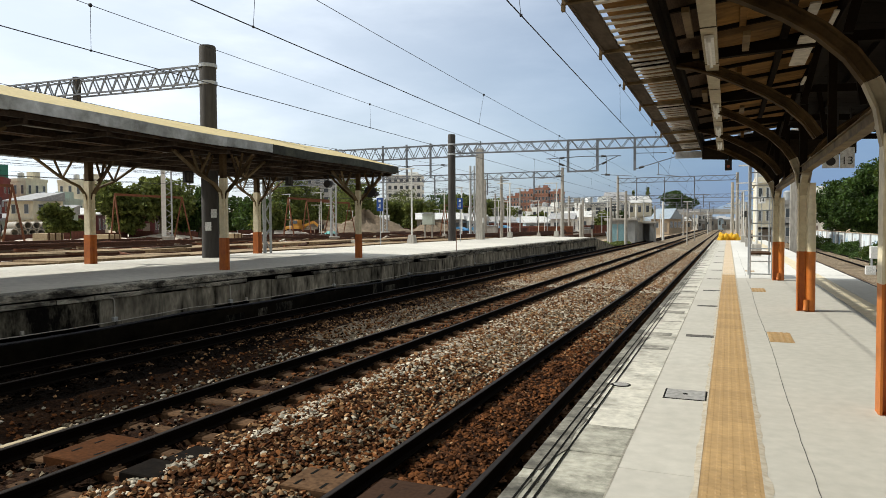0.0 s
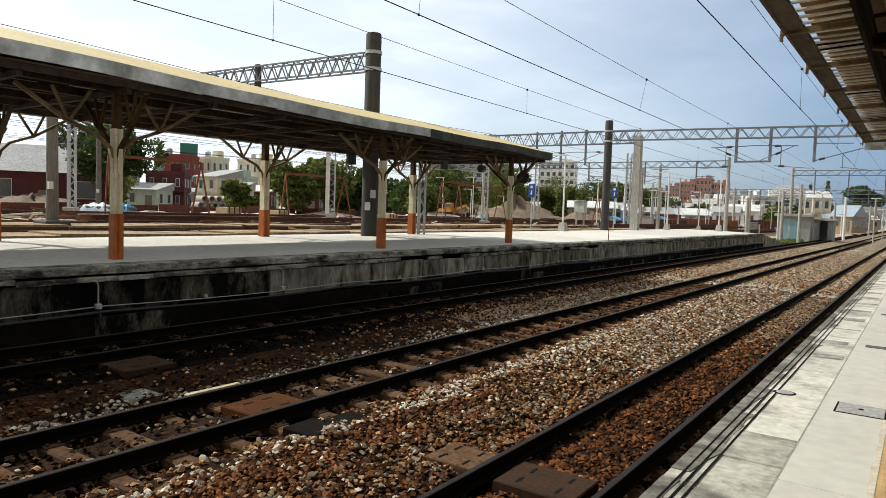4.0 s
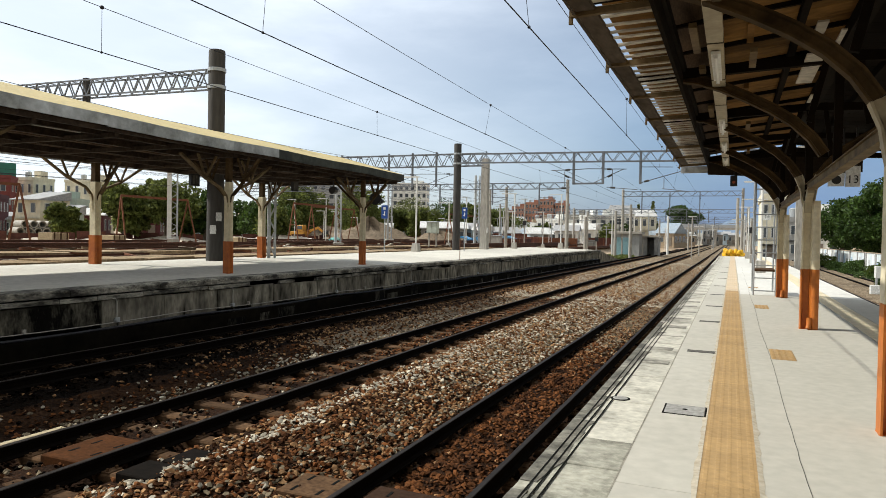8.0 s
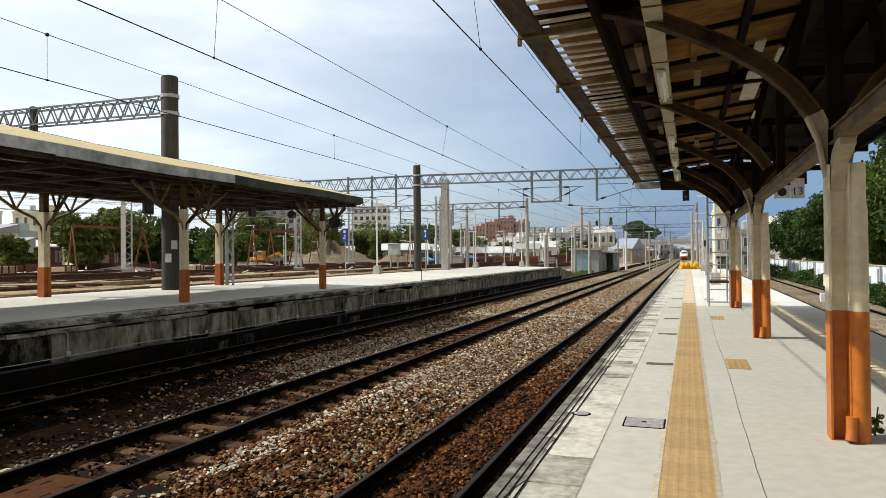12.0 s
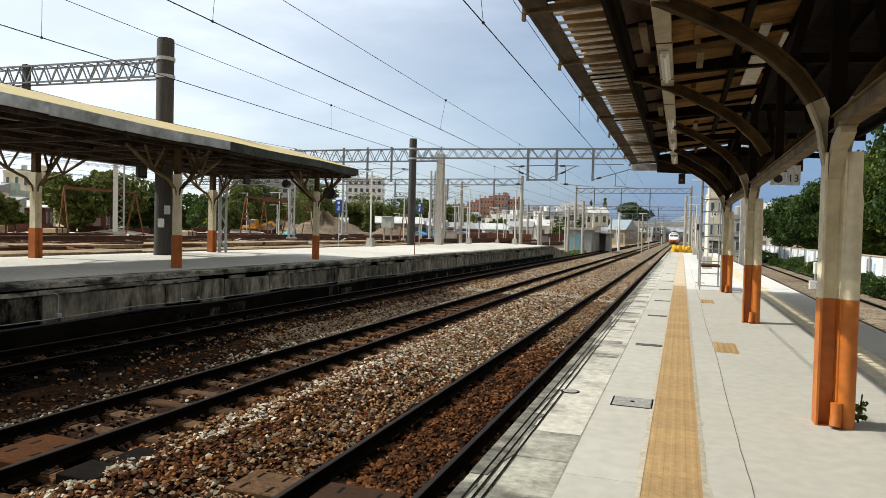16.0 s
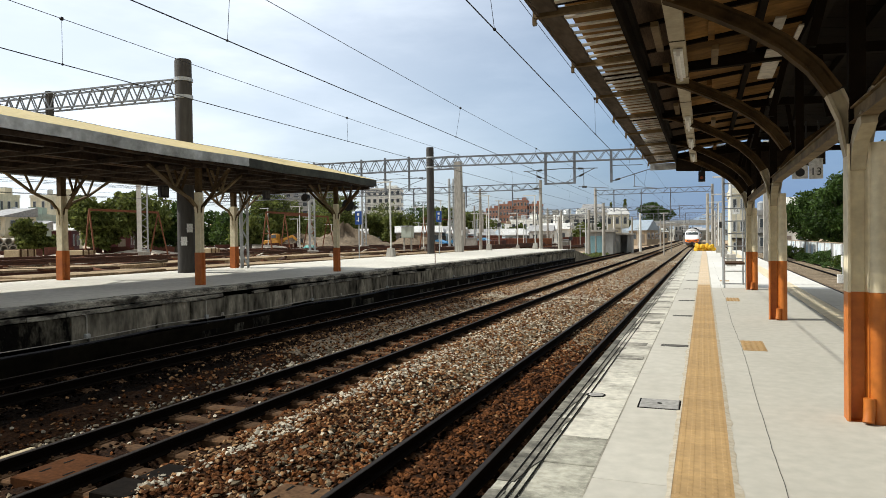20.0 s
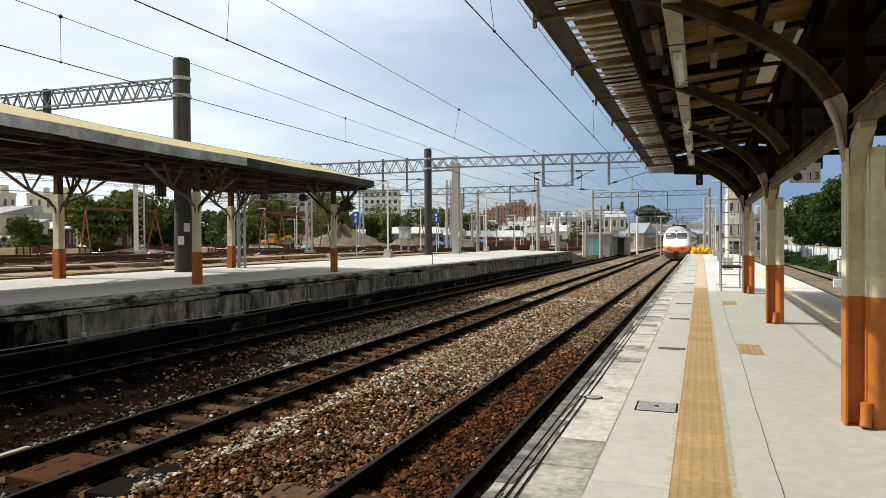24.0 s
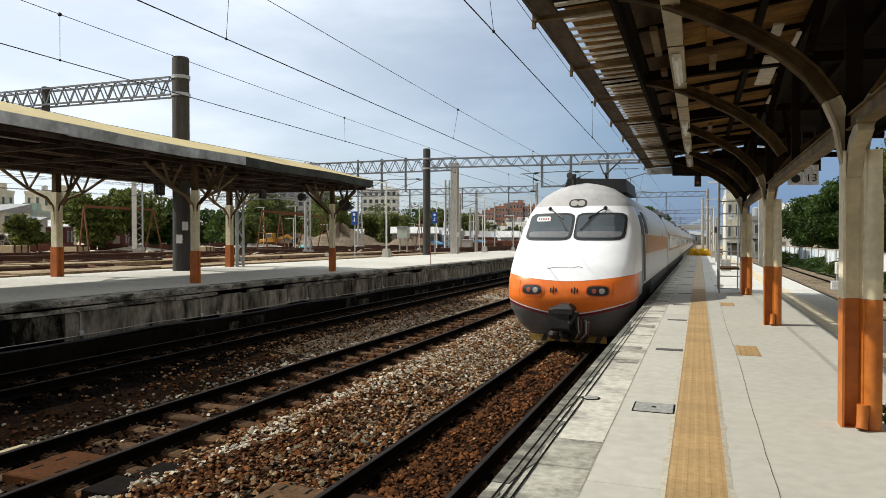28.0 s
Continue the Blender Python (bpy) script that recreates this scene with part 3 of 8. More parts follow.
# ---- near platform ----
def build_platform():
    body = MB()
    body.prism([(EDGE_X + 0.02, -1.5), (3.03, -1.5), (3.03, -0.012), (EDGE_X + 0.02, -0.012)], "y", -12, PLAT_END)
    plat = tagged(new("platform", body.mesh("platform", CONCRETE)), "pale concrete station platform with coping slabs and tactile strip", "platform", kind="structure")
    # broad cast bays to the back of the tactile strip
    rng = random.Random(5)
    edges = [-12, -6.2, -1.6, 3.0, 9.87, 15.1, 19.5, 26, 32, 38, 44, 50, 56, 61, PLAT_END]
    for a, b in zip(edges, edges[1:]):
        for x0, x1 in ((0.185, 1.933), (2.347, 3.05)):
            m = MB().slab((x0 + x1) / 2, (a + b) / 2, -0.03, x1 - x0 - 0.003, b - a - 0.008, 0.03, 0.003)
            part("bay", m, NEW_CONCRETE if a > 19 else CONCRETE, plat, "newer whiter concrete" if a > 19 else "")
        m = MB().slab((1.936 + 2.344) / 2, (a + b) / 2, -0.03, 0.404, b - a - 0.012, 0.032, 0.004)
        part("yellow_strip", m, TACTILE_FADED, plat, "faded yellow safety strip")
    # hairline crack that wanders along the bays
    crack, pts = MB(), []
    yy = -3.0
    while yy < 40:
        pts.append((0.447 + 0.010 * math.sin(yy * 0.9) + rng.uniform(-0.004, 0.004), yy, 0.0012))
        yy += 0.22
    crack.sweep(pts, [(-0.002, -0.001), (0.002, -0.001), (0.002, 0.001), (-0.002, 0.001)])
    part("crack", crack, JOINT, plat, "thin dark crack along the platform")
    # poured strip beside the tactile strip
    y = -12.0
    row = MB().slab(0, 0, -0.03, 0.437, 3.194, 0.031, 0.002).mesh("slab", CONCRETE)
    while y < PLAT_END - 2:
        s = part("slab", row, None, plat)
        s.location = (-0.3785, y + 1.6, 0)
        y += 3.2
    # coping slabs, some of them dark with dirt
    y, i = -12.0, 0
    clean = MB().slab(0, 0, -0.06, 0.512, 0.592, 0.061, 0.005).mesh("coping_slab", COPING)
    dirty = MB().slab(0, 0, -0.06, 0.512, 0.592, 0.061, 0.005).mesh("coping_slab", MOSSY_SLAB)
    half = MB().slab(0, 0, 0.0, 0.40, 0.26, 0.0025, 0.001).mesh("dirt_patch", STAIN_SLAB)
    while y < PLAT_END - 0.5:
        k = int(round((y + 12) / 0.6))
        s = part("coping_slab", dirty if y < 4.4 else clean, None, plat)
        s.location = (EDGE_X + 0.2585, y + 0.3, rng.uniform(-0.004, 0.002))
        if y > 7 and k % 2:
            p = part("dirt_patch", half, None, plat, "dark dirt patch on the coping")
            p.location = (EDGE_X + 0.30 + rng.uniform(-0.05, 0.02), y + rng.uniform(0.1, 0.3), 0.002)
            p.scale = (rng.uniform(0.55, 1.05), rng.uniform(0.35, 1.3), 1)
        y += 0.6
    part("joint_fill", MB().box(-0.600, (PLAT_END - 12) / 2, -0.02, 0.010, PLAT_END + 12, 0.0222), JOINT_FILL, plat, "worn mortar joint behind the coping")
    # grime along the outer edge, in ragged lengths
    y = -12.0
    while y < 40:
        ln = rng.uniform(0.25, 0.9)
        w0, w1 = rng.uniform(0.06, 0.17), rng.uniform(0.06, 0.24)
        m = MB().add([(EDGE_X + 0.006, y, 0.0032), (EDGE_X + w0, y, 0.0032), (EDGE_X + (w0 + w1) * 0.45, y + ln * 0.5, 0.0032), (EDGE_X + w1, y + ln, 0.0032), (EDGE_X + 0.006, y + ln, 0.0032),
                      (EDGE_X + 0.006, y, 0.0), (EDGE_X + w0, y, 0.0), (EDGE_X + (w0 + w1) * 0.45, y + ln * 0.5, 0.0), (EDGE_X + w1, y + ln, 0.0), (EDGE_X + 0.006, y + ln, 0.0)],
                     [(0, 1, 2, 3, 4), (0, 5, 6, 1), (1, 6, 7, 2), (2, 7, 8, 3), (3, 8, 9, 4)])
        part("edge_grime", m, EDGE_DIRT, plat, "dark grime along the platform edge")
        y += ln + rng.choice((0.0, 0.0, 0.15))
    # ragged mortar beside the tactile strip
    for sx in (-1, 1):
        pts, yy = [], -4.0
        while yy < 52:
            pts.append((yy, rng.uniform(0.018, 0.034) + (0.012 if rng.random() < 0.12 else 0)))
            yy += 0.13
        vs, fs = [], []
        for q, wd in pts:
            vs += [(0.012 + sx * 0.162, q, 0.0062), (0.012 + sx * (0.168 + wd), q, 0.0014)]
        n = len(pts)
        fs = [(2 * i, 2 * i + 1, 2 * i + 3, 2 * i + 2) if sx > 0 else (2 * i + 2, 2 * i + 3, 2 * i + 1, 2 * i) for i in range(n - 1)]
        part("mortar_edge", MB().add(vs, fs), MORTAR, plat, "ragged pale mortar along the tactile strip")
    for gx in (0.083, 0.132, 0.181):
        g = MB().box(EDGE_X + gx, (PLAT_END - 12) / 2, 0.0035, 0.010, PLAT_END + 12, 0.003)
        part("groove", g, GROOVE, plat, "thin dark groove along the platform edge")
    face = MB().box(EDGE_X + 0.012, (PLAT_END - 12) / 2, -1.5, 0.02, PLAT_END + 12, 1.44)
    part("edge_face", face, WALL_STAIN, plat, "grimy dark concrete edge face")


def build_tactile():
    tile = MB().slab(0, 0, 0, 0.334, 0.3346, 0.012, 0.0012)
    for k in range(5):
        x = -0.13 + 0.065 * k
        for q in range(6):
            y = -0.1375 + 0.055 * q
            tile.add([(x - 0.016, y - 0.019, 0.012), (x + 0.016, y - 0.019, 0.012), (x + 0.016, y + 0.019, 0.012), (x - 0.016, y + 0.019, 0.012),
                      (x - 0.009, y - 0.012, 0.0142), (x + 0.009, y - 0.012, 0.0142), (x + 0.009, y + 0.012, 0.0142), (x - 0.009, y + 0.012, 0.0142)],
                     [(4, 5, 6, 7), (0, 1, 5, 4), (1, 2, 6, 5), (2, 3, 7, 6), (3, 0, 4, 7)])
    me = tile.mesh("tactile_tile", TACTILE)
    worn = tile.mesh("tactile_tile", TACTILE_PALE)
    strip = thing("tactile_strip", "ochre tactile paving strip let into the platform", "tactile paving", kind="structure")
    y = -4.0
    while y < 52:
        part("tactile_tile", worn if y > 20.5 else me, None, strip).location = (0.012, y, -0.008)
        y += 0.335
    far = MB().box(0.012, 59, -0.02, 0.334, 13.8, 0.026)
    part("far_strip", far, TACTILE_PALE, strip)
    sq = MB().slab(0, 0, 0, 0.27, 0.40, 0.012, 0.003)
    for k in range(4):
        for q in range(6):
            sq.slab(-0.10 + 0.067 * k, -0.16 + 0.064 * q, 0.012, 0.034, 0.034, 0.006, 0.005)
    me = sq.mesh("tactile_square", TACTILE)
    for y in (2.6, 9.2, 9.6, 15.8, 16.2, 22.4):
        part("tactile_square", me, None, strip).location = (0.60, y, -0.006)


def build_lids():
    t = thing("access_lid", "grey steel access lid in a dark frame, flush with the platform", "manhole cover", "platform lids", at=(-0.33, 5.93, 0))
    part("frame", MB().slab(0, 0, -0.006, 0.34, 0.34, 0.011, 0.003), GROOVE, t)
    part("lid", MB().slab(0.0, 0, 0.003, 0.310, 0.310, 0.006, 0.004), STEEL_LID, t)
    part("keyhole", MB().lathe(0, 0, [(0.022, 0.009), (0.02, 0.0115)], 10), GROOVE, t)
    slot = None
    for y in (9.14, 12.58, 15.55, 18.9, 22.5, 27, 32, 38):
        if slot is None:
            slot = thing("slot_cover", "narrow dark slot cover across the platform strip", "drain", "slot covers", at=(-0.33, y, 0))
            part("cover", MB().slab(0, 0, -0.006, 0.34, 0.16, 0.009, 0.003), JOINT, slot)
            part("edge", MB().box(0, -0.075, 0.0, 0.34, 0.012, 0.0045).box(0, 0.075, 0.0, 0.34, 0.012, 0.0045), GROOVE, slot)
        else:
            copy_thing(slot, pose(-0.33, y, 0))
    t = thing("drain_cover", "small round iron drain cover in the coping", "drain", at=(-0.88, 6.10, 0))
    part("rim", MB().lathe(0, 0, [(0.085, -0.01), (0.085, 0.004), (0.07, 0.006)], 18), GROOVE, t)
    part("plate", MB().lathe(0, 0, [(0.066, 0.0), (0.066, 0.007), (0.05, 0.009)], 18), STEEL_LID, t)


def build_plates():
    """Cable cover plates between and beside the rails, and black plates for an open pit."""
    spec = ((-6.20, 5.16, 0.66, 0.80, -0.955, RUST_PLATE, "rust-red cover plate with slots between the rails"),
            # the two black plates paint the dark inside of an open pit
            (-5.22, 4.96, 0.46, 0.42, -0.97, PIT_BLACK, "black plate painted as an open dark pit beside the rail"),
            (-5.18, 5.46, 0.36, 0.44, -0.985, PIT_BLACK, "black plate painted as the far part of the dark pit"),
            (-3.62, 5.45, 0.56, 0.5, -1.03, SLEEPER, "weathered tan cover plate beside the rail"),
            (-2.72, 5.5, 0.78, 0.6, -1.065, RUST_DARK, "dark rusty cover plate with slots between the rails"),
            (-8.75, 5.05, 0.66, 0.75, -0.86, RUST_DARK, "dark rusty cover plate beside the rail"),
            (-7.76, 4.45, 0.40, 0.42, -0.985, STAIN_SLAB, "grey concrete slab among the stones"),
            (-7.21, 5.16, 0.10, 0.78, -0.955, TIMBER_PALE, "pale plank lying beside the rail"))
    for x, y, sx, sy, z, m, lab in spec:
        t = thing("cover_plate", lab, "cover plate", "trackside plates", at=(x, y, z))
        part("plate", MB().slab(0, 0, -0.10, sx, sy, 0.125, 0.012), m, t)
        if sx > 0.5:
            for qx in (-0.2, 0.2):
                for qy in (-0.14, 0.14):
                    part("slot", MB().box(qx * sx / 0.8, qy, 0.024, 0.03, 0.13, 0.004), GROOVE, t)


MOSSY_SLAB = mat("mossy_slab", (0.36, 0.35, 0.29), (0.075, 0.075, 0.055), rough=0.95, scale=3.2, amount=0.9, fine=16, fine_amt=0.22, piece=0.12, edges=(0.44, 0.66))
JOINT_FILL = mat("worn_mortar", (0.37, 0.35, 0.29), (0.16, 0.15, 0.12), rough=0.95, scale=2.5, amount=0.9, fine=16, fine_amt=0.2)
NEW_CONCRETE = mat("newer_platform_concrete", (0.60, 0.59, 0.55), (0.50, 0.49, 0.45), rough=0.85, scale=0.8, amount=0.6, fine=9, fine_amt=0.07, bump=0.1, piece=0.04)
EDGE_DIRT = mat("edge_grime", (0.21, 0.20, 0.165), (0.055, 0.052, 0.042), rough=0.95, scale=5, amount=0.95, fine=18, fine_amt=0.35, piece=0.3, edges=(0.38, 0.62))
MORTAR = mat("ragged_mortar", (0.47, 0.43, 0.35), (0.33, 0.27, 0.18), rough=0.9, scale=6, amount=0.8, fine=20, fine_amt=0.15)
TACTILE_PALE = mat("faded_tactile_tile", (0.52, 0.40, 0.26), (0.50, 0.44, 0.35), rough=0.75, scale=1.5, fine=14, fine_amt=0.1, piece=0.06)
PIT_BLACK = mat("pit_black", (0.007, 0.006, 0.005), (0.016, 0.012, 0.009), rough=0.85, scale=6, amount=0.6, fine=25, spec=0.03)
RUST_DARK = mat("dark_rust_plate", (0.045, 0.024, 0.014), (0.018, 0.011, 0.007), rough=0.9, scale=3, fine=25, spec=0.08)
TIMBER_PALE = mat("bleached_plank", (0.40, 0.33, 0.21), (0.26, 0.21, 0.13), rough=0.9, scale=2, fine=14)
TACTILE_FADED = mat("faded_yellow_strip", (0.62, 0.53, 0.35), (0.58, 0.53, 0.42), rough=0.8, scale=1.5, fine=9, fine_amt=0.15)


# ---- near canopy: bent-rail columns, ribs, boards, slatted eave ----
CX = 1.15
RIB = [(1.10, 2.10), (1.07, 2.28), (0.99, 2.48), (0.86, 2.68), (0.66, 2.88), (0.42, 3.05), (0.14, 3.21), (-0.16, 3.36), (-0.45, 3.47), (-0.70, 3.52)]
IBEAM = [(-0.06, -0.02), (0.06, -0.02), (0.06, 0.0), (0.012, 0.012), (0.012, 0.075), (0.045, 0.085), (0.045, 0.105), (-0.045, 0.105), (-0.045, 0.085), (-0.012, 0.075), (-0.012, 0.012), (-0.06, 0.0)]


def roof_z(x):
    return 3.60 + 0.28 * (1 - min(1.0, abs(x - CX) / 2.4))


H_POST = [(-0.088, -0.075), (0.088, -0.075), (0.088, -0.058), (0.012, -0.045), (0.012, 0.045), (0.088, 0.058), (0.088, 0.075), (-0.088, 0.075), (-0.088, 0.058), (-0.012, 0.045), (-0.012, -0.045), (-0.088, -0.058)]


def canopy_column():
    t = thing("canopy_column", "canopy column of bent rails, beige above an orange base, with a downpipe", "column", "canopy columns")
    x0 = -0.045
    part("post_base", MB().prism([(x0 + b, -a) for a, b in H_POST], "z", 0, 0.97), ORANGE, t, "orange painted base")
    part("post_shaft", MB().prism([(x0 + b, -a) for a, b in H_POST], "z", 0.972, 2.08), BEIGE, t, "beige painted shaft")
    part("base_plate", MB().slab(x0, 0, 0, 0.16, 0.14, 0.008, 0.003), ORANGE, t)
    for sx in (-1, 1):
        pts = [(x0 + sx * 0.03, 0, 2.0)] + [(x0 + sx * (CX - p[0]), 0, p[1]) for p in RIB]
        rib = part("rib", MB().sweep(pts[3:], [(a, b - 0.03) for a, b in IBEAM]), BEIGE_GRIME_SHADE, t, "curved rail rib")
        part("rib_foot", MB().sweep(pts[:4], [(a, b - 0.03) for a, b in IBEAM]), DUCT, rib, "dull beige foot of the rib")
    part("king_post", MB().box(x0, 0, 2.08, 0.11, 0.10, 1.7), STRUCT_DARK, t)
    # downpipe with collars, and the outlet elbow
    px, py = 0.082, -0.070
    part("downpipe_base", MB().lathe(px, py, [(0.063, 0), (0.063, 0.97)], 14), ORANGE, t, "orange lower downpipe", True)
    part("downpipe", MB().lathe(px, py, [(0.063, 0.972), (0.063, 1.10), (0.066, 1.105), (0.066, 1.125), (0.063, 1.13), (0.063, 1.72), (0.053, 1.79), (0.053, 2.08)], 14), BEIGE, t, "beige upper downpipe", True)
    part("outlet", MB().pipe([(0.01, -0.115, 0.19), (0.01, -0.118, 0.13), (0.006, -0.128, 0.08), (0.0, -0.142, 0.04), (-0.004, -0.152, 0.015)], 0.040, 10, up=(1, 0, 0)), ORANGE, t, "bent outlet pipe", True)
    # knee braces along the row
    for sy in (-1, 1):
        pts = [(x0, 0, 1.90), (x0, sy * 0.05, 2.02), (x0, sy * 0.16, 2.13), (x0, sy * 0.42, 2.225)]
        part("brace", MB().sweep(pts, [(-0.05, -0.05), (0.05, -0.05), (0.05, 0.05), (-0.05, 0.05)], up=(1, 0, 0)), DUCT, t, "short curved brace along the row")
    return t


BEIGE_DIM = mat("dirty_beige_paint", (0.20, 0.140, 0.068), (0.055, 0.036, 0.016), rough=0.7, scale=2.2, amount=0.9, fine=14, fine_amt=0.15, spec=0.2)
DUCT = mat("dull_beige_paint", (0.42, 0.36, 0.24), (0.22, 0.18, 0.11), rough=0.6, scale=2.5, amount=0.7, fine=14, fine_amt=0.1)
# dark copy of the beige: grime and the shade under the roofs in one colour
BEIGE_GRIME_SHADE = mat("grimy_shaded_beige", (0.090, 0.056, 0.023), (0.013, 0.008, 0.0035), rough=0.75, scale=2.0, amount=0.9, fine=14, fine_amt=0.15, spec=0.12)


def build_canopy():
    col = canopy_column()
    ys = [-0.65, 5.9, 12.45, 19.0]
    col.matrix_basis = pose(CX, ys[1], 0)
    for y in (ys[0], ys[2], ys[3]):
        copy_thing(col, pose(CX, y, 0))
    can = thing("platform_canopy", "old steel and timber platform canopy with a slatted eave", "canopy", kind="structure")
    y0, y1 = -7.0, 19.3
    # ribs between the columns, beams and purlins
    for k in range(-2, 5):
        y = 5.9 + 3.275 * k
        if k % 2:
            for sx in (-1, 1):
                pts = [(CX + sx * -1 * (p[0] - CX), y, p[1]) for p in RIB[2:]]
                part("rib", MB().sweep(pts, [(a, b - 0.07) for a, b in IBEAM]), BEIGE_GRIME_SHADE, can)
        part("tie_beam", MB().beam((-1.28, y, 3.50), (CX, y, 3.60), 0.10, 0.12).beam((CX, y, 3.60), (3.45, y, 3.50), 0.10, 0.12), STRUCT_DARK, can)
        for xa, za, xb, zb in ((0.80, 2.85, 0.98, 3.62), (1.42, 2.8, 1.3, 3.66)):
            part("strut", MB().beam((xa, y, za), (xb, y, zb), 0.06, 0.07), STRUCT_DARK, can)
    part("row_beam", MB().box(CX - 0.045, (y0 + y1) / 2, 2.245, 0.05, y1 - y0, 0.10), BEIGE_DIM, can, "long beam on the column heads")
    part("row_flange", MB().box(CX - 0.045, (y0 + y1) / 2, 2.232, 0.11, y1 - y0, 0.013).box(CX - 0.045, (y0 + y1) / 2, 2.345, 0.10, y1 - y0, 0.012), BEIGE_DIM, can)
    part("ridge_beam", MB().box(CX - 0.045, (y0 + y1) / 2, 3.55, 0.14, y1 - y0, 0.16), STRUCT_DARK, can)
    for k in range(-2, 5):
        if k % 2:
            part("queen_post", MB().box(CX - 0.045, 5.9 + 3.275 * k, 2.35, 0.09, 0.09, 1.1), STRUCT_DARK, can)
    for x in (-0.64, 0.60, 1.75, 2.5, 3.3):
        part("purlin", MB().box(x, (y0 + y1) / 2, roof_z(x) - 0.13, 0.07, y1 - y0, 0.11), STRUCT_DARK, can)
    yy = y0 + 0.4
    rng = random.Random(8)
    while yy < y1:
        part("batten", MB().beam((-0.64, yy, roof_z(-0.64) - 0.01), (CX, yy, roof_z(CX) - 0.02), 0.05, 0.05), STRUCT_DARK, can)
        if rng.random() < 0.5:
            part("short_joist", MB().box(rng.choice((0.12, 0.30, -0.45)), yy + 0.5, roof_z(0.1) - 0.10, 0.07, rng.uniform(0.6, 1.0), 0.10), BOARDS, can)
        yy += 1.09
    # ceiling boards
    yy = y0
    while yy < y1:
        w = 0.405
        part("board", MB().beam((-0.66, yy + w / 2, roof_z(-0.66) + 0.02), (0.66, yy + w / 2, roof_z(0.66) + 0.02), w - 0.01, 0.02), BOARDS, can)
        part("board", MB().beam((0.66, yy + w / 2, roof_z(0.66) + 0.02), (CX, yy + w / 2, roof_z(CX) + 0.02), w - 0.01, 0.02), BOARDS, can)
        # right-hand boards take the near-black colour, so the roof's shade is painted in
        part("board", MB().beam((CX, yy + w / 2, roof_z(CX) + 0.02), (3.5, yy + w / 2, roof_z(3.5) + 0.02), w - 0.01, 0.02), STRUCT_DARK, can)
        yy += w

    def sheet(xa, za, xb, zb, ya, yb):
        return MB().add([(x, y, z + d) for d in (0, 0.03) for x, z in ((xa, za), (xb, zb)) for y in (ya, yb)], [(0, 1, 3, 2), (4, 6, 7, 5), (0, 2, 6, 4), (1, 5, 7, 3), (0, 4, 5, 1), (2, 3, 7, 6)])

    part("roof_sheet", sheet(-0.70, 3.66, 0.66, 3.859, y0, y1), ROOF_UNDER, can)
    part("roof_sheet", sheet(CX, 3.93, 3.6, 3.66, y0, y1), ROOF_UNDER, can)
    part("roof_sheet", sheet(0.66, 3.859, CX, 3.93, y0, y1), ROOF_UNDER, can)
    # pale boards nailed across the ribs
    for x, y, w, ln in ((0.755, 7.72, 0.10, 0.42), (0.82, 9.55, 0.19, 1.55), (0.86, 4.9, 0.14, 0.9), (0.98, 8.15, 0.05, 0.55), (0.80, 13.2, 0.12, 0.7), (1.02, 11.5, 0.06, 0.6)):
        part("pale_board", MB().box(x, y, 3.555, w, ln, 0.02), SLAT, can, "pale board nailed below the roof")
    for x, y, ln in ((0.16, 8.6, 0.75), (-0.42, 7.6, 1.0), (-0.40, 9.2, 0.7), (0.22, 5.2, 0.8), (-0.38, 12.0, 0.9), (0.2, 13.6, 0.7)):
        part("old_batten", MB().box(x, y, 3.50, 0.075, ln, 0.05), BEIGE_DIM, can, "short dirty batten under the boards")
    # eave: gutter edge, slats, brackets
    part("eave_edge", MB().box(-1.24, (y0 + y1) / 2, 3.385, 0.18, y1 - y0, 0.045).box(-1.325, (y0 + y1) / 2, 3.36, 0.025, y1 - y0, 0.10), EAVE_WOOD, can, "weathered outer eave board")
    part("eave_edge", MB().box(-0.655, (y0 + y1) / 2, 3.34, 0.04, y1 - y0, 0.16), STRUCT_DARK, can)
    part("gutter", MB().box(-0.90, (y0 + y1) / 2, 3.53, 0.49, y1 - y0, 0.012), BOARDS, can, "brown board above the slats")
    slats = []
    for k in range(3):
        slats.append(MB().beam((-1.16, 0.02 * (k - 1), 3.425), (-0.67, -0.015 * (k - 1), 3.445), 0.055 + 0.012 * k, 0.016).mesh("slat", SLAT))
    yy = y0 + 0.1
    while yy < y1 - 0.1:
        s = part("slat", slats[rng.randrange(3)], None, can)
        s.location = (rng.uniform(-0.012, 0.012), yy + rng.uniform(-0.02, 0.02), rng.uniform(-0.006, 0.004))
        yy += 0.235
    br = MB().beam((-1.37, 0, 3.375), (-0.66, 0, 3.395), 0.055, 0.055).box(-1.36, 0, 3.29, 0.03, 0.045, 0.07).mesh("eave_bracket", BEIGE_DIM)
    for k in range(-6, 7):
        s = part("eave_bracket", br, None, can)
        s.location.y = 7.8 + 1.87 * k
    part("end_beam", MB().beam((-0.66, 19.35, 3.21), (0.30, 19.35, 3.18), 0.05, 0.12), EAVE_WOOD, can)
    for sx in (-1, 1):
        pts = [(CX - 0.045 + sx * q, z) for q, z in ((0.0, 2.36), (0.05, 2.52), (0.42, 2.80), (0.86, 3.10), (1.77, 3.15), (1.77, 3.62), (0.0, 3.84))]
        part("end_gable", MB().prism(pts if sx > 0 else pts[::-1], "y", 19.29, 19.32), GABLE, can, "dark boarded gable end between rib and roof")
    part("end_panel", MB().box(-1.0, 19.35, 3.20, 0.68, 0.05, 0.18), GALV, can, "pale grey end panel of the eave")
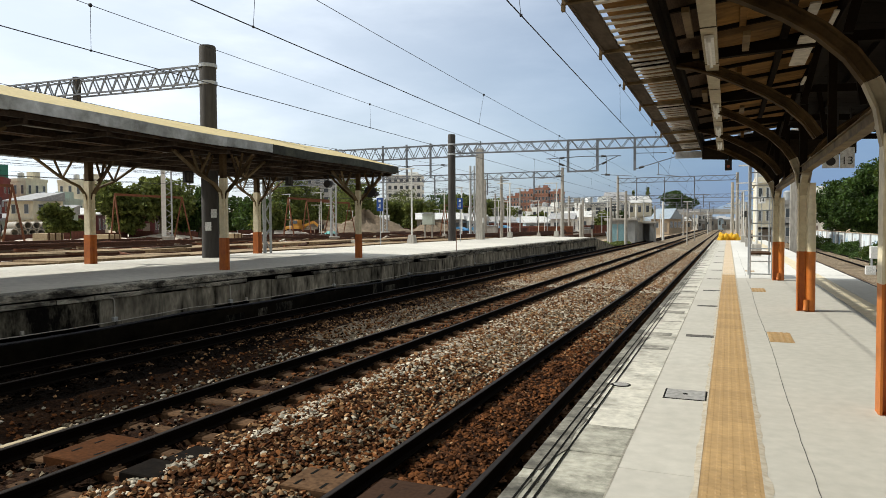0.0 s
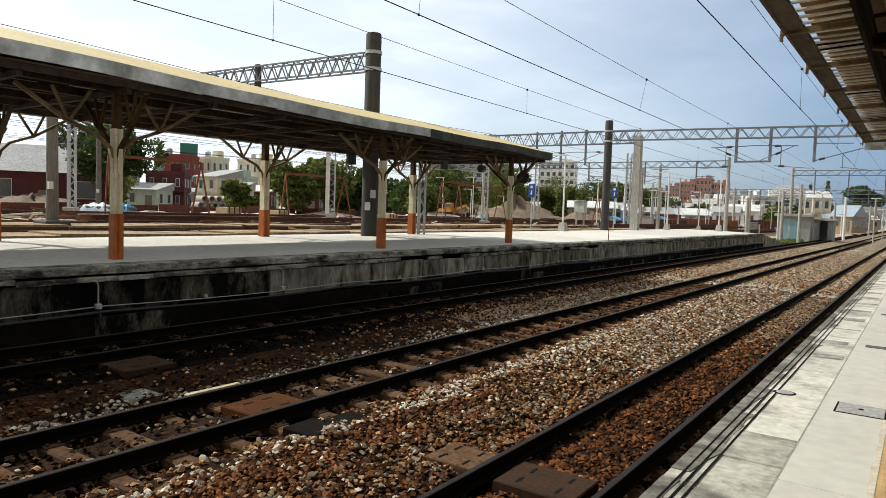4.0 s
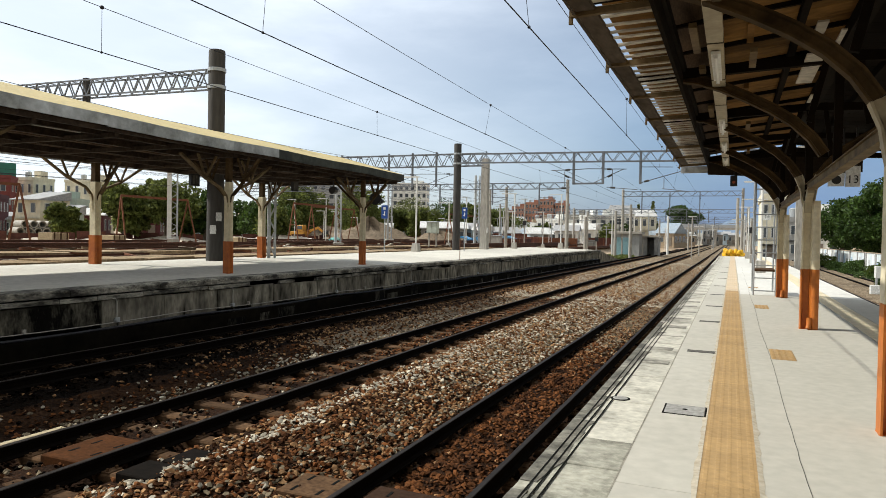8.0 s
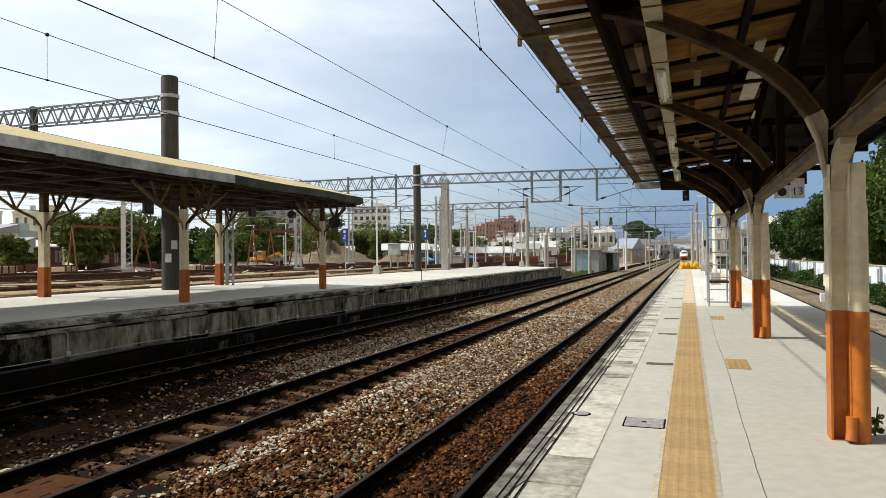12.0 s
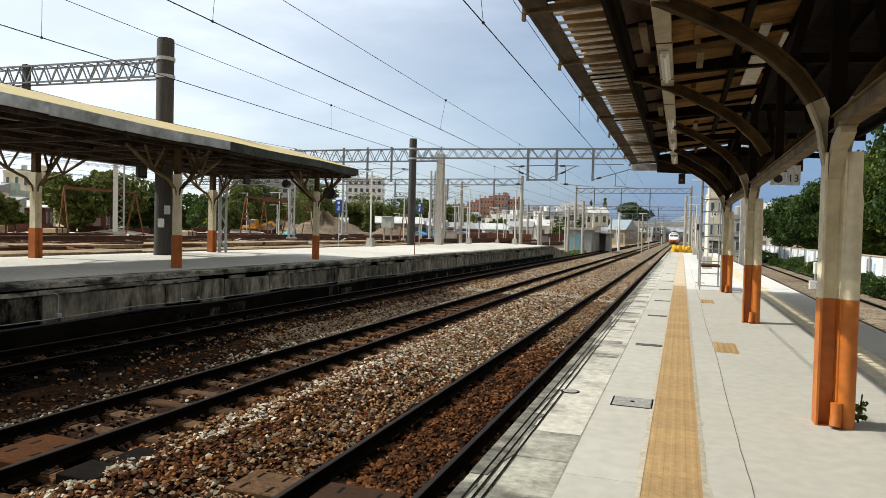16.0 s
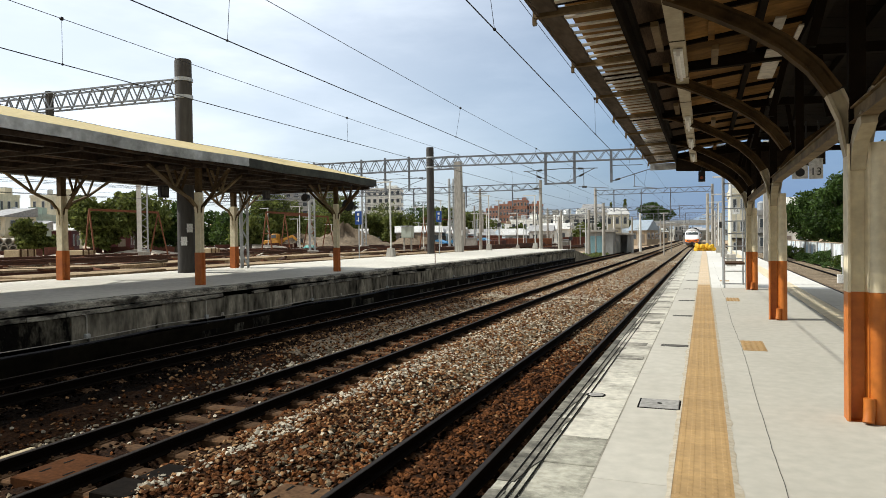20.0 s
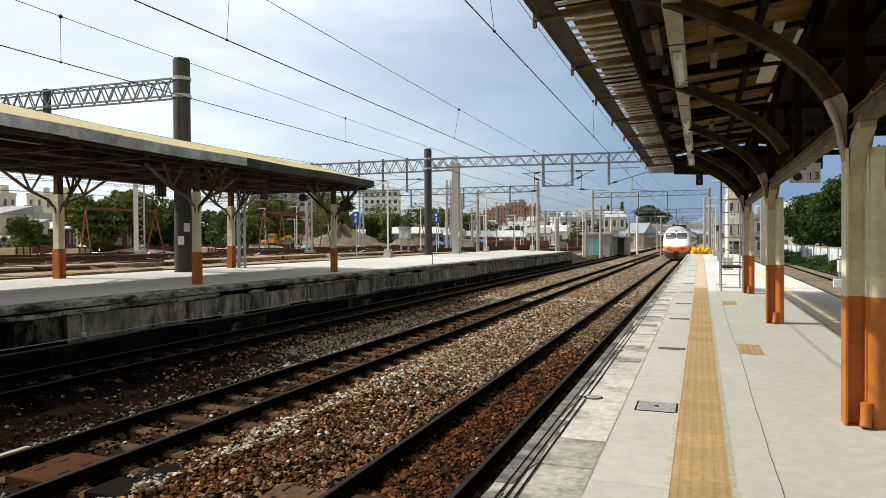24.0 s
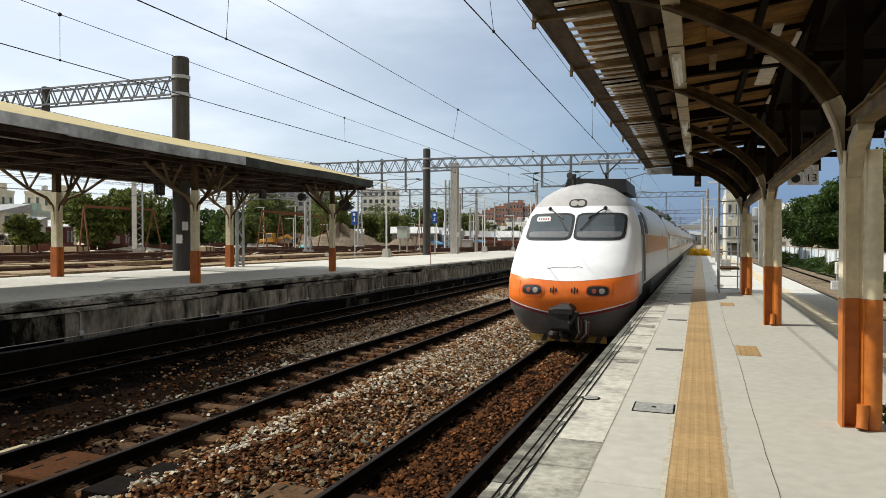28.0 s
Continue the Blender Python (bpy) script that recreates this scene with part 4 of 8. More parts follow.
    # cable duct with lamps below the boards
    duct = thing("cable_duct", "beige cable duct hung along the canopy boards", "cable duct")
    part("duct", MB().box(-0.21, (y0 + y1) / 2, 3.335, 0.15, y1 - y0 - 0.6, 0.10), DUCT, duct)
    yy = y0 + 1
    while yy < y1 - 1:
        part("joint_cover", MB().box(-0.21, yy, 3.331, 0.158, 0.03, 0.108), BEIGE_GRIME_SHADE, duct)
        part("hanger", MB().box(-0.21, yy + 0.6, 3.43, 0.02, 0.03, 0.22), STRUCT_DARK, duct)
        yy += 1.64
    lamp0 = None
    for y in (4.0, 8.0, 12.2, 14.9, 17.6):
        if lamp0 is None:
            lamp0 = thing("tube_lamp", "unlit fluorescent tube lamp under the cable duct", "lamp", "canopy lamps", at=(-0.21, y, 3.33))
            part("tray", MB().box(0, 0, -0.035, 0.09, 1.25, 0.03), WHITE_STEEL, lamp0)
            part("tube", MB().tube((0, -0.58, -0.055), (0, 0.58, -0.055), 0.016, 8), TUBE, lamp0)
            for sy in (-1, 1):
                part("socket", MB().box(0, sy * 0.60, -0.075, 0.04, 0.03, 0.045), WHITE, lamp0)
        else:
            copy_thing(lamp0, pose(-0.21, y, 3.33))


GABLE = mat("dark_gable_board", (0.035, 0.026, 0.018), (0.012, 0.009, 0.006), rough=0.9, scale=2, fine=14, spec=0.1)
EAVE_WOOD = mat("weathered_eave_board", (0.125, 0.10, 0.078), (0.035, 0.028, 0.02), rough=0.85, scale=2.5, amount=0.9, fine=16, fine_amt=0.25, stretch=(1, 0.3, 1), spec=0.15)
SLAT = mat("pale_slat", (0.54, 0.50, 0.43), (0.24, 0.21, 0.15), rough=0.6, scale=3, fine=12, piece=0.3)


# ---- left platform and its canopy ----
def left_z(x):
    return 0.25 + 0.10 * min(1.0, max(0.0, (LEFT_EDGE - x) / 4.5))


def build_left_platform():
    body = MB()
    xs = [LEFT_EDGE - 0.06, LEFT_EDGE - 4.5, LEFT_BACK]
    poly = [(xs[0], -1.5), (xs[0], left_z(xs[0]) - 0.02), (xs[1], left_z(xs[1]) - 0.02), (xs[2], 0.33), (xs[2], -1.5)]
    body.prism(poly, "y", -30, 64)
    plat = tagged(new("island_platform", body.mesh("island_platform", OLD_DECK)), "old concrete island platform with a black-stained edge wall", "platform", kind="structure")
    ramp = MB()
    ramp.add([(x, y, z) for x, zt in ((xs[0], left_z(xs[0])), (xs[1], 0.35), (xs[2], 0.33)) for y, z in ((64, zt - 0.02), (76, -0.95), (64, -1.5), (76, -1.5))],
             [(0, 1, 5, 4), (4, 5, 9, 8), (0, 2, 3, 1), (8, 9, 11, 10), (1, 3, 7, 5), (5, 7, 11, 9)])
    part("end_ramp", ramp, WALL_STAIN, plat, "sloping end of the platform")
    rng = random.Random(3)
    y = -30.0
    while y < 64:
        w = 4.7
        part("deck_bay", MB().add([(LEFT_EDGE - 0.5, y, left_z(LEFT_EDGE - 0.5)), (xs[1], y, left_z(xs[1])), (LEFT_BACK, y, 0.35), (LEFT_EDGE - 0.5, y + w - 0.02, left_z(LEFT_EDGE - 0.5)), (xs[1], y + w - 0.02, left_z(xs[1])), (LEFT_BACK, y + w - 0.02, 0.35),
                                   (LEFT_EDGE - 0.5, y, 0.2), (LEFT_EDGE - 0.5, y + w - 0.02, 0.2)], [(0, 3, 4, 1), (1, 4, 5, 2), (6, 7, 3, 0)]), OLD_DECK, plat)
        y += w
    y = -30.0
    while y < 64:
        w = rng.uniform(0.7, 1.9)
        part("coping_block", MB().slab(LEFT_EDGE - 0.24 + rng.uniform(-0.015, 0.015), y + w / 2, 0.125, 0.56, w - 0.012, 0.13 + rng.uniform(-0.008, 0.006), 0.025), LEFT_COPING, plat)
        y += w
    y = -30.0
    while y < 64:
        w = rng.uniform(0.5, 1.3)
        if rng.random() < 0.85:
            part("coping_course", MB().slab(LEFT_EDGE - 0.17 + rng.uniform(-0.02, 0.012), y + w / 2, rng.uniform(-0.02, 0.03), 0.40, w - 0.015, 0.085, 0.015), LEFT_COPING, plat)
        y += w
    part("wall_core", MB().box(LEFT_EDGE - 0.13, 17, -0.66, 0.14, 94, 0.78), WALL_FOOT, plat, "black backing for the shaded gaps between plaster panels")
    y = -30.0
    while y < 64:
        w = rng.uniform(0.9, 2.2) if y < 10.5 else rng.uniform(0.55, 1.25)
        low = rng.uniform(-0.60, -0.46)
        part("wall_panel", MB().slab(LEFT_EDGE - 0.05 + rng.uniform(-0.02, 0.01), y + w / 2, low, 0.08, w - rng.uniform(0.006, 0.05), rng.uniform(-0.03, 0.02) - low, 0.012), WALL_SHADE_STAIN if y < 10.5 and rng.random() < 0.8 else WALL_STAIN, plat)
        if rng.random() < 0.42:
            part("plaster_patch", MB().slab(LEFT_EDGE + 0.052, y + w / 2, rng.uniform(-1.0, -0.9), 0.02, w * rng.uniform(0.4, 0.9), rng.uniform(0.2, 0.33), 0.01), WALL_SHADE_STAIN, plat)
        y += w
    part("wall_foot", MB().box(LEFT_EDGE - 0.02, 17, -1.3, 0.16, 94, 0.70), WALL_FOOT, plat, "stained lower wall, blackened for shade")
    # cables clipped to the wall
    for z, r, m in ((-0.43, 0.010, POLE), (-0.53, 0.03, WIRE)):
        pts = [(LEFT_EDGE + 0.03, yy, z - 0.05 * math.sin((yy % 6.0) / 6.0 * math.pi)) for yy in np.arange(-30, 64, 1.0)]
        part("wall_cable", MB().pipe(pts, r, 6), m, plat, "slack pale cable along the platform wall" if m is POLE else "black cable along the platform wall")
    y = -28.0
    clip = MB().box(0, 0, -0.46, 0.05, 0.05, 0.07).mesh("cable_clip", POLE)
    while y < 60:
        part("cable_clip", clip, None, plat).location = (LEFT_EDGE + 0.03, y, 0)
        y += 6.0
    for y in PIPE_Y:
        t = thing("drain_pipe", "thin pale pipe with a small grey box on the platform wall", "pipe", "wall pipes", at=(LEFT_EDGE + 0.03, y, 0))
        part("pipe", MB().pipe([(0, -0.12, 0.02), (0, -0.03, 0.0), (0, 0, -0.06), (0, 0, -0.40)], 0.014, 6, up=(1, 0, 0)), POLE, t)
        part("box", MB().slab(0, 0, -0.47, 0.07, 0.10, 0.09), GALV, t)
        part("tail", MB().tube((0, 0.03, -0.47), (0, 0.05, -0.72), 0.02), JOINT, t)


PIPE_Y = (5.88, 9.95, 13.4, 18.2, 23.6, 31.0)
# stained concrete, with the shade of the wall's near end put into its colour
WALL_SHADE_STAIN = mat("shade_stained_concrete", (0.12, 0.11, 0.085), (0.004, 0.0035, 0.003), rough=0.95, scale=1.8, amount=1.0, fine=16, fine_amt=0.45, piece=0.5, stretch=(1, 1.5, 0.7), spec=0.08, edges=(0.30, 0.54), bump=0.6)
LEFT_COPING = mat("old_coping", (0.29, 0.275, 0.23), (0.022, 0.020, 0.016), rough=0.95, scale=2.2, amount=1.0, fine=20, fine_amt=0.45, piece=0.25, stretch=(1, 0.8, 2.0), edges=(0.42, 0.60), bump=0.8, bdist=0.02)


def island_column(big):
    t = thing("island_column", "island canopy column of bundled rails, beige over red-brown base, with branching braces", "column", "island canopy columns")
    w = 0.125 if big else 0.095
    part("column_base", MB().prism([(-w, -w), (w, -w), (w, -w * 0.35), (w * 0.6, 0), (w, w * 0.35), (w, w), (-w, w), (-w, w * 0.35), (-w * 0.6, 0), (-w, -w * 0.35)], "z", 0, 0.86), RUST_RED, t, "red-brown painted base")
    v = w * 0.86
    part("column_shaft", MB().prism([(-v, -v), (v, -v), (v, -v * 0.35), (v * 0.6, 0), (v, v * 0.35), (v, v), (-v, v), (-v, v * 0.35), (-v * 0.6, 0), (-v, -v * 0.35)], "z", 0.862, 2.45), BEIGE, t, "beige painted shaft")
    part("column_head", MB().box(0, 0, 2.45, w * 1.4, w * 1.4, 0.9), BEIGE_GRIME_SHADE, t, "upper end of the shaft, darkened for grime and shade")
    for dx, dy, reach in ((0, -1, 1.75), (0, 1, 1.75), (1, 0, 1.0)) + (() if big else ((-1, 0, 1.2),)):
        k = reach
        m = BEIGE_DIM if dx == 0 else BEIGE_GRIME_SHADE
        p = [(dx * a, dy * a, z) for a, z in ((w * 0.75, 1.62), (w * 0.85, 1.90), (w * 1.3, 2.08), (0.34, 2.28), (0.62 * k / 1.2, 2.50), (k, 3.03))]
        part("brace", MB().sweep(p[1:], [(-0.028, -0.040), (0.028, -0.040), (0.028, 0.040), (-0.028, 0.040)], up=(dy, dx, 0)), m, t)
        part("brace_foot", MB().sweep(p[:3], [(-0.035, -0.035), (0.035, -0.035), (0.035, 0.035), (-0.035, 0.035)], up=(dy, dx, 0)), BEIGE, t, "beige foot of the brace")
        part("strut", MB().beam((dx * 0.60 * k / 1.2, dy * 0.60 * k / 1.2, 2.49), (dx * 0.28 * k, dy * 0.28 * k, 3.08), 0.045, 0.05, up=(dy, dx, 0)), m, t)
        part("strut", MB().beam((dx * 0.60 * k / 1.2, dy * 0.60 * k / 1.2, 2.49), (dx * 0.66 * k, dy * 0.66 * k, 3.08), 0.045, 0.05, up=(dy, dx, 0)), m, t)
        part("gusset", MB().beam((dx * 0.50 * k / 1.2, dy * 0.50 * k / 1.2, 2.45), (dx * 0.70 * k / 1.2, dy * 0.70 * k / 1.2, 2.57), 0.02, 0.16, up=(dy, dx, 0)), m, t)
    return t


def build_left_canopy():
    a, b = island_column(False), island_column(True)
    a.matrix_basis = pose(-12.45, 14.4, left_z(-12.45))
    b.matrix_basis = pose(-17.5, 14.45, 0.35)
    for y in (-15.4, -8.0, -0.6, 6.75, 21.55):
        copy_thing(a, pose(-12.45, y, left_z(-12.45)))
    for y in (-15.6, -8.1, -0.6, 6.6, 22.2):
        copy_thing(b, pose(-17.5, y, 0.35))
    r = thing("island_canopy", "long gabled island canopy, yellow sheet roof over grey-blue fascia", "canopy", kind="structure")
    y0, y1, xe, xr, xb = -26.0, 23.7, -11.9, -14.65, -17.65
    zb0 = 3.70

    def eave(y):
        return 3.87 - 0.13 * min(1.0, max(0.0, (y - 4.5) / 7.0)) + 0.012 * math.sin(y * 1.3)

    def ridge(y):
        return 4.62 - 0.17 * min(1.0, max(0.0, (y - 6.0) / 8.0))

    def rail(x, y, h, th, wide, drop):
        return MB().sweep([(x, y + wide * q / 4, eave(y + wide * q / 4) - drop) for q in range(5)], [(-th / 2, -h), (th / 2, -h), (th / 2, 0), (-th / 2, 0)])

    def soffit_z(x):
        return 3.56 + (xe - x) / (xe - xb) * -0.06

    y = y0
    while y < y1 - 0.1:
        w = min(1.9, y1 - y)
        for xa, xb_, za, zb in ((xe - 0.05, xr, eave, ridge), (xr, xb, ridge, lambda q: zb0)):
            back_x = xb_
            if xb_ == xb and abs(y + w / 2 - 18.8) < 1.3:
                back_x = -16.2
            m = MB()
            n = 26
            lo = []
            for i in range(n + 1):
                yy = y + (w - 0.012) * i / n
                dz = 0.018 * (i % 2)
                z0, z1 = za(yy), zb(yy)
                lo.append(((xa, yy, z0 + dz), (back_x, yy, z0 + (z1 - z0) * (back_x - xa) / (xb_ - xa) + dz)))
            vs = [q for pr in lo for q in pr] + [(q[0], q[1], q[2] - 0.02) for pr in lo for q in pr]
            o = 2 * (n + 1)
            fs = [(2 * i, 2 * i + 1, 2 * i + 3, 2 * i + 2) for i in range(n)] + [(o + 2 * i + 2, o + 2 * i + 3, o + 2 * i + 1, o + 2 * i) for i in range(n)]
            fs += [(2 * i, 2 * i + 2, o + 2 * i + 2, o + 2 * i) for i in range(n)]
            part("roof_sheet", m.add(vs, fs), ROOF_YELLOW, r)
        part("fascia_panel", rail(xe, y, 0.245 + 0.012 * math.sin(y * 2.1), 0.04, w + 0.004, 0.0), FASCIA_OLD if y > 14.2 else FASCIA, r)
        part("fascia_panel", MB().box(xb, y + w / 2, zb0 - 0.36, 0.05, w - 0.012, 0.33), FASCIA, r)
        y += w
    x = xe - 0.04
    rng = random.Random(11)
    while x > xb + 0.1:
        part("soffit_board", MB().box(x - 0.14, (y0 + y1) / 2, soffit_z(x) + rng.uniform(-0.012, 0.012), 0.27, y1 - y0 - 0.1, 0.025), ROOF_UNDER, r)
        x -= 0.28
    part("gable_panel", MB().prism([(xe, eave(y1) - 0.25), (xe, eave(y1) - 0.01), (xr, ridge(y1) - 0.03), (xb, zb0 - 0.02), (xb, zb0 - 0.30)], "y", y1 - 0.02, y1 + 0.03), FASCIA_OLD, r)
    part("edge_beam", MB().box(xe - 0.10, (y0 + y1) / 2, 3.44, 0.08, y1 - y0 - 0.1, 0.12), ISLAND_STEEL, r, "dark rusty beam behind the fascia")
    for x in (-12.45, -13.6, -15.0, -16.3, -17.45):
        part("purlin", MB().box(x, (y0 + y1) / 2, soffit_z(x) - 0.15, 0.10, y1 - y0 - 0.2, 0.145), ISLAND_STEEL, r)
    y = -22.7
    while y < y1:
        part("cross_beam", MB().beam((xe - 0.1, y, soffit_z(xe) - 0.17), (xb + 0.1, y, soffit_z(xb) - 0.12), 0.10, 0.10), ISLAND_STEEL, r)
        y += 1.84
    # pale strips paint the light that shows through gaps in the roof
    for k in range(34):
        y = rng.uniform(1.0, 22.5)
        part("peeled_strip", MB().box(rng.uniform(-16.8, -12.3), y, soffit_z(-14) - 0.012 - 0.02 * rng.random(), rng.uniform(0.03, 0.12), rng.uniform(0.4, 1.5), 0.006), STREAK_PALE, r, "pale strip painted as light through a roof gap")
    s = thing("loudspeaker", "black horn loudspeaker under the island canopy end", "loudspeaker", at=(-12.3, 22.35, 2.50))
    part("horn", MB().tube((-0.05, 0.30, 0.16), (0.02, -0.12, 0.20), 0.07, 14, 0.13).tube((0.02, -0.12, 0.20), (0.05, -0.26, 0.21), 0.13, 14, 0.23), BLACK, s)
    part("driver", MB().tube((-0.08, 0.46, 0.145), (-0.05, 0.28, 0.16), 0.10, 14), BLACK, s)
    part("bracket", MB().box(0, 0.05, 0.2, 0.05, 0.05, 0.85), BLACK, s)
    for x, y, z, w in ((-17.35, 18.3, 2.97, 0.40), (-16.0, 22.3, 3.03, 0.34)):
        s = thing("hanging_sign", "dark hanging sign box under the island canopy", "sign", "hanging signs", at=(x, y, z))
        part("box", MB().slab(0, 0, 0, 0.12, w, 0.42, 0.02), BLACK, s)
        part("face", MB().box(0.064, -0.08, 0.06, 0.006, 0.12, 0.30), JOINT, s, "dull grey face plate")
        part("face", MB().box(0.064, 0.08, 0.06, 0.006, 0.12, 0.30), JOINT, s)
        for q in (-0.2, 0.2):
            part("hanger", MB().box(0, q * 0.7, 0.42, 0.03, 0.03, 0.20), BLACK, s)
    s = thing("loudspeaker", "small round dark speaker hung under the island canopy", "loudspeaker", at=(-14.65, 23.0, 3.0))
    part("case", MB().tube((0, 0.10, 0.1), (0, -0.10, 0.1), 0.15, 14), BLACK, s)
    part("hanger", MB().box(0, 0, 0.24, 0.03, 0.03, 0.35), BLACK, s)


STREAK_PALE = mat("pale_streak", (0.50, 0.46, 0.40), (0.25, 0.22, 0.18), rough=0.8, scale=3, piece=0.4)
ISLAND_STEEL = mat("dark_brown_steel", (0.065, 0.046, 0.032), (0.015, 0.011, 0.008), rough=0.8, scale=2, amount=0.9, fine=14, fine_amt=0.3, spec=0.15)


# ---- overhead line ----
def lattice(mb, p0, p1, depth, bay, r=0.03, plan=(0, 1, 0), wide=0.45):
    """A box truss of four chords with zigzag webs from p0 to p1 (top centre line)."""
    p0, p1, side = Vector(p0), Vector(p1), Vector(plan) * wide / 2
    n = max(2, int(round((p1 - p0).length / bay)))
    for s in (-1, 1):
        for dz in (0, -depth):
            o = side * s + Vector((0, 0, dz))
            mb.beam(p0 + o, p1 + o, 2 * r, 2 * r)
        for i in range(n):
            a, b, c = (p0.lerp(p1, (i + q) / n) + side * s for q in (0, 0.5, 1))
            d = Vector((0, 0, -depth))
            mb.beam(a, b + d, r * 1.3, r * 1.3)
            mb.beam(b + d, c, r * 1.3, r * 1.3)
    for i in range(n + 1):
        a = p0.lerp(p1, i / n)
        mb.beam(a - side, a + side, r, r)
    return mb


def round_mast(x, y, z, top, r, material, label, bands=()):
    t = thing("catenary_mast", label, "mast", "catenary masts", at=(x, y, z))
    part("shaft", MB().lathe(0, 0, [(r * 1.04, 0), (r, 1.0), (r * 0.98, top - z - 0.06), (r * 0.9, top - z)], 20), material, t, smooth=True)
    for b in bands:
        part("band", MB().lathe(0, 0, [(r + 0.03, b - z - 0.06), (r + 0.03, b - z + 0.06)], 20), GALV, t, "galvanised clamp band")
    return t


def wires(name, contact, messenger, zc, zm, y0, y1, drops):
    """Messenger and contact wire of one track with droppers; contact and messenger: x at y = 0 and shift per metre."""
    t = thing(name, "thin dark overhead contact wire and messenger with droppers", "overhead wire", "overhead wires")

    def at(w, y):
        return w[0] + w[1] * min(max(y, -20), 45)

    def sag(y):
        return zm + 0.22 * ((((y + 5) % 50) - 25) / 25) ** 2

    part("contact_wire", MB().pipe([(at(contact, y), y, zc) for y in [*np.linspace(y0, 45, 14), *np.linspace(60, y1, 8)]], 0.008, 6), WIRE, t)
    part("messenger_wire", MB().pipe([(at(messenger, y), y, sag(y)) for y in np.linspace(y0, y1, 61)], 0.0055, 6), WIRE, t)
    for y in drops:
        part("dropper", MB().tube((at(contact, y), y, zc), (at(messenger, y), y, sag(y)), 0.004, 5), WIRE, t)
        part("clamp", MB().ball((at(messenger, y), y, sag(y)), 0.035, 6, 4), WIRE, t)
        part("clamp", MB().ball((at(contact, y), y, zc), 0.022, 6, 4), WIRE, t)


def build_overhead():
    # nearest portal, over the island canopy
    round_mast(-16.85, 18.8, 0.35, 7.75, 0.29, DARK_POLE, "thick dark round mast that rises through the island canopy", (7.05, 6.45))
    for rz, z in ((-62, 1.30), (-25, 1.75)):
        n = thing("notice_plate", "small white notice plate strapped to the dark mast", "plate", "mast notices", at=(-16.85 + 0.305 * math.cos(radians(rz)), 18.8 + 0.305 * math.sin(radians(rz)), z), rz=rz)
        part("plate", MB().slab(0, 0, 0, 0.02, 0.20, 0.30, 0.004), SIGN_GREY, n)
        part("strap", MB().box(-0.016, 0, 0.12, 0.014, 0.26, 0.03), GALV, n)
    t = thing("portal_truss", "galvanised lattice truss running from the dark mast over the yard", "truss", "portal trusses")
    part("truss", lattice(MB(), (-17.1, 18.8, 7.05), (-62, 18.8, 7.62), 0.60, 0.62, 0.028), TRUSS, t)
    part("hanger_post", MB().box(-23.3, 18.8, 5.6, 0.2, 0.2, 1.65), DARK_POLE, t)
    part("arm", MB().beam((-21.2, 18.8, 5.6), (-24.0, 18.8, 5.55), 0.06, 0.06), TRUSS, t)
    # second portal, across the platforms
    round_mast(-18.2, 44.8, 0.33, 7.92, 0.27, DARK_POLE, "dark round concrete mast on the island platform", (7.2, 6.5))
    t = thing("portal_truss", "galvanised lattice truss spanning the tracks", "truss", "portal trusses")
    part("truss", lattice(MB(), (-18.0, 44.8, 7.17), (3.4, 44.8, 6.85), 0.62, 0.95, 0.03), TRUSS, t)
    m = thing("square_mast", "square grey concrete mast on the island platform", "mast", "catenary masts", at=(-17.65, 49.2, 0.33))
    part("shaft", MB().add([(sx * w, sy * w, z) for z, w in ((0, 0.28), (7.0, 0.25)) for sx, sy in ((-1, -1), (1, -1), (1, 1), (-1, 1))],
                           [(3, 2, 1, 0), (4, 5, 6, 7), (0, 1, 5, 4), (1, 2, 6, 5), (2, 3, 7, 6), (3, 0, 4, 7)]), POLE, m)
    part("notice_plate", MB().box(0.31, -0.2, 1.3, 0.02, 0.3, 0.4), WHITE, m)
    t = thing("portal_truss", "deep galvanised lattice truss leading away over the yard", "truss", "portal trusses")
    part("truss", lattice(MB(), (-17.7, 49.2, 7.75), (-47.0, 49.2, 7.83), 0.95, 1.0, 0.035), TRUSS, t)
    for x in (-20.2, -21.8, -23.9, -26.05, -30.5, -32.5, -38, -40):
        part("hanger_post", MB().box(x, 49.2, 5.2, 0.13, 0.13, 2.75), TRUSS, t)
    for xa, xb in ((-26.05, -23.9), (-32.5, -30.5), (-40, -38)):
        part("hanger_bar", MB().beam((xa, 49.2, 5.25), (xb, 49.2, 5.25), 0.1, 0.1), TRUSS, t)
    for x in (-21.8, -25, -31.5, -39):
        part("arm", MB().tube((x - 1.6, 49.2, 6.25), (x + 1.6, 49.2, 6.2), 0.03, 6), TRUSS, t)
        part("stay", MB().tube((x - 0.9, 49.2, 5.4), (x + 1.5, 49.2, 6.2), 0.025, 6), TRUSS, t)
        part("insulator", MB().tube((x + 0.9, 49.2, 6.22), (x + 1.2, 49.2, 6.21), 0.06, 8), BLACK, t)
    m = thing("square_mast", "grey concrete mast beyond the platform", "mast", "catenary masts", at=(3.55, 44.8, -1.0))
    part("shaft", MB().box(0, 0, 0, 0.4, 0.4, 8.0), POLE, m)
    # square hanging frame with arms to both sides
    t = thing("wire_support", "galvanised square hanging frame with arms and insulators to both sides", "wire support", "wire supports", at=(0, 44.8, 0))
    for x in (-9.85, -7.92):
        part("post", MB().box(x, 0, 4.95, 0.15, 0.15, 2.1), TRUSS, t)
    part("bottom_bar", MB().beam((-9.93, 0, 4.98), (-7.85, 0, 4.98), 0.11, 0.11), TRUSS, t)
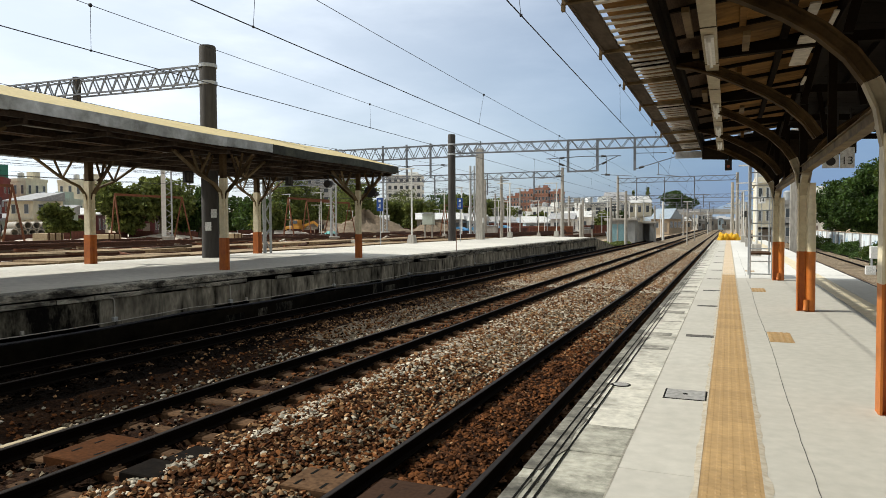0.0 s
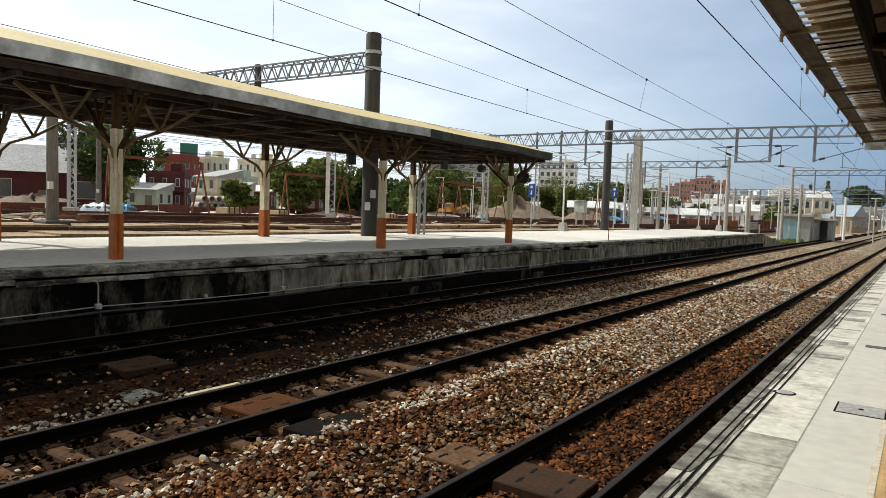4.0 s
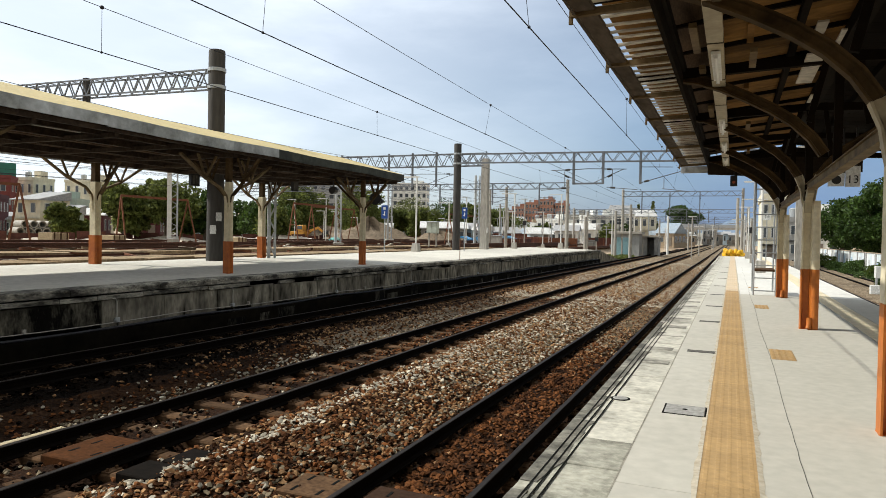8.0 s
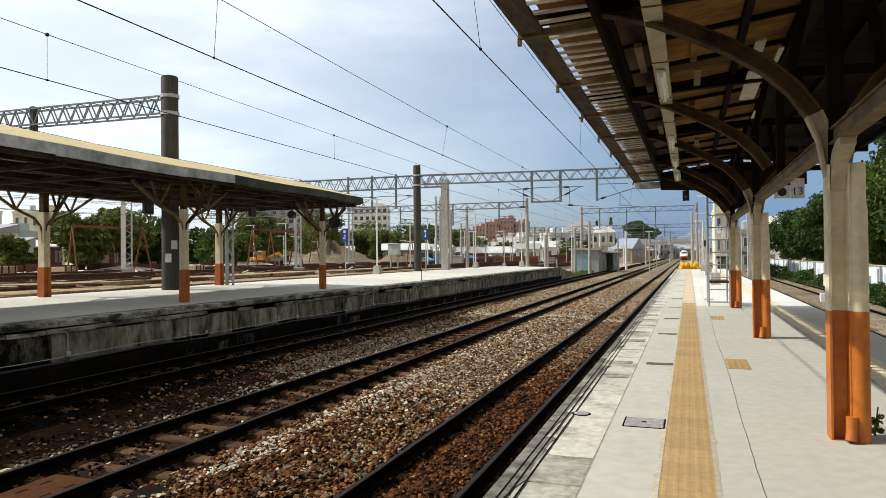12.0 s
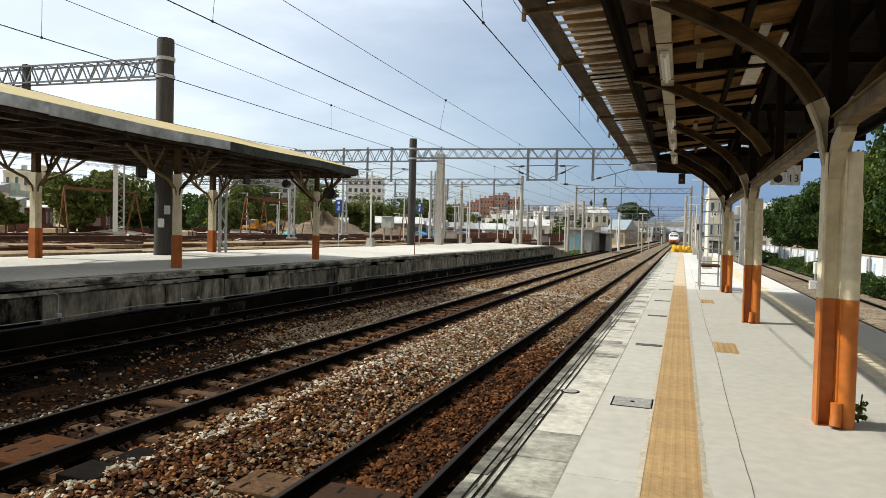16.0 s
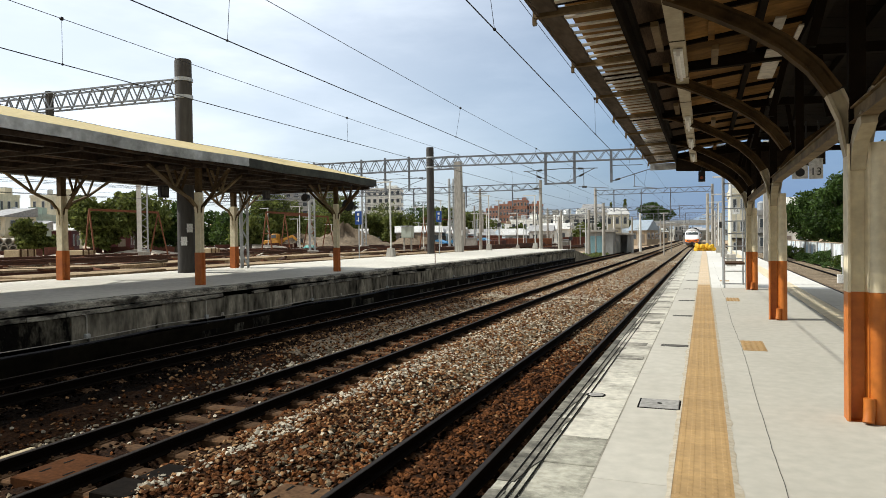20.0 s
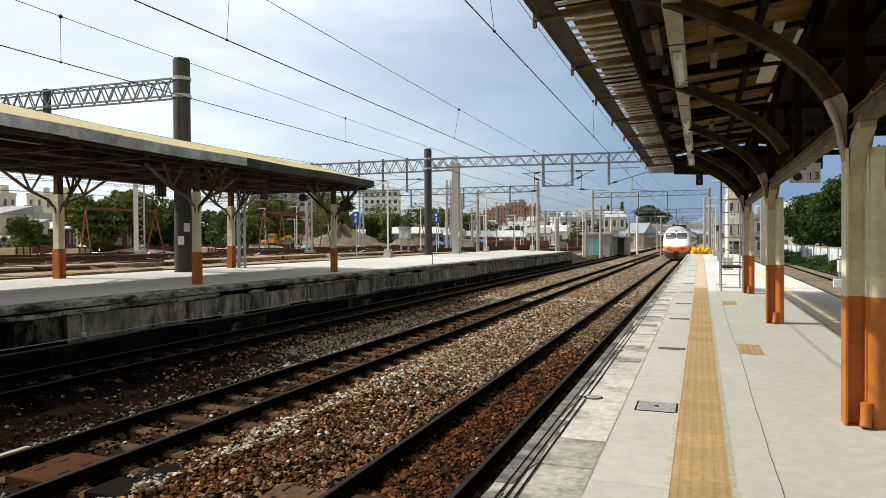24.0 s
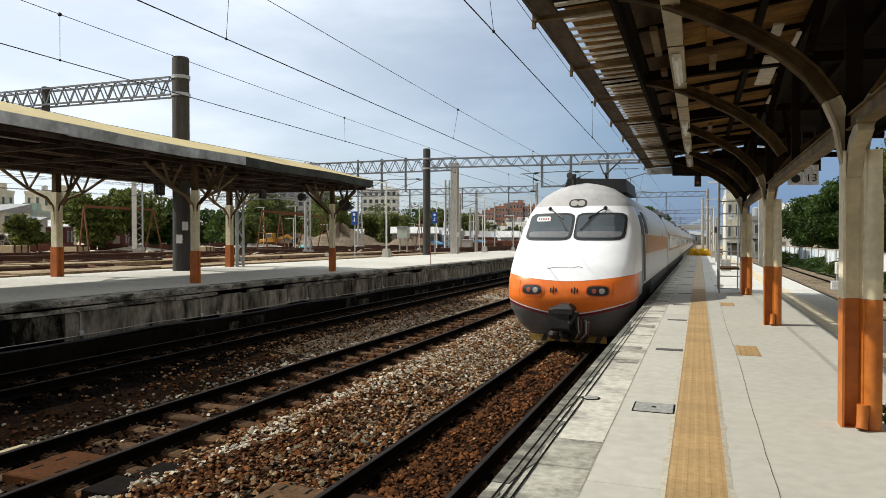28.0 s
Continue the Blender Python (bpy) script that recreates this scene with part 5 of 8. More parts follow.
    for x0, sx in ((-9.85, -1), (-7.92, 1)):
        part("arm", MB().tube((x0 - sx * 1.0, 0, 5.95), (x0 + sx * 1.5, 0, 5.88), 0.03, 6), TRUSS, t)
        part("stay", MB().tube((x0 - sx * 0.6, 0, 5.02), (x0 + sx * 1.35, 0, 5.9), 0.028, 6), TRUSS, t)
        part("steady_arm", MB().tube((x0 + sx * 0.25, 0, 4.72), (x0 + sx * 2.2, 0, 4.55), 0.024, 6), TRUSS, t)
        part("drop_bracket", MB().tube((x0 + sx * 0.6, 0, 5.9), (x0 + sx * 0.6, 0, 4.65), 0.022, 6), TRUSS, t)
        for q, zz in ((0.25, 5.91), (0.3, 5.4), (0.5, 4.7)):
            part("insulator", MB().tube((x0 + sx * q, 0, zz), (x0 + sx * (q + 0.3), 0, zz + (0.13 if zz < 5.8 and zz > 5 else -0.02)), 0.065, 8), DARK_POLE, t)
    t = thing("wire_support", "galvanised dropper post with a long slanting arm", "wire support", "wire supports", at=(0, 44.8, 0))
    part("post", MB().box(-5.55, 0, 4.9, 0.15, 0.15, 2.1), TRUSS, t)
    part("arm", MB().tube((-5.55, 0, 4.98), (-2.8, 0, 5.75), 0.03, 6), TRUSS, t)
    part("top_arm", MB().tube((-5.55, 0, 6.0), (-3.6, 0, 5.95), 0.026, 6), TRUSS, t)
    part("steady_arm", MB().tube((-4.2, 0, 4.6), (-2.6, 0, 4.4), 0.024, 6), TRUSS, t)
    part("drop_bracket", MB().tube((-4.1, 0, 5.4), (-4.1, 0, 4.55), 0.022, 6), TRUSS, t)
    part("insulator", MB().tube((-5.3, 0, 5.05), (-5.0, 0, 5.13), 0.065, 8), DARK_POLE, t)
    # portals farther down the line
    for y, xa, xb, zt in ((67, -60, -15.3, 6.85), (91, -13.4, 1.0, 7.5), (125, -40, 2.2, 6.6), (165, -34, 3, 6.6), (215, -40, 4, 6.8)):
        t = thing("portal_truss", "distant galvanised lattice truss over the tracks", "truss", "portal trusses")
        part("truss", lattice(MB(), (xa, y, zt), (xb, y, zt), 0.6, 1.3, 0.03), TRUSS, t)
        for x in (xa, xb):
            part("mast", MB().lathe(x, y, [(0.2, ground_at(x, y)), (0.16, zt + 0.3)], 10), POLE, t)
        for x, zc in ((-2.75, 4.05), (-6.35, 4.2), (-9.8, 4.3), (-17, 4.3), (-22, 4.3), (-28, 4.3)):
            if xa < x < xb:
                part("dropper_post", MB().box(x - 1.2, y, zc + 0.3, 0.12, 0.12, zt - zc - 0.3), TRUSS, t)
                part("arm", MB().tube((x - 1.2, y, zc + 0.5), (x + 0.4, y, zc + 1.0), 0.03, 6).tube((x - 1.2, y, zc + 1.1), (x + 0.5, y, zc + 1.1), 0.025, 6), TRUSS, t)
    for k in range(9):
        x = -21.5 - 4.1 * k
        w = thing("yard_wire", "thin overhead wire across the yard", "overhead wire", "yard wires")
        part("wire", MB().pipe([(x, yy, 5.2 + 0.25 * (k % 3) + 0.15 * math.cos(yy * 0.125)) for yy in np.arange(-40, 240, 10)], 0.012, 5), WIRE, w)
        part("messenger", MB().pipe([(x, yy, 6.1 + 0.2 * (k % 2) + 0.25 * math.cos(yy * 0.125)) for yy in np.arange(-40, 240, 10)], 0.010, 5), WIRE, w)
    wires("track_wires", (-2.31, -0.0150), (-2.52, -0.004), 4.06, 4.98, -20, 300, (-1.5, 8.3, 17.8, 27.5, 36.5, 54, 63, 72))
    wires("track_wires", (-6.14, -0.0195), (-6.13, -0.012), 4.28, 5.08, -20, 300, (-1.7, 7.95, 18.0, 27.7, 36.8, 54, 63, 72))
    wires("track_wires", (-9.50, -0.010), (-9.48, -0.012), 4.30, 4.98, -20, 300, (-1.8, 8.0, 17.5, 27.4, 36.5, 54, 63, 72))


def ground_at(x, y):
    return float(ground_z(np.float64(x), np.float64(y)))


# ---- the train ----
HW = ([0.22, 0.45, 0.8, 1.1, 1.5, 2.2, 2.7, 3.0, 3.3, 3.5, 3.68, 3.80, 3.86], [1.02, 1.24, 1.38, 1.42, 1.43, 1.42, 1.38, 1.31, 1.16, 0.98, 0.72, 0.42, 0.08])
YF = ([0.22, 0.45, 0.8, 1.1, 1.3, 1.5, 1.8, 2.2, 2.45, 2.7, 3.0, 3.27, 3.5, 3.68, 3.80, 3.86], [0.50, 0.30, 0.10, 0.0, 0.01, 0.08, 0.30, 0.74, 1.04, 1.34, 1.62, 1.84, 2.06, 2.32, 2.70, 3.2])


def nose(x, z, off=0.0):
    """A point of the rounded train front at height z, x across."""
    hw, yf = np.interp(z, *HW), np.interp(z, *YF)
    q = min(1.0, abs(x) / hw)
    y = yf + 0.92 * (1 - (1 - q ** 2.6) ** (1 / 2.6))
    return (x, y - off, z)


def nose_rows(z0, z1, n, k=32, back=6.0, dip0=0.0, dip1=0.0):
    """Rows of the nose surface from z0 to z1; the row edges may sag by dip0 / dip1 towards the middle."""
    mb, vs, fs = MB(), [], []
    for r in range(n):
        f = r / (n - 1)
        z, dip = z0 + (z1 - z0) * f, dip0 + (dip1 - dip0) * f
        hw = float(np.interp(z, *HW))
        row = [(-hw, back, z)]
        for i in range(k + 1):
            q = math.sin(math.pi / 2 * (2 * i / k - 1))
            zz = z - dip * (1 - abs(q) ** 1.6)
            row.append(nose(float(np.interp(zz, *HW)) * q, zz))
        vs += row + [(hw, back, z)]
    w = k + 3
    fs = [(i * w + j, i * w + j + 1, (i + 1) * w + j + 1, (i + 1) * w + j) for i in range(n - 1) for j in range(w - 1)]
    return mb.add(vs, fs)


def nose_patch(xc, zc, sx, sz, off, power=5.0, rings=5, n=36, thick=0.012):
    """A rounded pane or lamp laid onto the train front."""
    mb, vs = MB(), [nose(xc, zc, off)]
    for r in range(1, rings + 1):
        for i in range(n):
            a = 2 * math.pi * i / n
            c, s = math.cos(a), math.sin(a)
            d = (abs(c) ** power + abs(s) ** power) ** (-1 / power)
            vs.append(nose(xc + sx / 2 * c * d * r / rings, zc + sz / 2 * s * d * r / rings, off))
    fs = [(0, 1 + i, 1 + (i + 1) % n) for i in range(n)]
    fs += [(1 + r * n + i, 1 + (r + 1) * n + i, 1 + (r + 1) * n + (i + 1) % n, 1 + r * n + (i + 1) % n) for r in range(rings - 1) for i in range(n)]
    o = 1 + (rings - 1) * n
    e = len(vs)
    vs += [(p[0], p[1] + off + thick, p[2]) for p in vs[o:o + n]]
    fs += [(o + i, e + i, e + (i + 1) % n, o + (i + 1) % n) for i in range(n)]
    return mb.add(vs, [f[::-1] for f in fs])


def car_section(lo=0.0, grow=0.0):
    zs = [0.5, 0.8, 1.1, 1.5, 2.2, 2.7, 3.0, 3.3, 3.5, 3.68, 3.8]
    right = [(float(np.interp(z, *HW)) + grow, z) for z in zs]
    return right + [(0, 3.87 + grow)] + [(-x, z) for x, z in right[::-1]]


def build_train():
    t = thing("express_train", "white, orange and grey express train running in beside the platform", "train", at=(T1[0], 16, T1[1]))
    part("power_car_front", nose_rows(1.625, 3.20, 24, back=2.86, dip0=0.14), TRAIN_WHITE, t, "white rounded nose", True)
    part("power_car_roof", nose_rows(3.20, 3.86, 16), TRAIN_ROOF, t, "grey weathered roof dome", True)
    part("orange_band", nose_rows(1.075, 1.62, 10, back=1.75, dip0=0.30, dip1=0.14), TRAIN_ORANGE, t, "orange band round the nose", True)
    part("white_stripe", nose_rows(1.045, 1.073, 2, back=1.75, dip0=0.30, dip1=0.30), TRAIN_WHITE, t, "", True)
    part("maroon_stripe", nose_rows(0.985, 1.043, 2, back=1.75, dip0=0.30, dip1=0.30), MAROON, t, "thin maroon stripe", True)
    part("skirt", nose_rows(0.22, 0.983, 10, back=1.75, dip1=0.30), TRAIN_SKIRT, t, "grey lower skirt", True)
    part("belly", MB().box(0, 3.6, 0.2, 2.0, 5.0, 0.3), BLACK, t)
    for sx in (-1, 1):
        fr = part("windscreen_frame", nose_patch(sx * 0.59, 2.70, 1.15, 0.66, 0.012, 7.0), BLACK, t, "black windscreen rubber", True)
        part("windscreen", nose_patch(sx * 0.59, 2.70, 1.05, 0.56, 0.022, 8.0), TRAIN_GLASS, fr, "dark windscreen pane", True)
        # grey strip laid on the pane paints a reflection of the dashboard
        part("dash_reflection", nose_patch(sx * 0.59, 2.52, 0.98, 0.13, 0.024, 8.0), TRAIN_GREY, fr, "grey strip painted over the pane as a dashboard reflection", True)
        h = part("headlight_bezel", nose_patch(sx * 0.72, 1.29, 0.56, 0.31, 0.014, 3.0), TRAIN_ORANGE, t, "", True)
        part("headlight_rim", nose_patch(sx * 0.72, 1.29, 0.50, 0.25, 0.022, 3.2), ORANGE_DARK, h, "", True)
        part("headlight", nose_patch(sx * 0.72, 1.29, 0.44, 0.20, 0.028, 3.5), BLACK, h, "dark oval headlight", True)
        part("lens", nose_patch(sx * 0.72 + 0.085, 1.285, 0.12, 0.12, 0.036, 2.0), LENS, h, "round lamp lens", True)
        part("lens", nose_patch(sx * 0.72 - 0.075, 1.285, 0.10, 0.10, 0.036, 2.0), LENS_RED, h, "", True)
        for k in (-0.06, 0, 0.06):
            part("vent_slot", nose_patch(sx * 0.23 + k, 1.29, 0.030, 0.16 if k == 0 else 0.10, 0.01, 3.0, 2, 12), BLACK, t)
        part("seam", nose_patch(sx * 1.02, 1.31, 0.012, 0.34, 0.006, 8.0, 2, 12), ORANGE_DARK, t, "panel joint in the orange band")
        p0, p1 = nose(sx * 0.66, 3.14, 0.05), nose(sx * 0.30, 2.90, 0.05)
        part("wiper", MB().tube(p0, p1, 0.014, 6).tube(nose(sx * 0.48, 3.02, 0.06), nose(sx * 0.16, 2.62, 0.06), 0.011, 6).ball(p0, 0.05), BLACK, t)
        part("grab_rail", MB().tube((sx * 1.46, 2.62, 1.3), (sx * 1.43, 2.62, 2.5), 0.015, 6), GALV, t)
    # cab side, dark door slot, side window, orange panel and shade-darkened lower side behind the nose
    for sx in (-1, 1):
        part("cab_side", side_strip(sx, 1.26, 3.205, 2.86, 6.0, 0.0), TRAIN_SILVER, t, "pale silver cab side")
        part("lower_side", side_strip(sx, 0.30, 1.255, 1.70, 6.0, -0.01), TRAIN_LOW_SHADE, t, "lower side, dark grey for shade")
        part("cab_corner", side_strip(sx, 1.06, 1.62, 1.74, 2.86, 0.002), TRAIN_SILVER, t, "pale silver corner below the cab")
        gap = part("cab_door_gap", side_strip(sx, 1.32, 3.02, 2.92, 3.86, 0.006), BLACK, t, "dark recessed cab door")
        part("door_leaf", side_strip(sx, 1.40, 2.30, 3.35, 3.70, 0.010), DOOR_BROWN, gap, "dim brown leaf of the cab door")
        part("side_grille", side_strip(sx, 2.55, 3.14, 4.28, 5.15, 0.008), BLACK, t, "dark side window")
        part("window_band", side_strip(sx, 2.02, 2.52, 4.22, 6.0, 0.006), TRAIN_BAND, t, "orange band along the side, browned for shade")
    card = part("windscreen_label", nose_patch(-0.78, 2.89, 0.36, 0.12, 0.026, 8.0), WHITE, t, "white number card behind the windscreen")
    for k in range(5):
        part("card_bar", nose_patch(-0.90 + 0.06 * k, 2.89, 0.035, 0.06, 0.030, 6.0, 2, 12), MAROON, card)
    lamp = part("roof_lamp", nose_patch(0, 3.27, 0.42, 0.21, 0.014, 3.0), BLACK, t, "oval marker lamp", True)
    part("lens", nose_patch(-0.085, 3.27, 0.17, 0.14, 0.024, 2.6), LENS, lamp, "", True)
    part("lens", nose_patch(0.085, 3.27, 0.17, 0.14, 0.024, 2.6), LENS, lamp, "", True)
    for xa, za, xb, zb in ((-0.42, 1.74, -0.30, 1.77), (-0.30, 1.77, 0.15, 1.77), (0.15, 1.77, 0.26, 1.80), (0.26, 1.80, 0.36, 1.775)):
        part("scuff", MB().tube(nose(xa, za, 0.004), nose(xb, zb, 0.004), 0.006, 5), TRAIN_GREY, t, "thin scuffed seam")
    # coupler, hoses and striped rail guard
    part("coupler", MB().slab(0, 0.05, 0.44, 0.40, 0.75, 0.46, 0.06).slab(-0.03, -0.36, 0.52, 0.46, 0.18, 0.36, 0.07).slab(0.06, -0.20, 0.82, 0.40, 0.55, 0.20, 0.09).slab(-0.16, -0.30, 0.80, 0.16, 0.3, 0.16, 0.05).tube((0.20, -0.42, 0.62), (0.34, -0.30, 0.86), 0.05), COUPLER, t, "black coupler with a rubber hood")
    for k in range(6):
        part("hose", MB().pipe([(0.24 + 0.05 * k, 0.15, 0.72 - 0.02 * k), (0.27 + 0.06 * k, -0.14, 0.62), (0.30 + 0.05 * k, -0.12, 0.40), (0.22 + 0.04 * k, -0.02, 0.26)], 0.018, 6, up=(1, 0, 0)), GALV if k % 3 == 1 else RUST if k % 3 == 2 else BLACK, t)
    g = part("rail_guard", MB().box(0, 0.55, 0.10, 1.7, 0.05, 0.14), OCHRE_DIRTY, t, "yellow and black striped rail guard")
    for k in range(0, 5):
        part("black_bar", MB().add([(-0.62 + 0.3 * k, 0.52, 0.10), (-0.50 + 0.3 * k, 0.52, 0.10), (-0.40 + 0.3 * k, 0.52, 0.30), (-0.52 + 0.3 * k, 0.52, 0.30), (-0.62 + 0.3 * k, 0.53, 0.10), (-0.50 + 0.3 * k, 0.53, 0.10), (-0.40 + 0.3 * k, 0.53, 0.30), (-0.52 + 0.3 * k, 0.53, 0.30)],
                                 [(0, 1, 2, 3), (7, 6, 5, 4), (0, 4, 5, 1), (1, 5, 6, 2), (2, 6, 7, 3), (3, 7, 4, 0)]), BLACK, g)
    # power car behind the nose, then coaches
    sec = car_section()
    cars, y = [], 6.0
    for i in range(7):
        y1 = 17.0 if i == 0 else y + 20.2
        body = part("power_car_body" if i == 0 else "coach_body", MB().prism([(x, z) for x, z in sec], "y", y, y1), TRAIN_SILVER, t, "silver-grey car body with an orange window band", True)
        part("underframe", MB().box(0, (y + y1) / 2, 0.28, 2.3, y1 - y - 1.0, 0.3), BLACK, t)
        for by in (y + 2.8, y1 - 2.8):
            part("bogie", MB().box(0, by, 0.12, 2.2, 2.6, 0.42), BLACK, t)
        for sx in (-1, 1):
            xs = [sx * (float(np.interp(z, *HW)) + 0.006) for z in (1.86, 2.66)]
            a, b = (y + 0.6, y1 - 0.3)
            if i == 0:
                part("window_band", side_strip(sx, 2.02, 2.52, 6.0, 16.9, 0.006), TRAIN_BAND, body)
            else:
                part("window_band", MB().add([(xs[0], a, 1.86), (xs[0], b, 1.86), (xs[1], b, 2.66), (xs[1], a, 2.66)], [(0, 1, 2, 3) if sx > 0 else (3, 2, 1, 0)]), TRAIN_BAND, body)
            part("lower_side", side_strip(sx, 0.50, 1.255, y, y1, 0.004), TRAIN_LOW_SHADE, body, "lower side, dark grey for shade")
            xw = [sx * (float(np.interp(z, *HW)) + 0.016) for z in (1.98, 2.60)]
            if i == 0:
                wins = [(13.0, 13.7, 2.53, 3.10)]
                for wa, wb, za, zb in wins:
                    xa, xb = sx * (float(np.interp(za, *HW)) + 0.014), sx * (float(np.interp(zb, *HW)) + 0.016)
                    part("side_door" if za < 1.5 else "side_window", MB().add([(xa, wa, za), (xa, wb, za), (xb, wb, zb), (xb, wa, zb)], [(0, 1, 2, 3) if sx > 0 else (3, 2, 1, 0)]), TRAIN_GLASS if za > 1.5 else TRAIN_GREY, body)
            else:
                wy = y + 2.2
                while wy < y1 - 2.6:
                    part("window", MB().add([(xw[0], wy, 1.98), (xw[0], wy + 1.5, 1.98), (xw[1], wy + 1.5, 2.60), (xw[1], wy, 2.60)], [(0, 1, 2, 3) if sx > 0 else (3, 2, 1, 0)]), TRAIN_GLASS, body)
                    wy += 1.75
                for dy in (y + 0.9, y1 - 1.7):
                    xd = [sx * (float(np.interp(z, *HW)) + 0.018) for z in (0.75, 2.75)]
                    part("door", MB().add([(xd[0], dy, 0.75), (xd[0], dy + 0.8, 0.75), (xd[1], dy + 0.8, 2.75), (xd[1], dy, 2.75)], [(0, 1, 2, 3) if sx > 0 else (3, 2, 1, 0)]), TRAIN_GREY, body)
        if i:
            part("gangway", MB().box(0, y - 0.28, 0.7, 2.3, 0.55, 2.8), BLACK, t)
            part("air_unit", MB().box(0, (y + y1) / 2, 3.78, 1.5, 3.2, 0.22), TRAIN_GREY, t)
        y = y1 + 0.55
    # roof gear and raised pantograph
    roof = part("roof_hood", MB().prism([(-0.60, 3.7), (1.02, 3.6), (0.98, 3.94), (-0.50, 4.0)], "y", 3.2, 5.8), BLACK, t, "dark roof equipment hood")
    for k in range(3):
        part("hose_clump", MB().ball((-0.25 + 0.25 * k, 0.18, 0.30), 0.13, 8, 6, 0.8), COUPLER, t)
    part("horn", MB().tube((-0.30, 2.9, 3.98), (-0.34, 2.6, 4.02), 0.04, 8, 0.085).tube((-0.28, 2.95, 3.7), (-0.28, 2.95, 4.08), 0.05), BLACK, roof)
    p = part("pantograph", MB().box(0.0, 7.6, 3.86, 1.2, 1.5, 0.08), BLACK, t, "raised single-arm pantograph")
    part("lower_arm", MB().tube((0, 8.3, 3.95), (0, 6.9, 4.45), 0.04), BLACK, p)
    part("upper_arm", MB().tube((0.05, 6.9, 4.45), (0.35, 7.9, 4.95), 0.025).tube((-0.05, 6.9, 4.45), (-0.35, 7.9, 4.95), 0.025), BLACK, p)
    part("collector_head", MB().tube((-0.85, 7.8, 4.97), (0.85, 7.8, 4.97), 0.025).tube((-0.85, 8.1, 4.97), (0.85, 8.1, 4.97), 0.025).tube((-0.85, 7.8, 4.97), (-1.0, 7.95, 4.85), 0.02).tube((0.85, 7.8, 4.97), (1.0, 7.95, 4.85), 0.02), GALV, p)
    for k in range(4):
        part("insulator", MB().lathe(-0.5 + 0.33 * k, 9.2, [(0.07, 3.8), (0.04, 3.9), (0.07, 3.95), (0.04, 4.02), (0.06, 4.08)], 8), RUST, t)
    return t


TRAIN_SKIRT = mat("train_skirt_grey", (0.15, 0.15, 0.155), (0.08, 0.08, 0.08), rough=0.5, scale=1.5, amount=0.6, fine=9, fine_amt=0.12, bump=0.03, local=True)
# the shade low on the car sides is put into this paint
TRAIN_LOW_SHADE = mat("train_shade_black", (0.045, 0.043, 0.042), (0.02, 0.02, 0.02), rough=0.6, scale=2, fine=10, fine_amt=0.2, bump=0.05, local=True)
ORANGE_DARK = mat("train_orange_shadow_line", (0.55, 0.11, 0.015), rough=0.4, fine_amt=0.05, bump=0, local=True)
OCHRE_DIRTY = mat("dirty_warning_yellow", (0.40, 0.25, 0.04), (0.12, 0.08, 0.03), rough=0.7, scale=4, amount=0.8, local=True)
COUPLER = mat("coupler_black", (0.012, 0.012, 0.012), (0.04, 0.035, 0.03), rough=0.6, scale=5, amount=0.6, fine=20, fine_amt=0.3, local=True)
DOOR_BROWN = mat("dim_brown_leaf", (0.10, 0.06, 0.04), rough=0.6, fine_amt=0.1, local=True)
LENS = mat("lamp_lens", (0.40, 0.38, 0.34), rough=0.15, fine_amt=0.05, bump=0, local=True)
LENS_RED = mat("red_lens", (0.35, 0.10, 0.06), rough=0.15, fine_amt=0.05, bump=0, local=True)


def side_strip(sx, z0, z1, y0, y1, off):
    """A thin panel that follows the curve of the car side."""
    zs = [z0 + (z1 - z0) * i / 6 for i in range(7)]
    vs = [(sx * (float(np.interp(z, *HW)) + d), y, z) for d in (off, -0.01) for z in zs for y in (y0, y1)]
    fs = []
    for i in range(6):
        a, b = 2 * i, 14 + 2 * i
        fs += [(a, a + 1, a + 3, a + 2), (b + 2, b + 3, b + 1, b), (a + 2, b + 2, b, a), (a + 1, b + 1, b + 3, a + 3)]
    fs += [(1, 0, 14, 15), (12, 13, 27, 26)]
    return MB().add(vs, fs if sx > 0 else [f[::-1] for f in fs])


def motions():
    rows = []
    for tt, y in ((0.0, 497), (4.0, 426), (8.0, 355), (11.0, 302), (14.0, 250), (17.0, 200), (20.0, 150), (21.0, 132.5), (22.0, 115), (23.0, 97.5), (24.0, 79.5), (25.0, 62.6), (26.0, 46.0), (27.0, 30.0), (28.0, 14.6)):
        rows.append((tt, pose(T1[0] + 0.5 * (max(0, y - 20) / 180) ** 1.2, y, T1[1])))
    walk(TRAIN, rows)


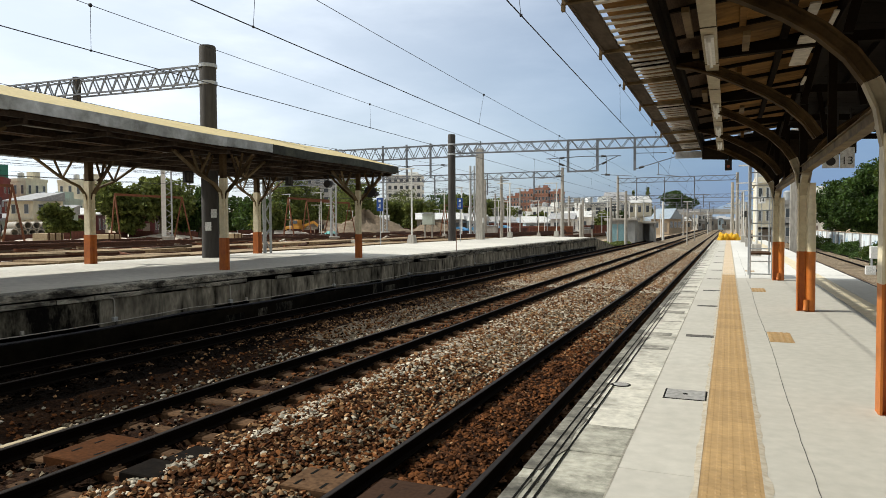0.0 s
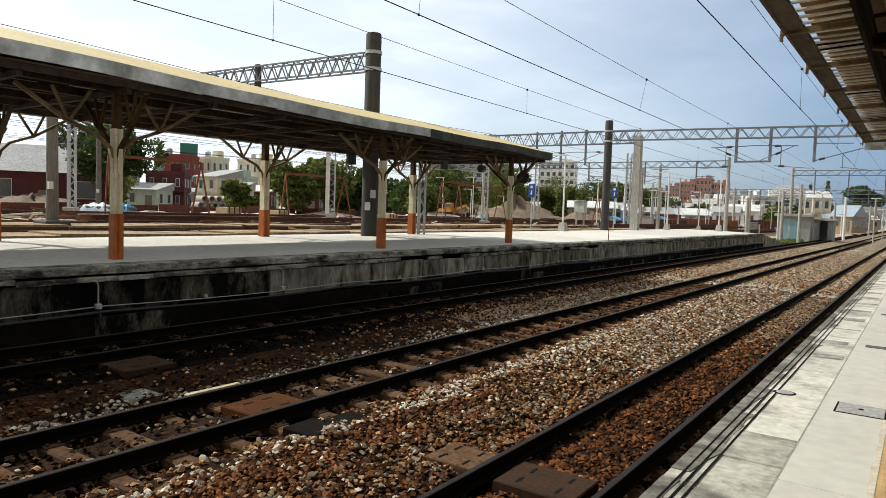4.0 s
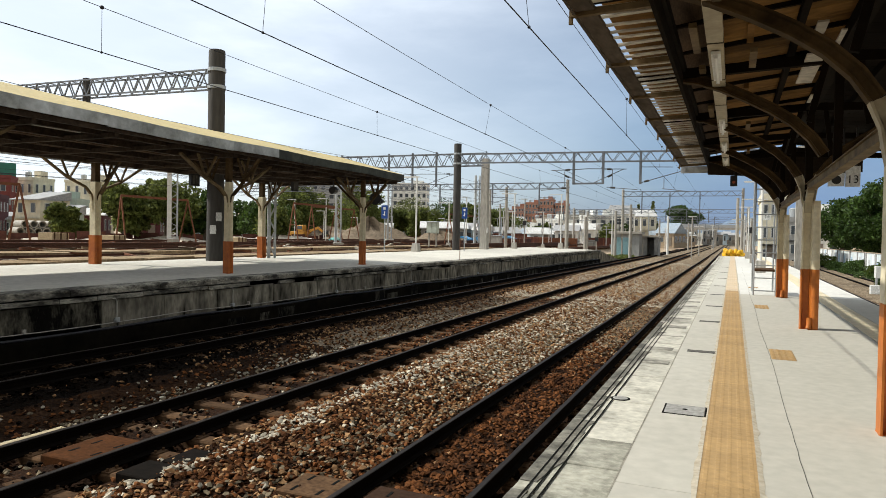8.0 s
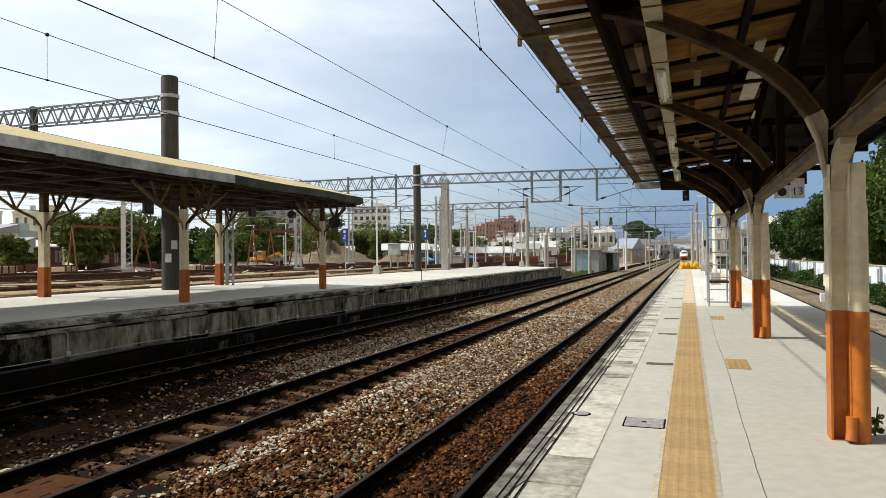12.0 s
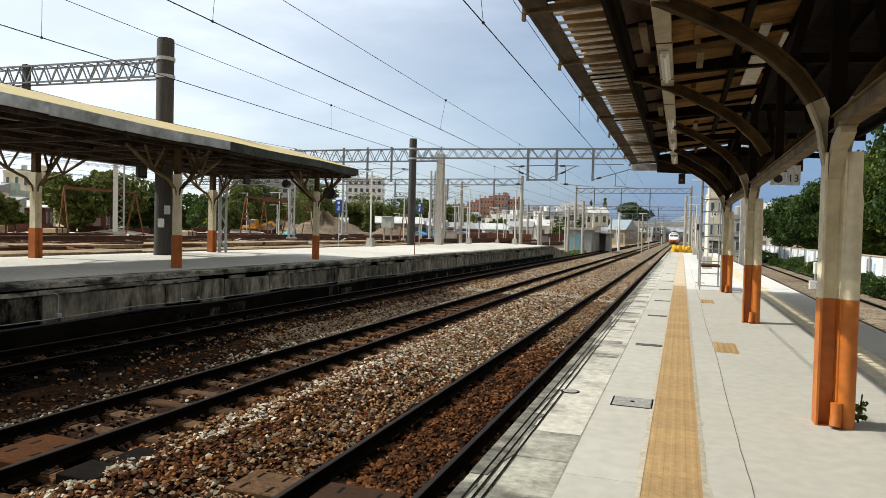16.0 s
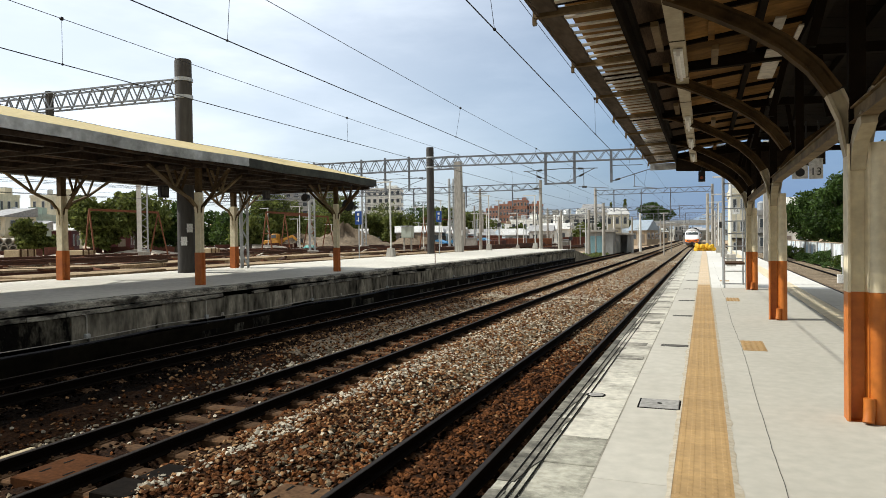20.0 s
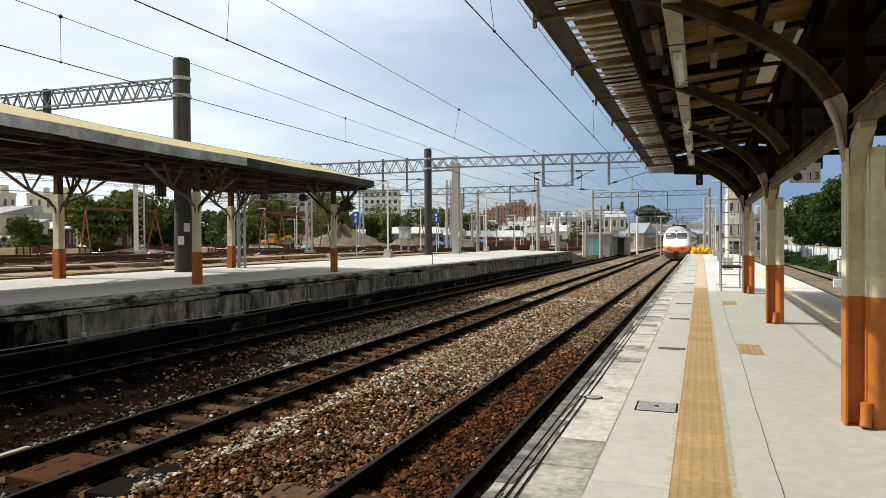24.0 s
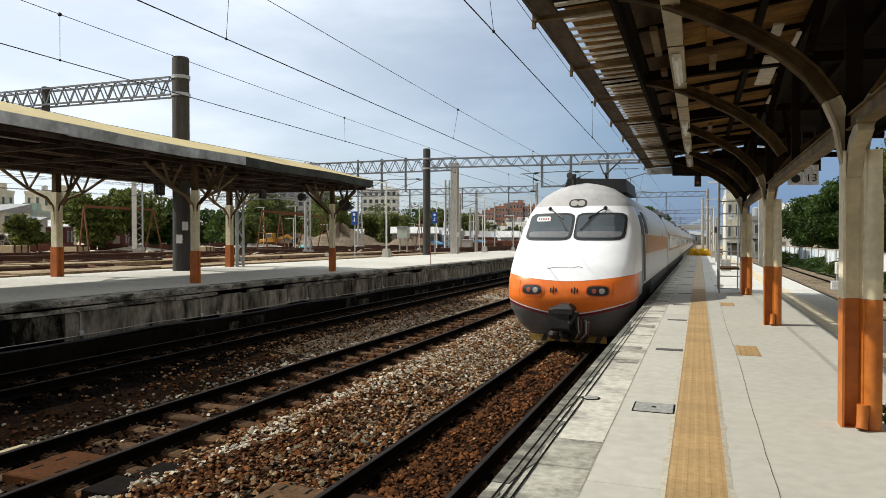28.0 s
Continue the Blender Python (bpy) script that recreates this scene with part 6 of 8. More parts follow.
# ---- trees ----
def leaf_cloud(blobs, n, size, rng):
    """Many small leaf quads through a set of lumpy blobs (x, y, z, rx, ry, rz)."""
    vol = np.array([b[3] * b[4] * b[5] for b in blobs])
    pick = rng.choice(len(blobs), n, p=vol / vol.sum())
    b = np.array(blobs)[pick]
    d = rng.normal(size=(n, 3))
    d /= np.linalg.norm(d, axis=1)[:, None]
    lump = 1 + 0.22 * np.sin(d[:, 0] * 5 + pick) * np.sin(d[:, 1] * 6 + 2 * pick) + 0.12 * np.sin(d[:, 2] * 11 + pick)
    r = rng.uniform(0.45, 1.0, n) ** 0.45 * lump
    c = b[:, :3] + d * b[:, 3:6] * r[:, None]
    u = rng.normal(size=(n, 3)) + d * 0.2
    u /= np.linalg.norm(u, axis=1)[:, None]
    w = np.cross(u, rng.normal(size=(n, 3)))
    w /= np.linalg.norm(w, axis=1)[:, None]
    s = (size * rng.uniform(0.6, 1.4, n))[:, None]
    v = np.stack([c - u * s, c + w * s * 0.55 - u * s * 0.1, c + u * s, c - w * s * 0.55 - u * s * 0.1], 1).reshape(-1, 3)
    return v, np.arange(n * 4).reshape(-1, 4)


def tree(name, label, x, y, z, blobs, n, size, material, seed, trunk=0.25, category="tree"):
    rng = np.random.default_rng(seed)
    t = thing(name, label, category, at=(x, y, z))
    top = max(b[2] for b in blobs)
    mb = MB()
    mb.sweep([(0, 0, -0.1), (0.1, 0.05, top * 0.3), (-0.05, 0.1, top * 0.6), (0.1, 0, top * 0.9)], [(math.cos(a), math.sin(a)) for a in np.linspace(0, 6.283, 9)[:-1]], up=(0, 1, 0), scales=[trunk, trunk * 0.8, trunk * 0.55, trunk * 0.2])
    for b in blobs:
        mb.tube((0, 0.05, top * 0.35), (b[0] * 0.8, b[1] * 0.8, b[2]), trunk * 0.4, 6, trunk * 0.1)
    part("trunk", mb, BARK, t)
    v, f = leaf_cloud(blobs, n, size, rng)
    part("crown", array_mesh("crown", v, f, material), None, t)
    return t


def bush(label, x, y, z, r, h, n, size, material, seed):
    rng = np.random.default_rng(seed)
    blobs = [(rng.uniform(-r, r) * 0.6, rng.uniform(-r, r) * 0.6, h * rng.uniform(0.35, 0.6), r * 0.6, r * 0.6, h * 0.5) for k in range(4)]
    t = thing("bush", label, "bush", "bushes", at=(x, y, z))
    v, f = leaf_cloud(blobs, n, size, rng)
    part("foliage", array_mesh("foliage", v, f, material), None, t)
    st = MB()
    for b in blobs:
        st.tube((0, 0, -0.1), (b[0], b[1], b[2]), 0.05, 5, 0.02)
    part("stems", st, BARK, t)


def crown_blobs(rng, w, h, base, k, squash=1.0):
    """Random crown lumps within an egg of width w that spans base..h."""
    out = []
    for i in range(k):
        a, q = rng.uniform(0, 6.283), rng.uniform(0, 1)
        zz = base + (h - base) * rng.uniform(0.15, 0.85)
        rr = w * 0.5 * math.sin(math.pi * min(0.95, max(0.08, (zz - base) / (h - base)))) * q
        s = w * rng.uniform(0.16, 0.27)
        out.append((rr * math.cos(a), rr * math.sin(a), zz, s, s, s * 0.8 * squash))
    return out


# ---- buildings ----
def house(name, label, x, y, z, w, d, h, rz, wall, roof="flat", cols=3, rows=2, roof_mat=None, door=True, ww=0.5):
    """A house of wall, roof, and windows with frames and panes; its front faces local -y."""
    t = thing(name, label, "house", "town houses", at=(x, y, z), rz=rz)
    part("wall", MB().box(0, 0, -0.5, w, d, h + 0.5), wall, t)
    rm = roof_mat or ROOFING
    if roof == "flat":
        part("parapet", MB().box(0, -d / 2, h, w + 0.2, 0.2, 0.6).box(0, d / 2, h, w + 0.2, 0.2, 0.6).box(-w / 2, 0, h, 0.2, d, 0.6).box(w / 2, 0, h, 0.2, d, 0.6), wall, t)
        part("stair_head", MB().box(w * 0.2, d * 0.15, h, w * 0.3, d * 0.35, 2.0), wall, t)
        part("water_tank", MB().lathe(-w * 0.25, 0, [(0.6, h + 0.6), (0.6, h + 1.8), (0.3, h + 2.0)], 12), GALV, t)
    elif roof == "gable":
        part("roof", MB().prism([(-d / 2 - 0.4, h), (d / 2 + 0.4, h), (0, h + d * 0.32)], "x", -w / 2 - 0.3, w / 2 + 0.3), rm, t)
    else:
        part("roof", MB().add([(-w / 2 - 0.3, -d / 2 - 0.5, h), (w / 2 + 0.3, -d / 2 - 0.5, h), (w / 2 + 0.3, d / 2, h + 1.2), (-w / 2 - 0.3, d / 2, h + 1.2), (-w / 2 - 0.3, -d / 2 - 0.5, h - 0.15), (w / 2 + 0.3, -d / 2 - 0.5, h - 0.15), (w / 2 + 0.3, d / 2, h), (-w / 2 - 0.3, d / 2, h)],
                                [(0, 1, 2, 3), (7, 6, 5, 4), (0, 4, 5, 1), (1, 5, 6, 2), (2, 6, 7, 3), (3, 7, 4, 0)]), rm, t)
    fh = h / rows
    for face in (0, 1):
        length = w if face == 0 else d
        nc = cols if face == 0 else max(1, int(cols * d / w))
        for r in range(rows):
            for c in range(nc):
                if face == 0 and door and r == 0 and c == nc // 2:
                    part("door", MB().box(-w / 2 + w * (c + 0.5) / nc, -d / 2 - 0.03, 0, 1.1, 0.08, 2.1), DOOR, t)
                    continue
                u = -length / 2 + length * (c + 0.5) / nc
                bw, bh, z0 = length / nc * ww, fh * 0.45, r * fh + fh * 0.33
                if face == 0:
                    p = part("window", MB().box(u, -d / 2 - 0.02, z0 - 0.08, bw + 0.16, 0.10, bh + 0.16), FRAME, t)
                    part("pane", MB().box(u, -d / 2 - 0.06, z0, bw, 0.04, bh), GLASS_DARK, p)
                else:
                    p = part("window", MB().box(w / 2 + 0.02, u, z0 - 0.08, 0.10, bw + 0.16, bh + 0.16), FRAME, t)
                    part("pane", MB().box(w / 2 + 0.06, u, z0, 0.04, bw, bh), GLASS_DARK, p)
        if rows > 1:
            part("ledge", MB().box(0, -d / 2 - 0.15, fh - 0.1, w, 0.3, 0.15), wall, t)
    return t


TANK_GREEN = mat("green_sheet_metal", (0.05, 0.22, 0.16), (0.04, 0.15, 0.11), rough=0.6, scale=1)
ROOFING = mat("grey_roof_sheet", (0.33, 0.34, 0.35), (0.22, 0.2, 0.18), rough=0.7, scale=0.4, fine=4)
ROOF_BLUE = mat("blue_roof_sheet", (0.24, 0.30, 0.36), (0.34, 0.38, 0.42), rough=0.6, scale=0.4, fine=4)
ROOF_WHITE = mat("white_roof_sheet", (0.58, 0.59, 0.58), (0.36, 0.34, 0.31), rough=0.6, scale=0.4, fine=4)
FRAME = mat("window_frame", (0.5, 0.5, 0.48), rough=0.6, scale=2)
DOOR = mat("dull_door", (0.2, 0.17, 0.14), rough=0.7, scale=2)
H_WHITE, H_CREAM, H_GREY = paint("white_render", (0.80, 0.80, 0.76)), paint("cream_render", (0.74, 0.69, 0.54)), paint("grey_render", (0.36, 0.36, 0.35))
H_WINE = paint("wine_red_boards", (0.085, 0.022, 0.024))
H_RED, H_BRICK, H_GREEN = paint("red_render", (0.24, 0.06, 0.05)), paint("brick_tile_wall", (0.40, 0.21, 0.15)), paint("green_render", (0.42, 0.50, 0.44))
H_TAN, H_DIRTY, H_PALE_BLUE = paint("tan_render", (0.42, 0.33, 0.23)), paint("dirty_render", (0.30, 0.29, 0.26)), paint("pale_blue_render", (0.45, 0.55, 0.62))
H_WALL = mat("graffiti_wall", (0.78, 0.79, 0.76), (0.42, 0.52, 0.60), rough=0.85, scale=0.7, amount=0.9, fine=3, fine_amt=0.12, stretch=(1, 1, 0.6))


def build_trees():
    rng = random.Random(4)
    # behind the white wall, beyond the far side of the platform
    spec = [(11.8, 92, 7.6, 6.5, LEAF, 9000), (13.4, 80, 7.6, 7, LEAF, 10000), (12.2, 68, 7.8, 6.0, LEAF, 11000), (13.2, 58, 8.6, 7.0, LEAF_LIGHT, 14000), (12.6, 50, 9.2, 6.4, LEAF_LIGHT, 16000),
            (12.4, 42, 11.5, 6.5, LEAF, 14000), (17, 66, 9.6, 8, LEAF, 8000), (16, 104, 8.6, 8, LEAF, 7000), (17, 50, 13, 9, LEAF_LIGHT, 8000), (12.5, 33, 11, 6.5, LEAF, 9000)]
    for i, (x, y, h, w, m, n) in enumerate(spec):
        tree("broadleaf_tree", "dense green broadleaf tree behind the white wall", x, y, -1.0, crown_blobs(rng, w, h, 1.3, 24), int(n * 1.7), 0.145, m, 30 + i, 0.28)
    for i, (x, y, r, h) in enumerate(((9.0, 62, 1.2, 1.3), (9.1, 54, 0.9, 1.0), (9.0, 47, 1.3, 1.5), (9.0, 41, 1.0, 0.9), (9.1, 78, 1.5, 1.4), (9.0, 70, 1.0, 0.8), (8.9, 35, 1.1, 1.0), (9.1, 90, 1.6, 1.2))):
        bush("green weeds and shrub before the white wall", x, y, -1.02, r, h * 0.9, 5200, 0.06, LEAF_LIGHT if i % 3 == 1 else LEAF, 60 + i)
    # across the yard
    for i, (x, y, h, w, k, n) in enumerate(((-70.4, 38, 9.4, 10, 16, 8000), (-57, 50.5, 6.4, 5.5, 14, 6000), (-54.5, 53.5, 6.8, 6.5, 14, 6500), (-52, 56.5, 6.2, 5.5, 14, 6000), (-64, 50, 4.2, 4.5, 8, 3000), (-50, 66, 5.0, 5, 9, 3500), (-56, 72, 5.2, 8, 10, 4000), (-63, 88, 8.0, 8, 10, 4500), (-77, 79, 8.3, 9, 12, 5000), (-72, 85, 7.0, 7, 10, 4000), (-66, 94, 9.8, 9, 12, 5000), (-60, 102, 9.6, 10, 12, 5000), (-73, 93, 7, 8, 10, 4000), (-95, 52, 6, 8, 9, 3000), (-78, 163, 11, 16, 12, 4000), (-70, 167, 10, 14, 12, 4000), (-55, 170, 8, 10, 10, 3000), (-90, 158, 11, 14, 12, 3500))):
        tree("yard_tree", "dark green tree beyond the yard", x, y, 0.0, crown_blobs(rng, w, h, 3.6 if i == 0 else 0.8, k), int(n * 1.9), 0.21, LEAF_FAR if i % 3 else LEAF, 90 + i, 0.3)
    tree("round_tree", "wide round-crowned tree far down the line", -16.5, 249, -0.5, crown_blobs(rng, 14, 14.3, 4.5, 16, 0.75), 9000, 0.42, LEAF, 120, 0.5)
    for i, (x, y, h) in enumerate(((-28.6, 228, 13.0), (-24.2, 229, 14.0))):
        blobs = [(0, 0, h * q, h * 0.17 * (1.1 - q), h * 0.17 * (1.1 - q), h * 0.07) for q in (0.35, 0.48, 0.6, 0.72, 0.84, 0.95)]
        tree("conifer_tree", "tall thin conifer far down the line", x, y, -0.5, blobs, 2200, 0.4, LEAF_FAR, 130 + i, 0.25)
    rg = np.random.default_rng(78)
    v, f = leaf_cloud([(rg.uniform(8.5, 9.5), rg.uniform(22, 100), -0.98, 0.5, 1.6, rg.uniform(0.10, 0.26)) for k in range(60)], 26000, 0.06, rg)
    tagged(new("weeds", array_mesh("weeds", v, f, LEAF)), "rank green weeds along the foot of the white wall", "weeds", kind="stuff")
    rg = np.random.default_rng(77)
    v, f = leaf_cloud([(rg.uniform(-15.5, -11.8), rg.uniform(76, 90), -0.9, 0.7, 1.2, 0.22) for k in range(26)], 5200, 0.12, rg)
    tagged(new("grass", array_mesh("grass", v, f, GRASS)), "dry yellowish grass at the end of the island platform", "grass", kind="stuff")
    # weed by the near column
    t = thing("weed", "small green weed in a crack behind the column", "plant", at=(1.36, 6.03, 0))
    v, f = leaf_cloud([(0, 0, 0.08, 0.05, 0.05, 0.06), (0.03, 0.03, 0.13, 0.045, 0.045, 0.04)], 40, 0.03, np.random.default_rng(2))
    part("leaves", array_mesh("leaves", v, f, LEAF_LIGHT), None, t)
    part("stem", MB().tube((0, 0, 0), (0.03, 0.03, 0.22), 0.006, 5).tube((0, 0, 0), (-0.05, 0.0, 0.16), 0.005, 5), LEAF, t)


def build_right_side():
    wall = thing("boundary_wall", "long white boundary wall with blue and grey scrawls", "wall", kind="structure")
    y = 26.0
    while y < 112:
        part("wall_panel", MB().slab(9.7, y + 1.98, -1.2, 0.16, 3.9, 1.82, 0.02), H_WALL, wall)
        part("pilaster", MB().box(9.66, y, -1.2, 0.22, 0.24, 1.86), H_GREY, wall)
        y += 3.95
    part("cap", MB().box(9.7, 69, 0.63, 0.26, 86, 0.05), H_TAN, wall, "brownish coping of the wall")
    rp = random.Random(21)
    y = 26.3
    while y < 100:
        w, h = rp.uniform(0.25, 1.1), rp.uniform(0.6, 1.4)
        part("painted_patch", MB().slab(9.612, y + w / 2, -0.95 + rp.uniform(0, 0.3), 0.008, w, h, 0.002), rp.choice((SCRAWL_BLUE, SCRAWL_GREY, SCRAWL_DARK, SCRAWL_BLUE, SCRAWL_GREY)), wall, "faded painted shape on the wall")
        y += w + rp.uniform(0.15, 1.4)
    track("right_track", 4.64, -0.97, -10, 200, (2, 26), "single track with rusty rails behind the platform")
    track("siding", 7.75, -1.0, 6, 200, (10, 34), "old siding half hidden in weeds")
    bed = MB()
    bed.add([(3.04, -10, -1.13), (9.2, -10, -1.10), (3.04, 200, -1.13), (9.2, 200, -1.10)], [(0, 1, 3, 2)])
    solid("side_ballast", bed, BALLAST_GREY, "grey-brown stone bed of the side tracks", "ballast", kind="structure")
    b = thing("relay_box", "small white trackside cabinet on legs", "cabinet", at=(7.0, 40.0, -1.1))
    part("cabinet", MB().slab(0, 0, 0.75, 0.7, 0.5, 0.6), WHITE_STEEL, b)
    for q in (-0.28, 0.28):
        part("leg", MB().box(q, 0, 0, 0.06, 0.3, 0.76), GALV, b)
    b = thing("relay_box", "low white trackside box", "cabinet", at=(6.5, 39.0, -1.1))
    part("cabinet", MB().slab(0, 0, 0.0, 0.42, 0.34, 0.42), SIGN_GREY, b)
    # number sign hung under the canopy
    s = thing("car_number_sign", "white hanging sign with a round lamp and the number 13", "sign", at=(1.62, 13.5, 2.5))
    part("lamp_plate", MB().box(0.0, 0, -0.11, 0.25, 0.05, 0.23), SIGN_GREY, s)
    part("lamp", MB().tube((0, -0.02, 0), (0, -0.035, 0), 0.075, 16), BLACK, s)
    part("plate", MB().box(0.25, 0, -0.12, 0.22, 0.05, 0.25), SIGN_GREY, s)
    put_text("writing", "13", 0.19, BLACK, s, pose(0.25, -0.027, 0.0, 90, 0, 0))
    part("upper_plate", MB().box(0.25, 0, 0.135, 0.22, 0.05, 0.10), SIGN_GREY, s)
    part("hanger", MB().box(0.1, 0, 0.1, 0.03, 0.03, 0.8).box(0.3, 0, 0.2, 0.03, 0.03, 0.7), BLACK, s)
    s = thing("signal_box", "small black hanging signal under the canopy end", "signal", at=(-0.02, 19.25, 2.83))
    part("case", MB().box(0, 0, 0, 0.17, 0.14, 0.27), BLACK, s)
    part("lens", MB().tube((0, -0.07, 0.10), (0, -0.09, 0.10), 0.04, 12), LENS_RED, s)
    part("hanger", MB().box(0, 0.05, 0.26, 0.03, 0.03, 0.12), BLACK, s)
    # ladder scaffold behind the third column
    s = thing("ladder_scaffold", "tall galvanised ladder scaffold beside the columns", "scaffold", at=(0.78, 19.4, 0))
    for x in (-0.26, 0.26):
        part("rail", MB().tube((x, 0, 0), (x, 0, 3.3), 0.022), GALV, s)
        part("rail", MB().tube((x, 1.4, 0), (x, 1.4, 3.3), 0.022), GALV, s)
    z = 0.12
    while z < 3.3:
        part("rung", MB().tube((-0.26, 0, z), (0.26, 0, z), 0.016), GALV, s)
        z += 0.33
    part("platform_board", MB().box(0.0, 0.7, 0.62, 0.5, 1.3, 0.05), SLEEPER, s)
    # lamp posts along the platform
    for y, x in ((33, 1.15), (47, 1.2), (58, 1.1)):
        s = thing("lamp_post", "white T-shaped platform lamp post on a concrete foot", "lamp", "platform lamps", at=(x, y, 0))
        part("foot", MB().slab(0, 0, 0, 0.4, 0.4, 0.55, 0.03), POLE, s)
        part("pole", MB().tube((0, 0, 0.5), (0, 0, 4.0), 0.05), WHITE_STEEL, s)
        part("lamp_arm", MB().box(0, 0, 4.0, 1.5, 0.12, 0.06), WHITE_STEEL, s)
    s = thing("car_number_sign", "small white platform sign with the number 14", "sign", at=(2.05, 50, 2.8))
    part("plate", MB().box(0, 0, 0, 0.45, 0.06, 0.45), SIGN_GREY, s)
    put_text("writing", "14", 0.32, BLACK, s, pose(0, -0.033, 0.22, 90, 0, 0))
    part("pole", MB().box(0, 0.05, -2.8, 0.06, 0.06, 3.4), GALV, s)
    # yellow sacks and barrier at the platform end
    rng = random.Random(6)
    for k in range(17):
        x = -0.75 + 0.225 * (k % 10) + (0.12 if k > 9 else 0) + rng.uniform(-0.06, 0.06)
        s = thing("sand_sack", "bright yellow sack stacked at the platform end", "sack", "yellow sacks", at=(x, 64.9 + rng.uniform(-0.35, 0.3), 0.26 if k > 9 else 0), rz=rng.uniform(-15, 15))
        hh = rng.uniform(0.3, 0.45)
        part("sack", MB().lathe(0, 0, [(0.15, 0), (0.18, 0.1), (0.17, hh * 0.6), (0.12, hh * 0.9), (0.04, hh)], 9), YELLOW, s, smooth=True)
    m = thing("platform_end_mast", "grey mast with signals at the far platform end", "mast", at=(0.35, 71.5, -1.1))
    part("shaft", MB().lathe(0, 0, [(0.17, 0), (0.13, 6.6)], 12), POLE, m)
    part("crossbar", MB().box(0.9, 0, 5.2, 1.8, 0.08, 0.08).box(0.7, 0, 4.4, 1.4, 0.08, 0.08), GALV, m)
    part("signal", MB().box(1.1, 0, 3.2, 0.4, 0.3, 0.6), BLACK, m)
    house("station_annex", "cream station building with a ribbed facade", 3.4, 74, -1.0, 2.0, 9, 6.2, 0, H_CREAM, cols=3, rows=3, ww=0.4)


SCRAWL_BLUE = mat("faded_blue_paint", (0.30, 0.45, 0.60), (0.50, 0.58, 0.64), rough=0.8, scale=3)
SCRAWL_GREY = mat("faded_grey_paint", (0.42, 0.44, 0.46), (0.60, 0.61, 0.60), rough=0.8, scale=3)
SCRAWL_DARK = mat("dark_scrawl_paint", (0.12, 0.12, 0.13), (0.35, 0.35, 0.35), rough=0.8, scale=4)
SIGN_GREY = mat("weathered_sign_white", (0.72, 0.73, 0.72), (0.52, 0.53, 0.52), rough=0.6, scale=4)


def post_lamp(x, y, h, sign=False):
    z = 0.33 if y < 63 and x > LEFT_BACK else ground_at(x, y)
    s = thing("platform_lamp_post", "slim white lamp post with an arm" + (" and a blue sign" if sign else ""), "lamp", "island lamps", at=(x, y, z))
    part("foot", MB().add([(sx * w, sy * w, zz) for zz, w in ((0, 0.24), (0.55, 0.17)) for sx, sy in ((-1, -1), (1, -1), (1, 1), (-1, 1))], [(3, 2, 1, 0), (4, 5, 6, 7), (0, 1, 5, 4), (1, 2, 6, 5), (2, 3, 7, 6), (3, 0, 4, 7)]), POLE, s)
    part("pole", MB().tube((0, 0, 0.5), (0, 0, h), 0.055), WHITE_STEEL, s)
    part("lamp_arm", MB().box(-0.5, 0, h - 0.03, 1.3, 0.12, 0.07), WHITE_STEEL, s)
    if sign:
        part("sign_plate", MB().box(0.25, -0.06, 1.9, 0.5, 0.04, 0.85), SIGN_BLUE, s)
        part("sign_mark", MB().box(0.25, -0.085, 2.4, 0.22, 0.012, 0.22).box(0.25, -0.085, 2.05, 0.26, 0.012, 0.16), WHITE, s)
    return s


def scatter(name, material, label, n, xr, yr, size, seed):
    """Loose lumps strewn over the ground."""
    rng = np.random.default_rng(seed)
    x, y, s = rng.uniform(*xr, n), rng.uniform(*yr, n), rng.uniform(0, 1, n) ** 2 * (size[1] - size[0]) + size[0]
    clump = np.sin(x * 0.9 + 2 * np.sin(y * 0.21)) + np.sin(y * 0.5 + x * 0.2) + rng.uniform(-1.2, 1.2, n)
    x, y, s = x[clump > 0], y[clump > 0], s[clump > 0]
    n = len(x)
    base = np.array([(0, 0, -1), (1, 0, 0), (0, 1, 0), (-1, 0, 0), (0, -1, 0), (0, 0, 1)])
    faces = np.array([(0, 2, 1), (0, 3, 2), (0, 4, 3), (0, 1, 4), (5, 1, 2), (5, 2, 3), (5, 3, 4), (5, 4, 1)])
    v = base[None] * (1 + rng.uniform(-0.4, 0.4, (n, 6, 3))) * s[:, None, None] * np.stack([rng.uniform(0.7, 1.5, n), rng.uniform(0.7, 1.5, n), rng.uniform(0.3, 0.6, n)], -1)[:, None, :]
    v = v + np.stack([x, y, ground_z(x, y) + s * 0.3], -1)[:, None, :]
    f = (faces[None] + (np.arange(n) * 6)[:, None, None]).reshape(-1, 3)
    tagged(new(name, array_mesh(name, v.reshape(-1, 3), f, material)), label, "rubble", kind="stuff")


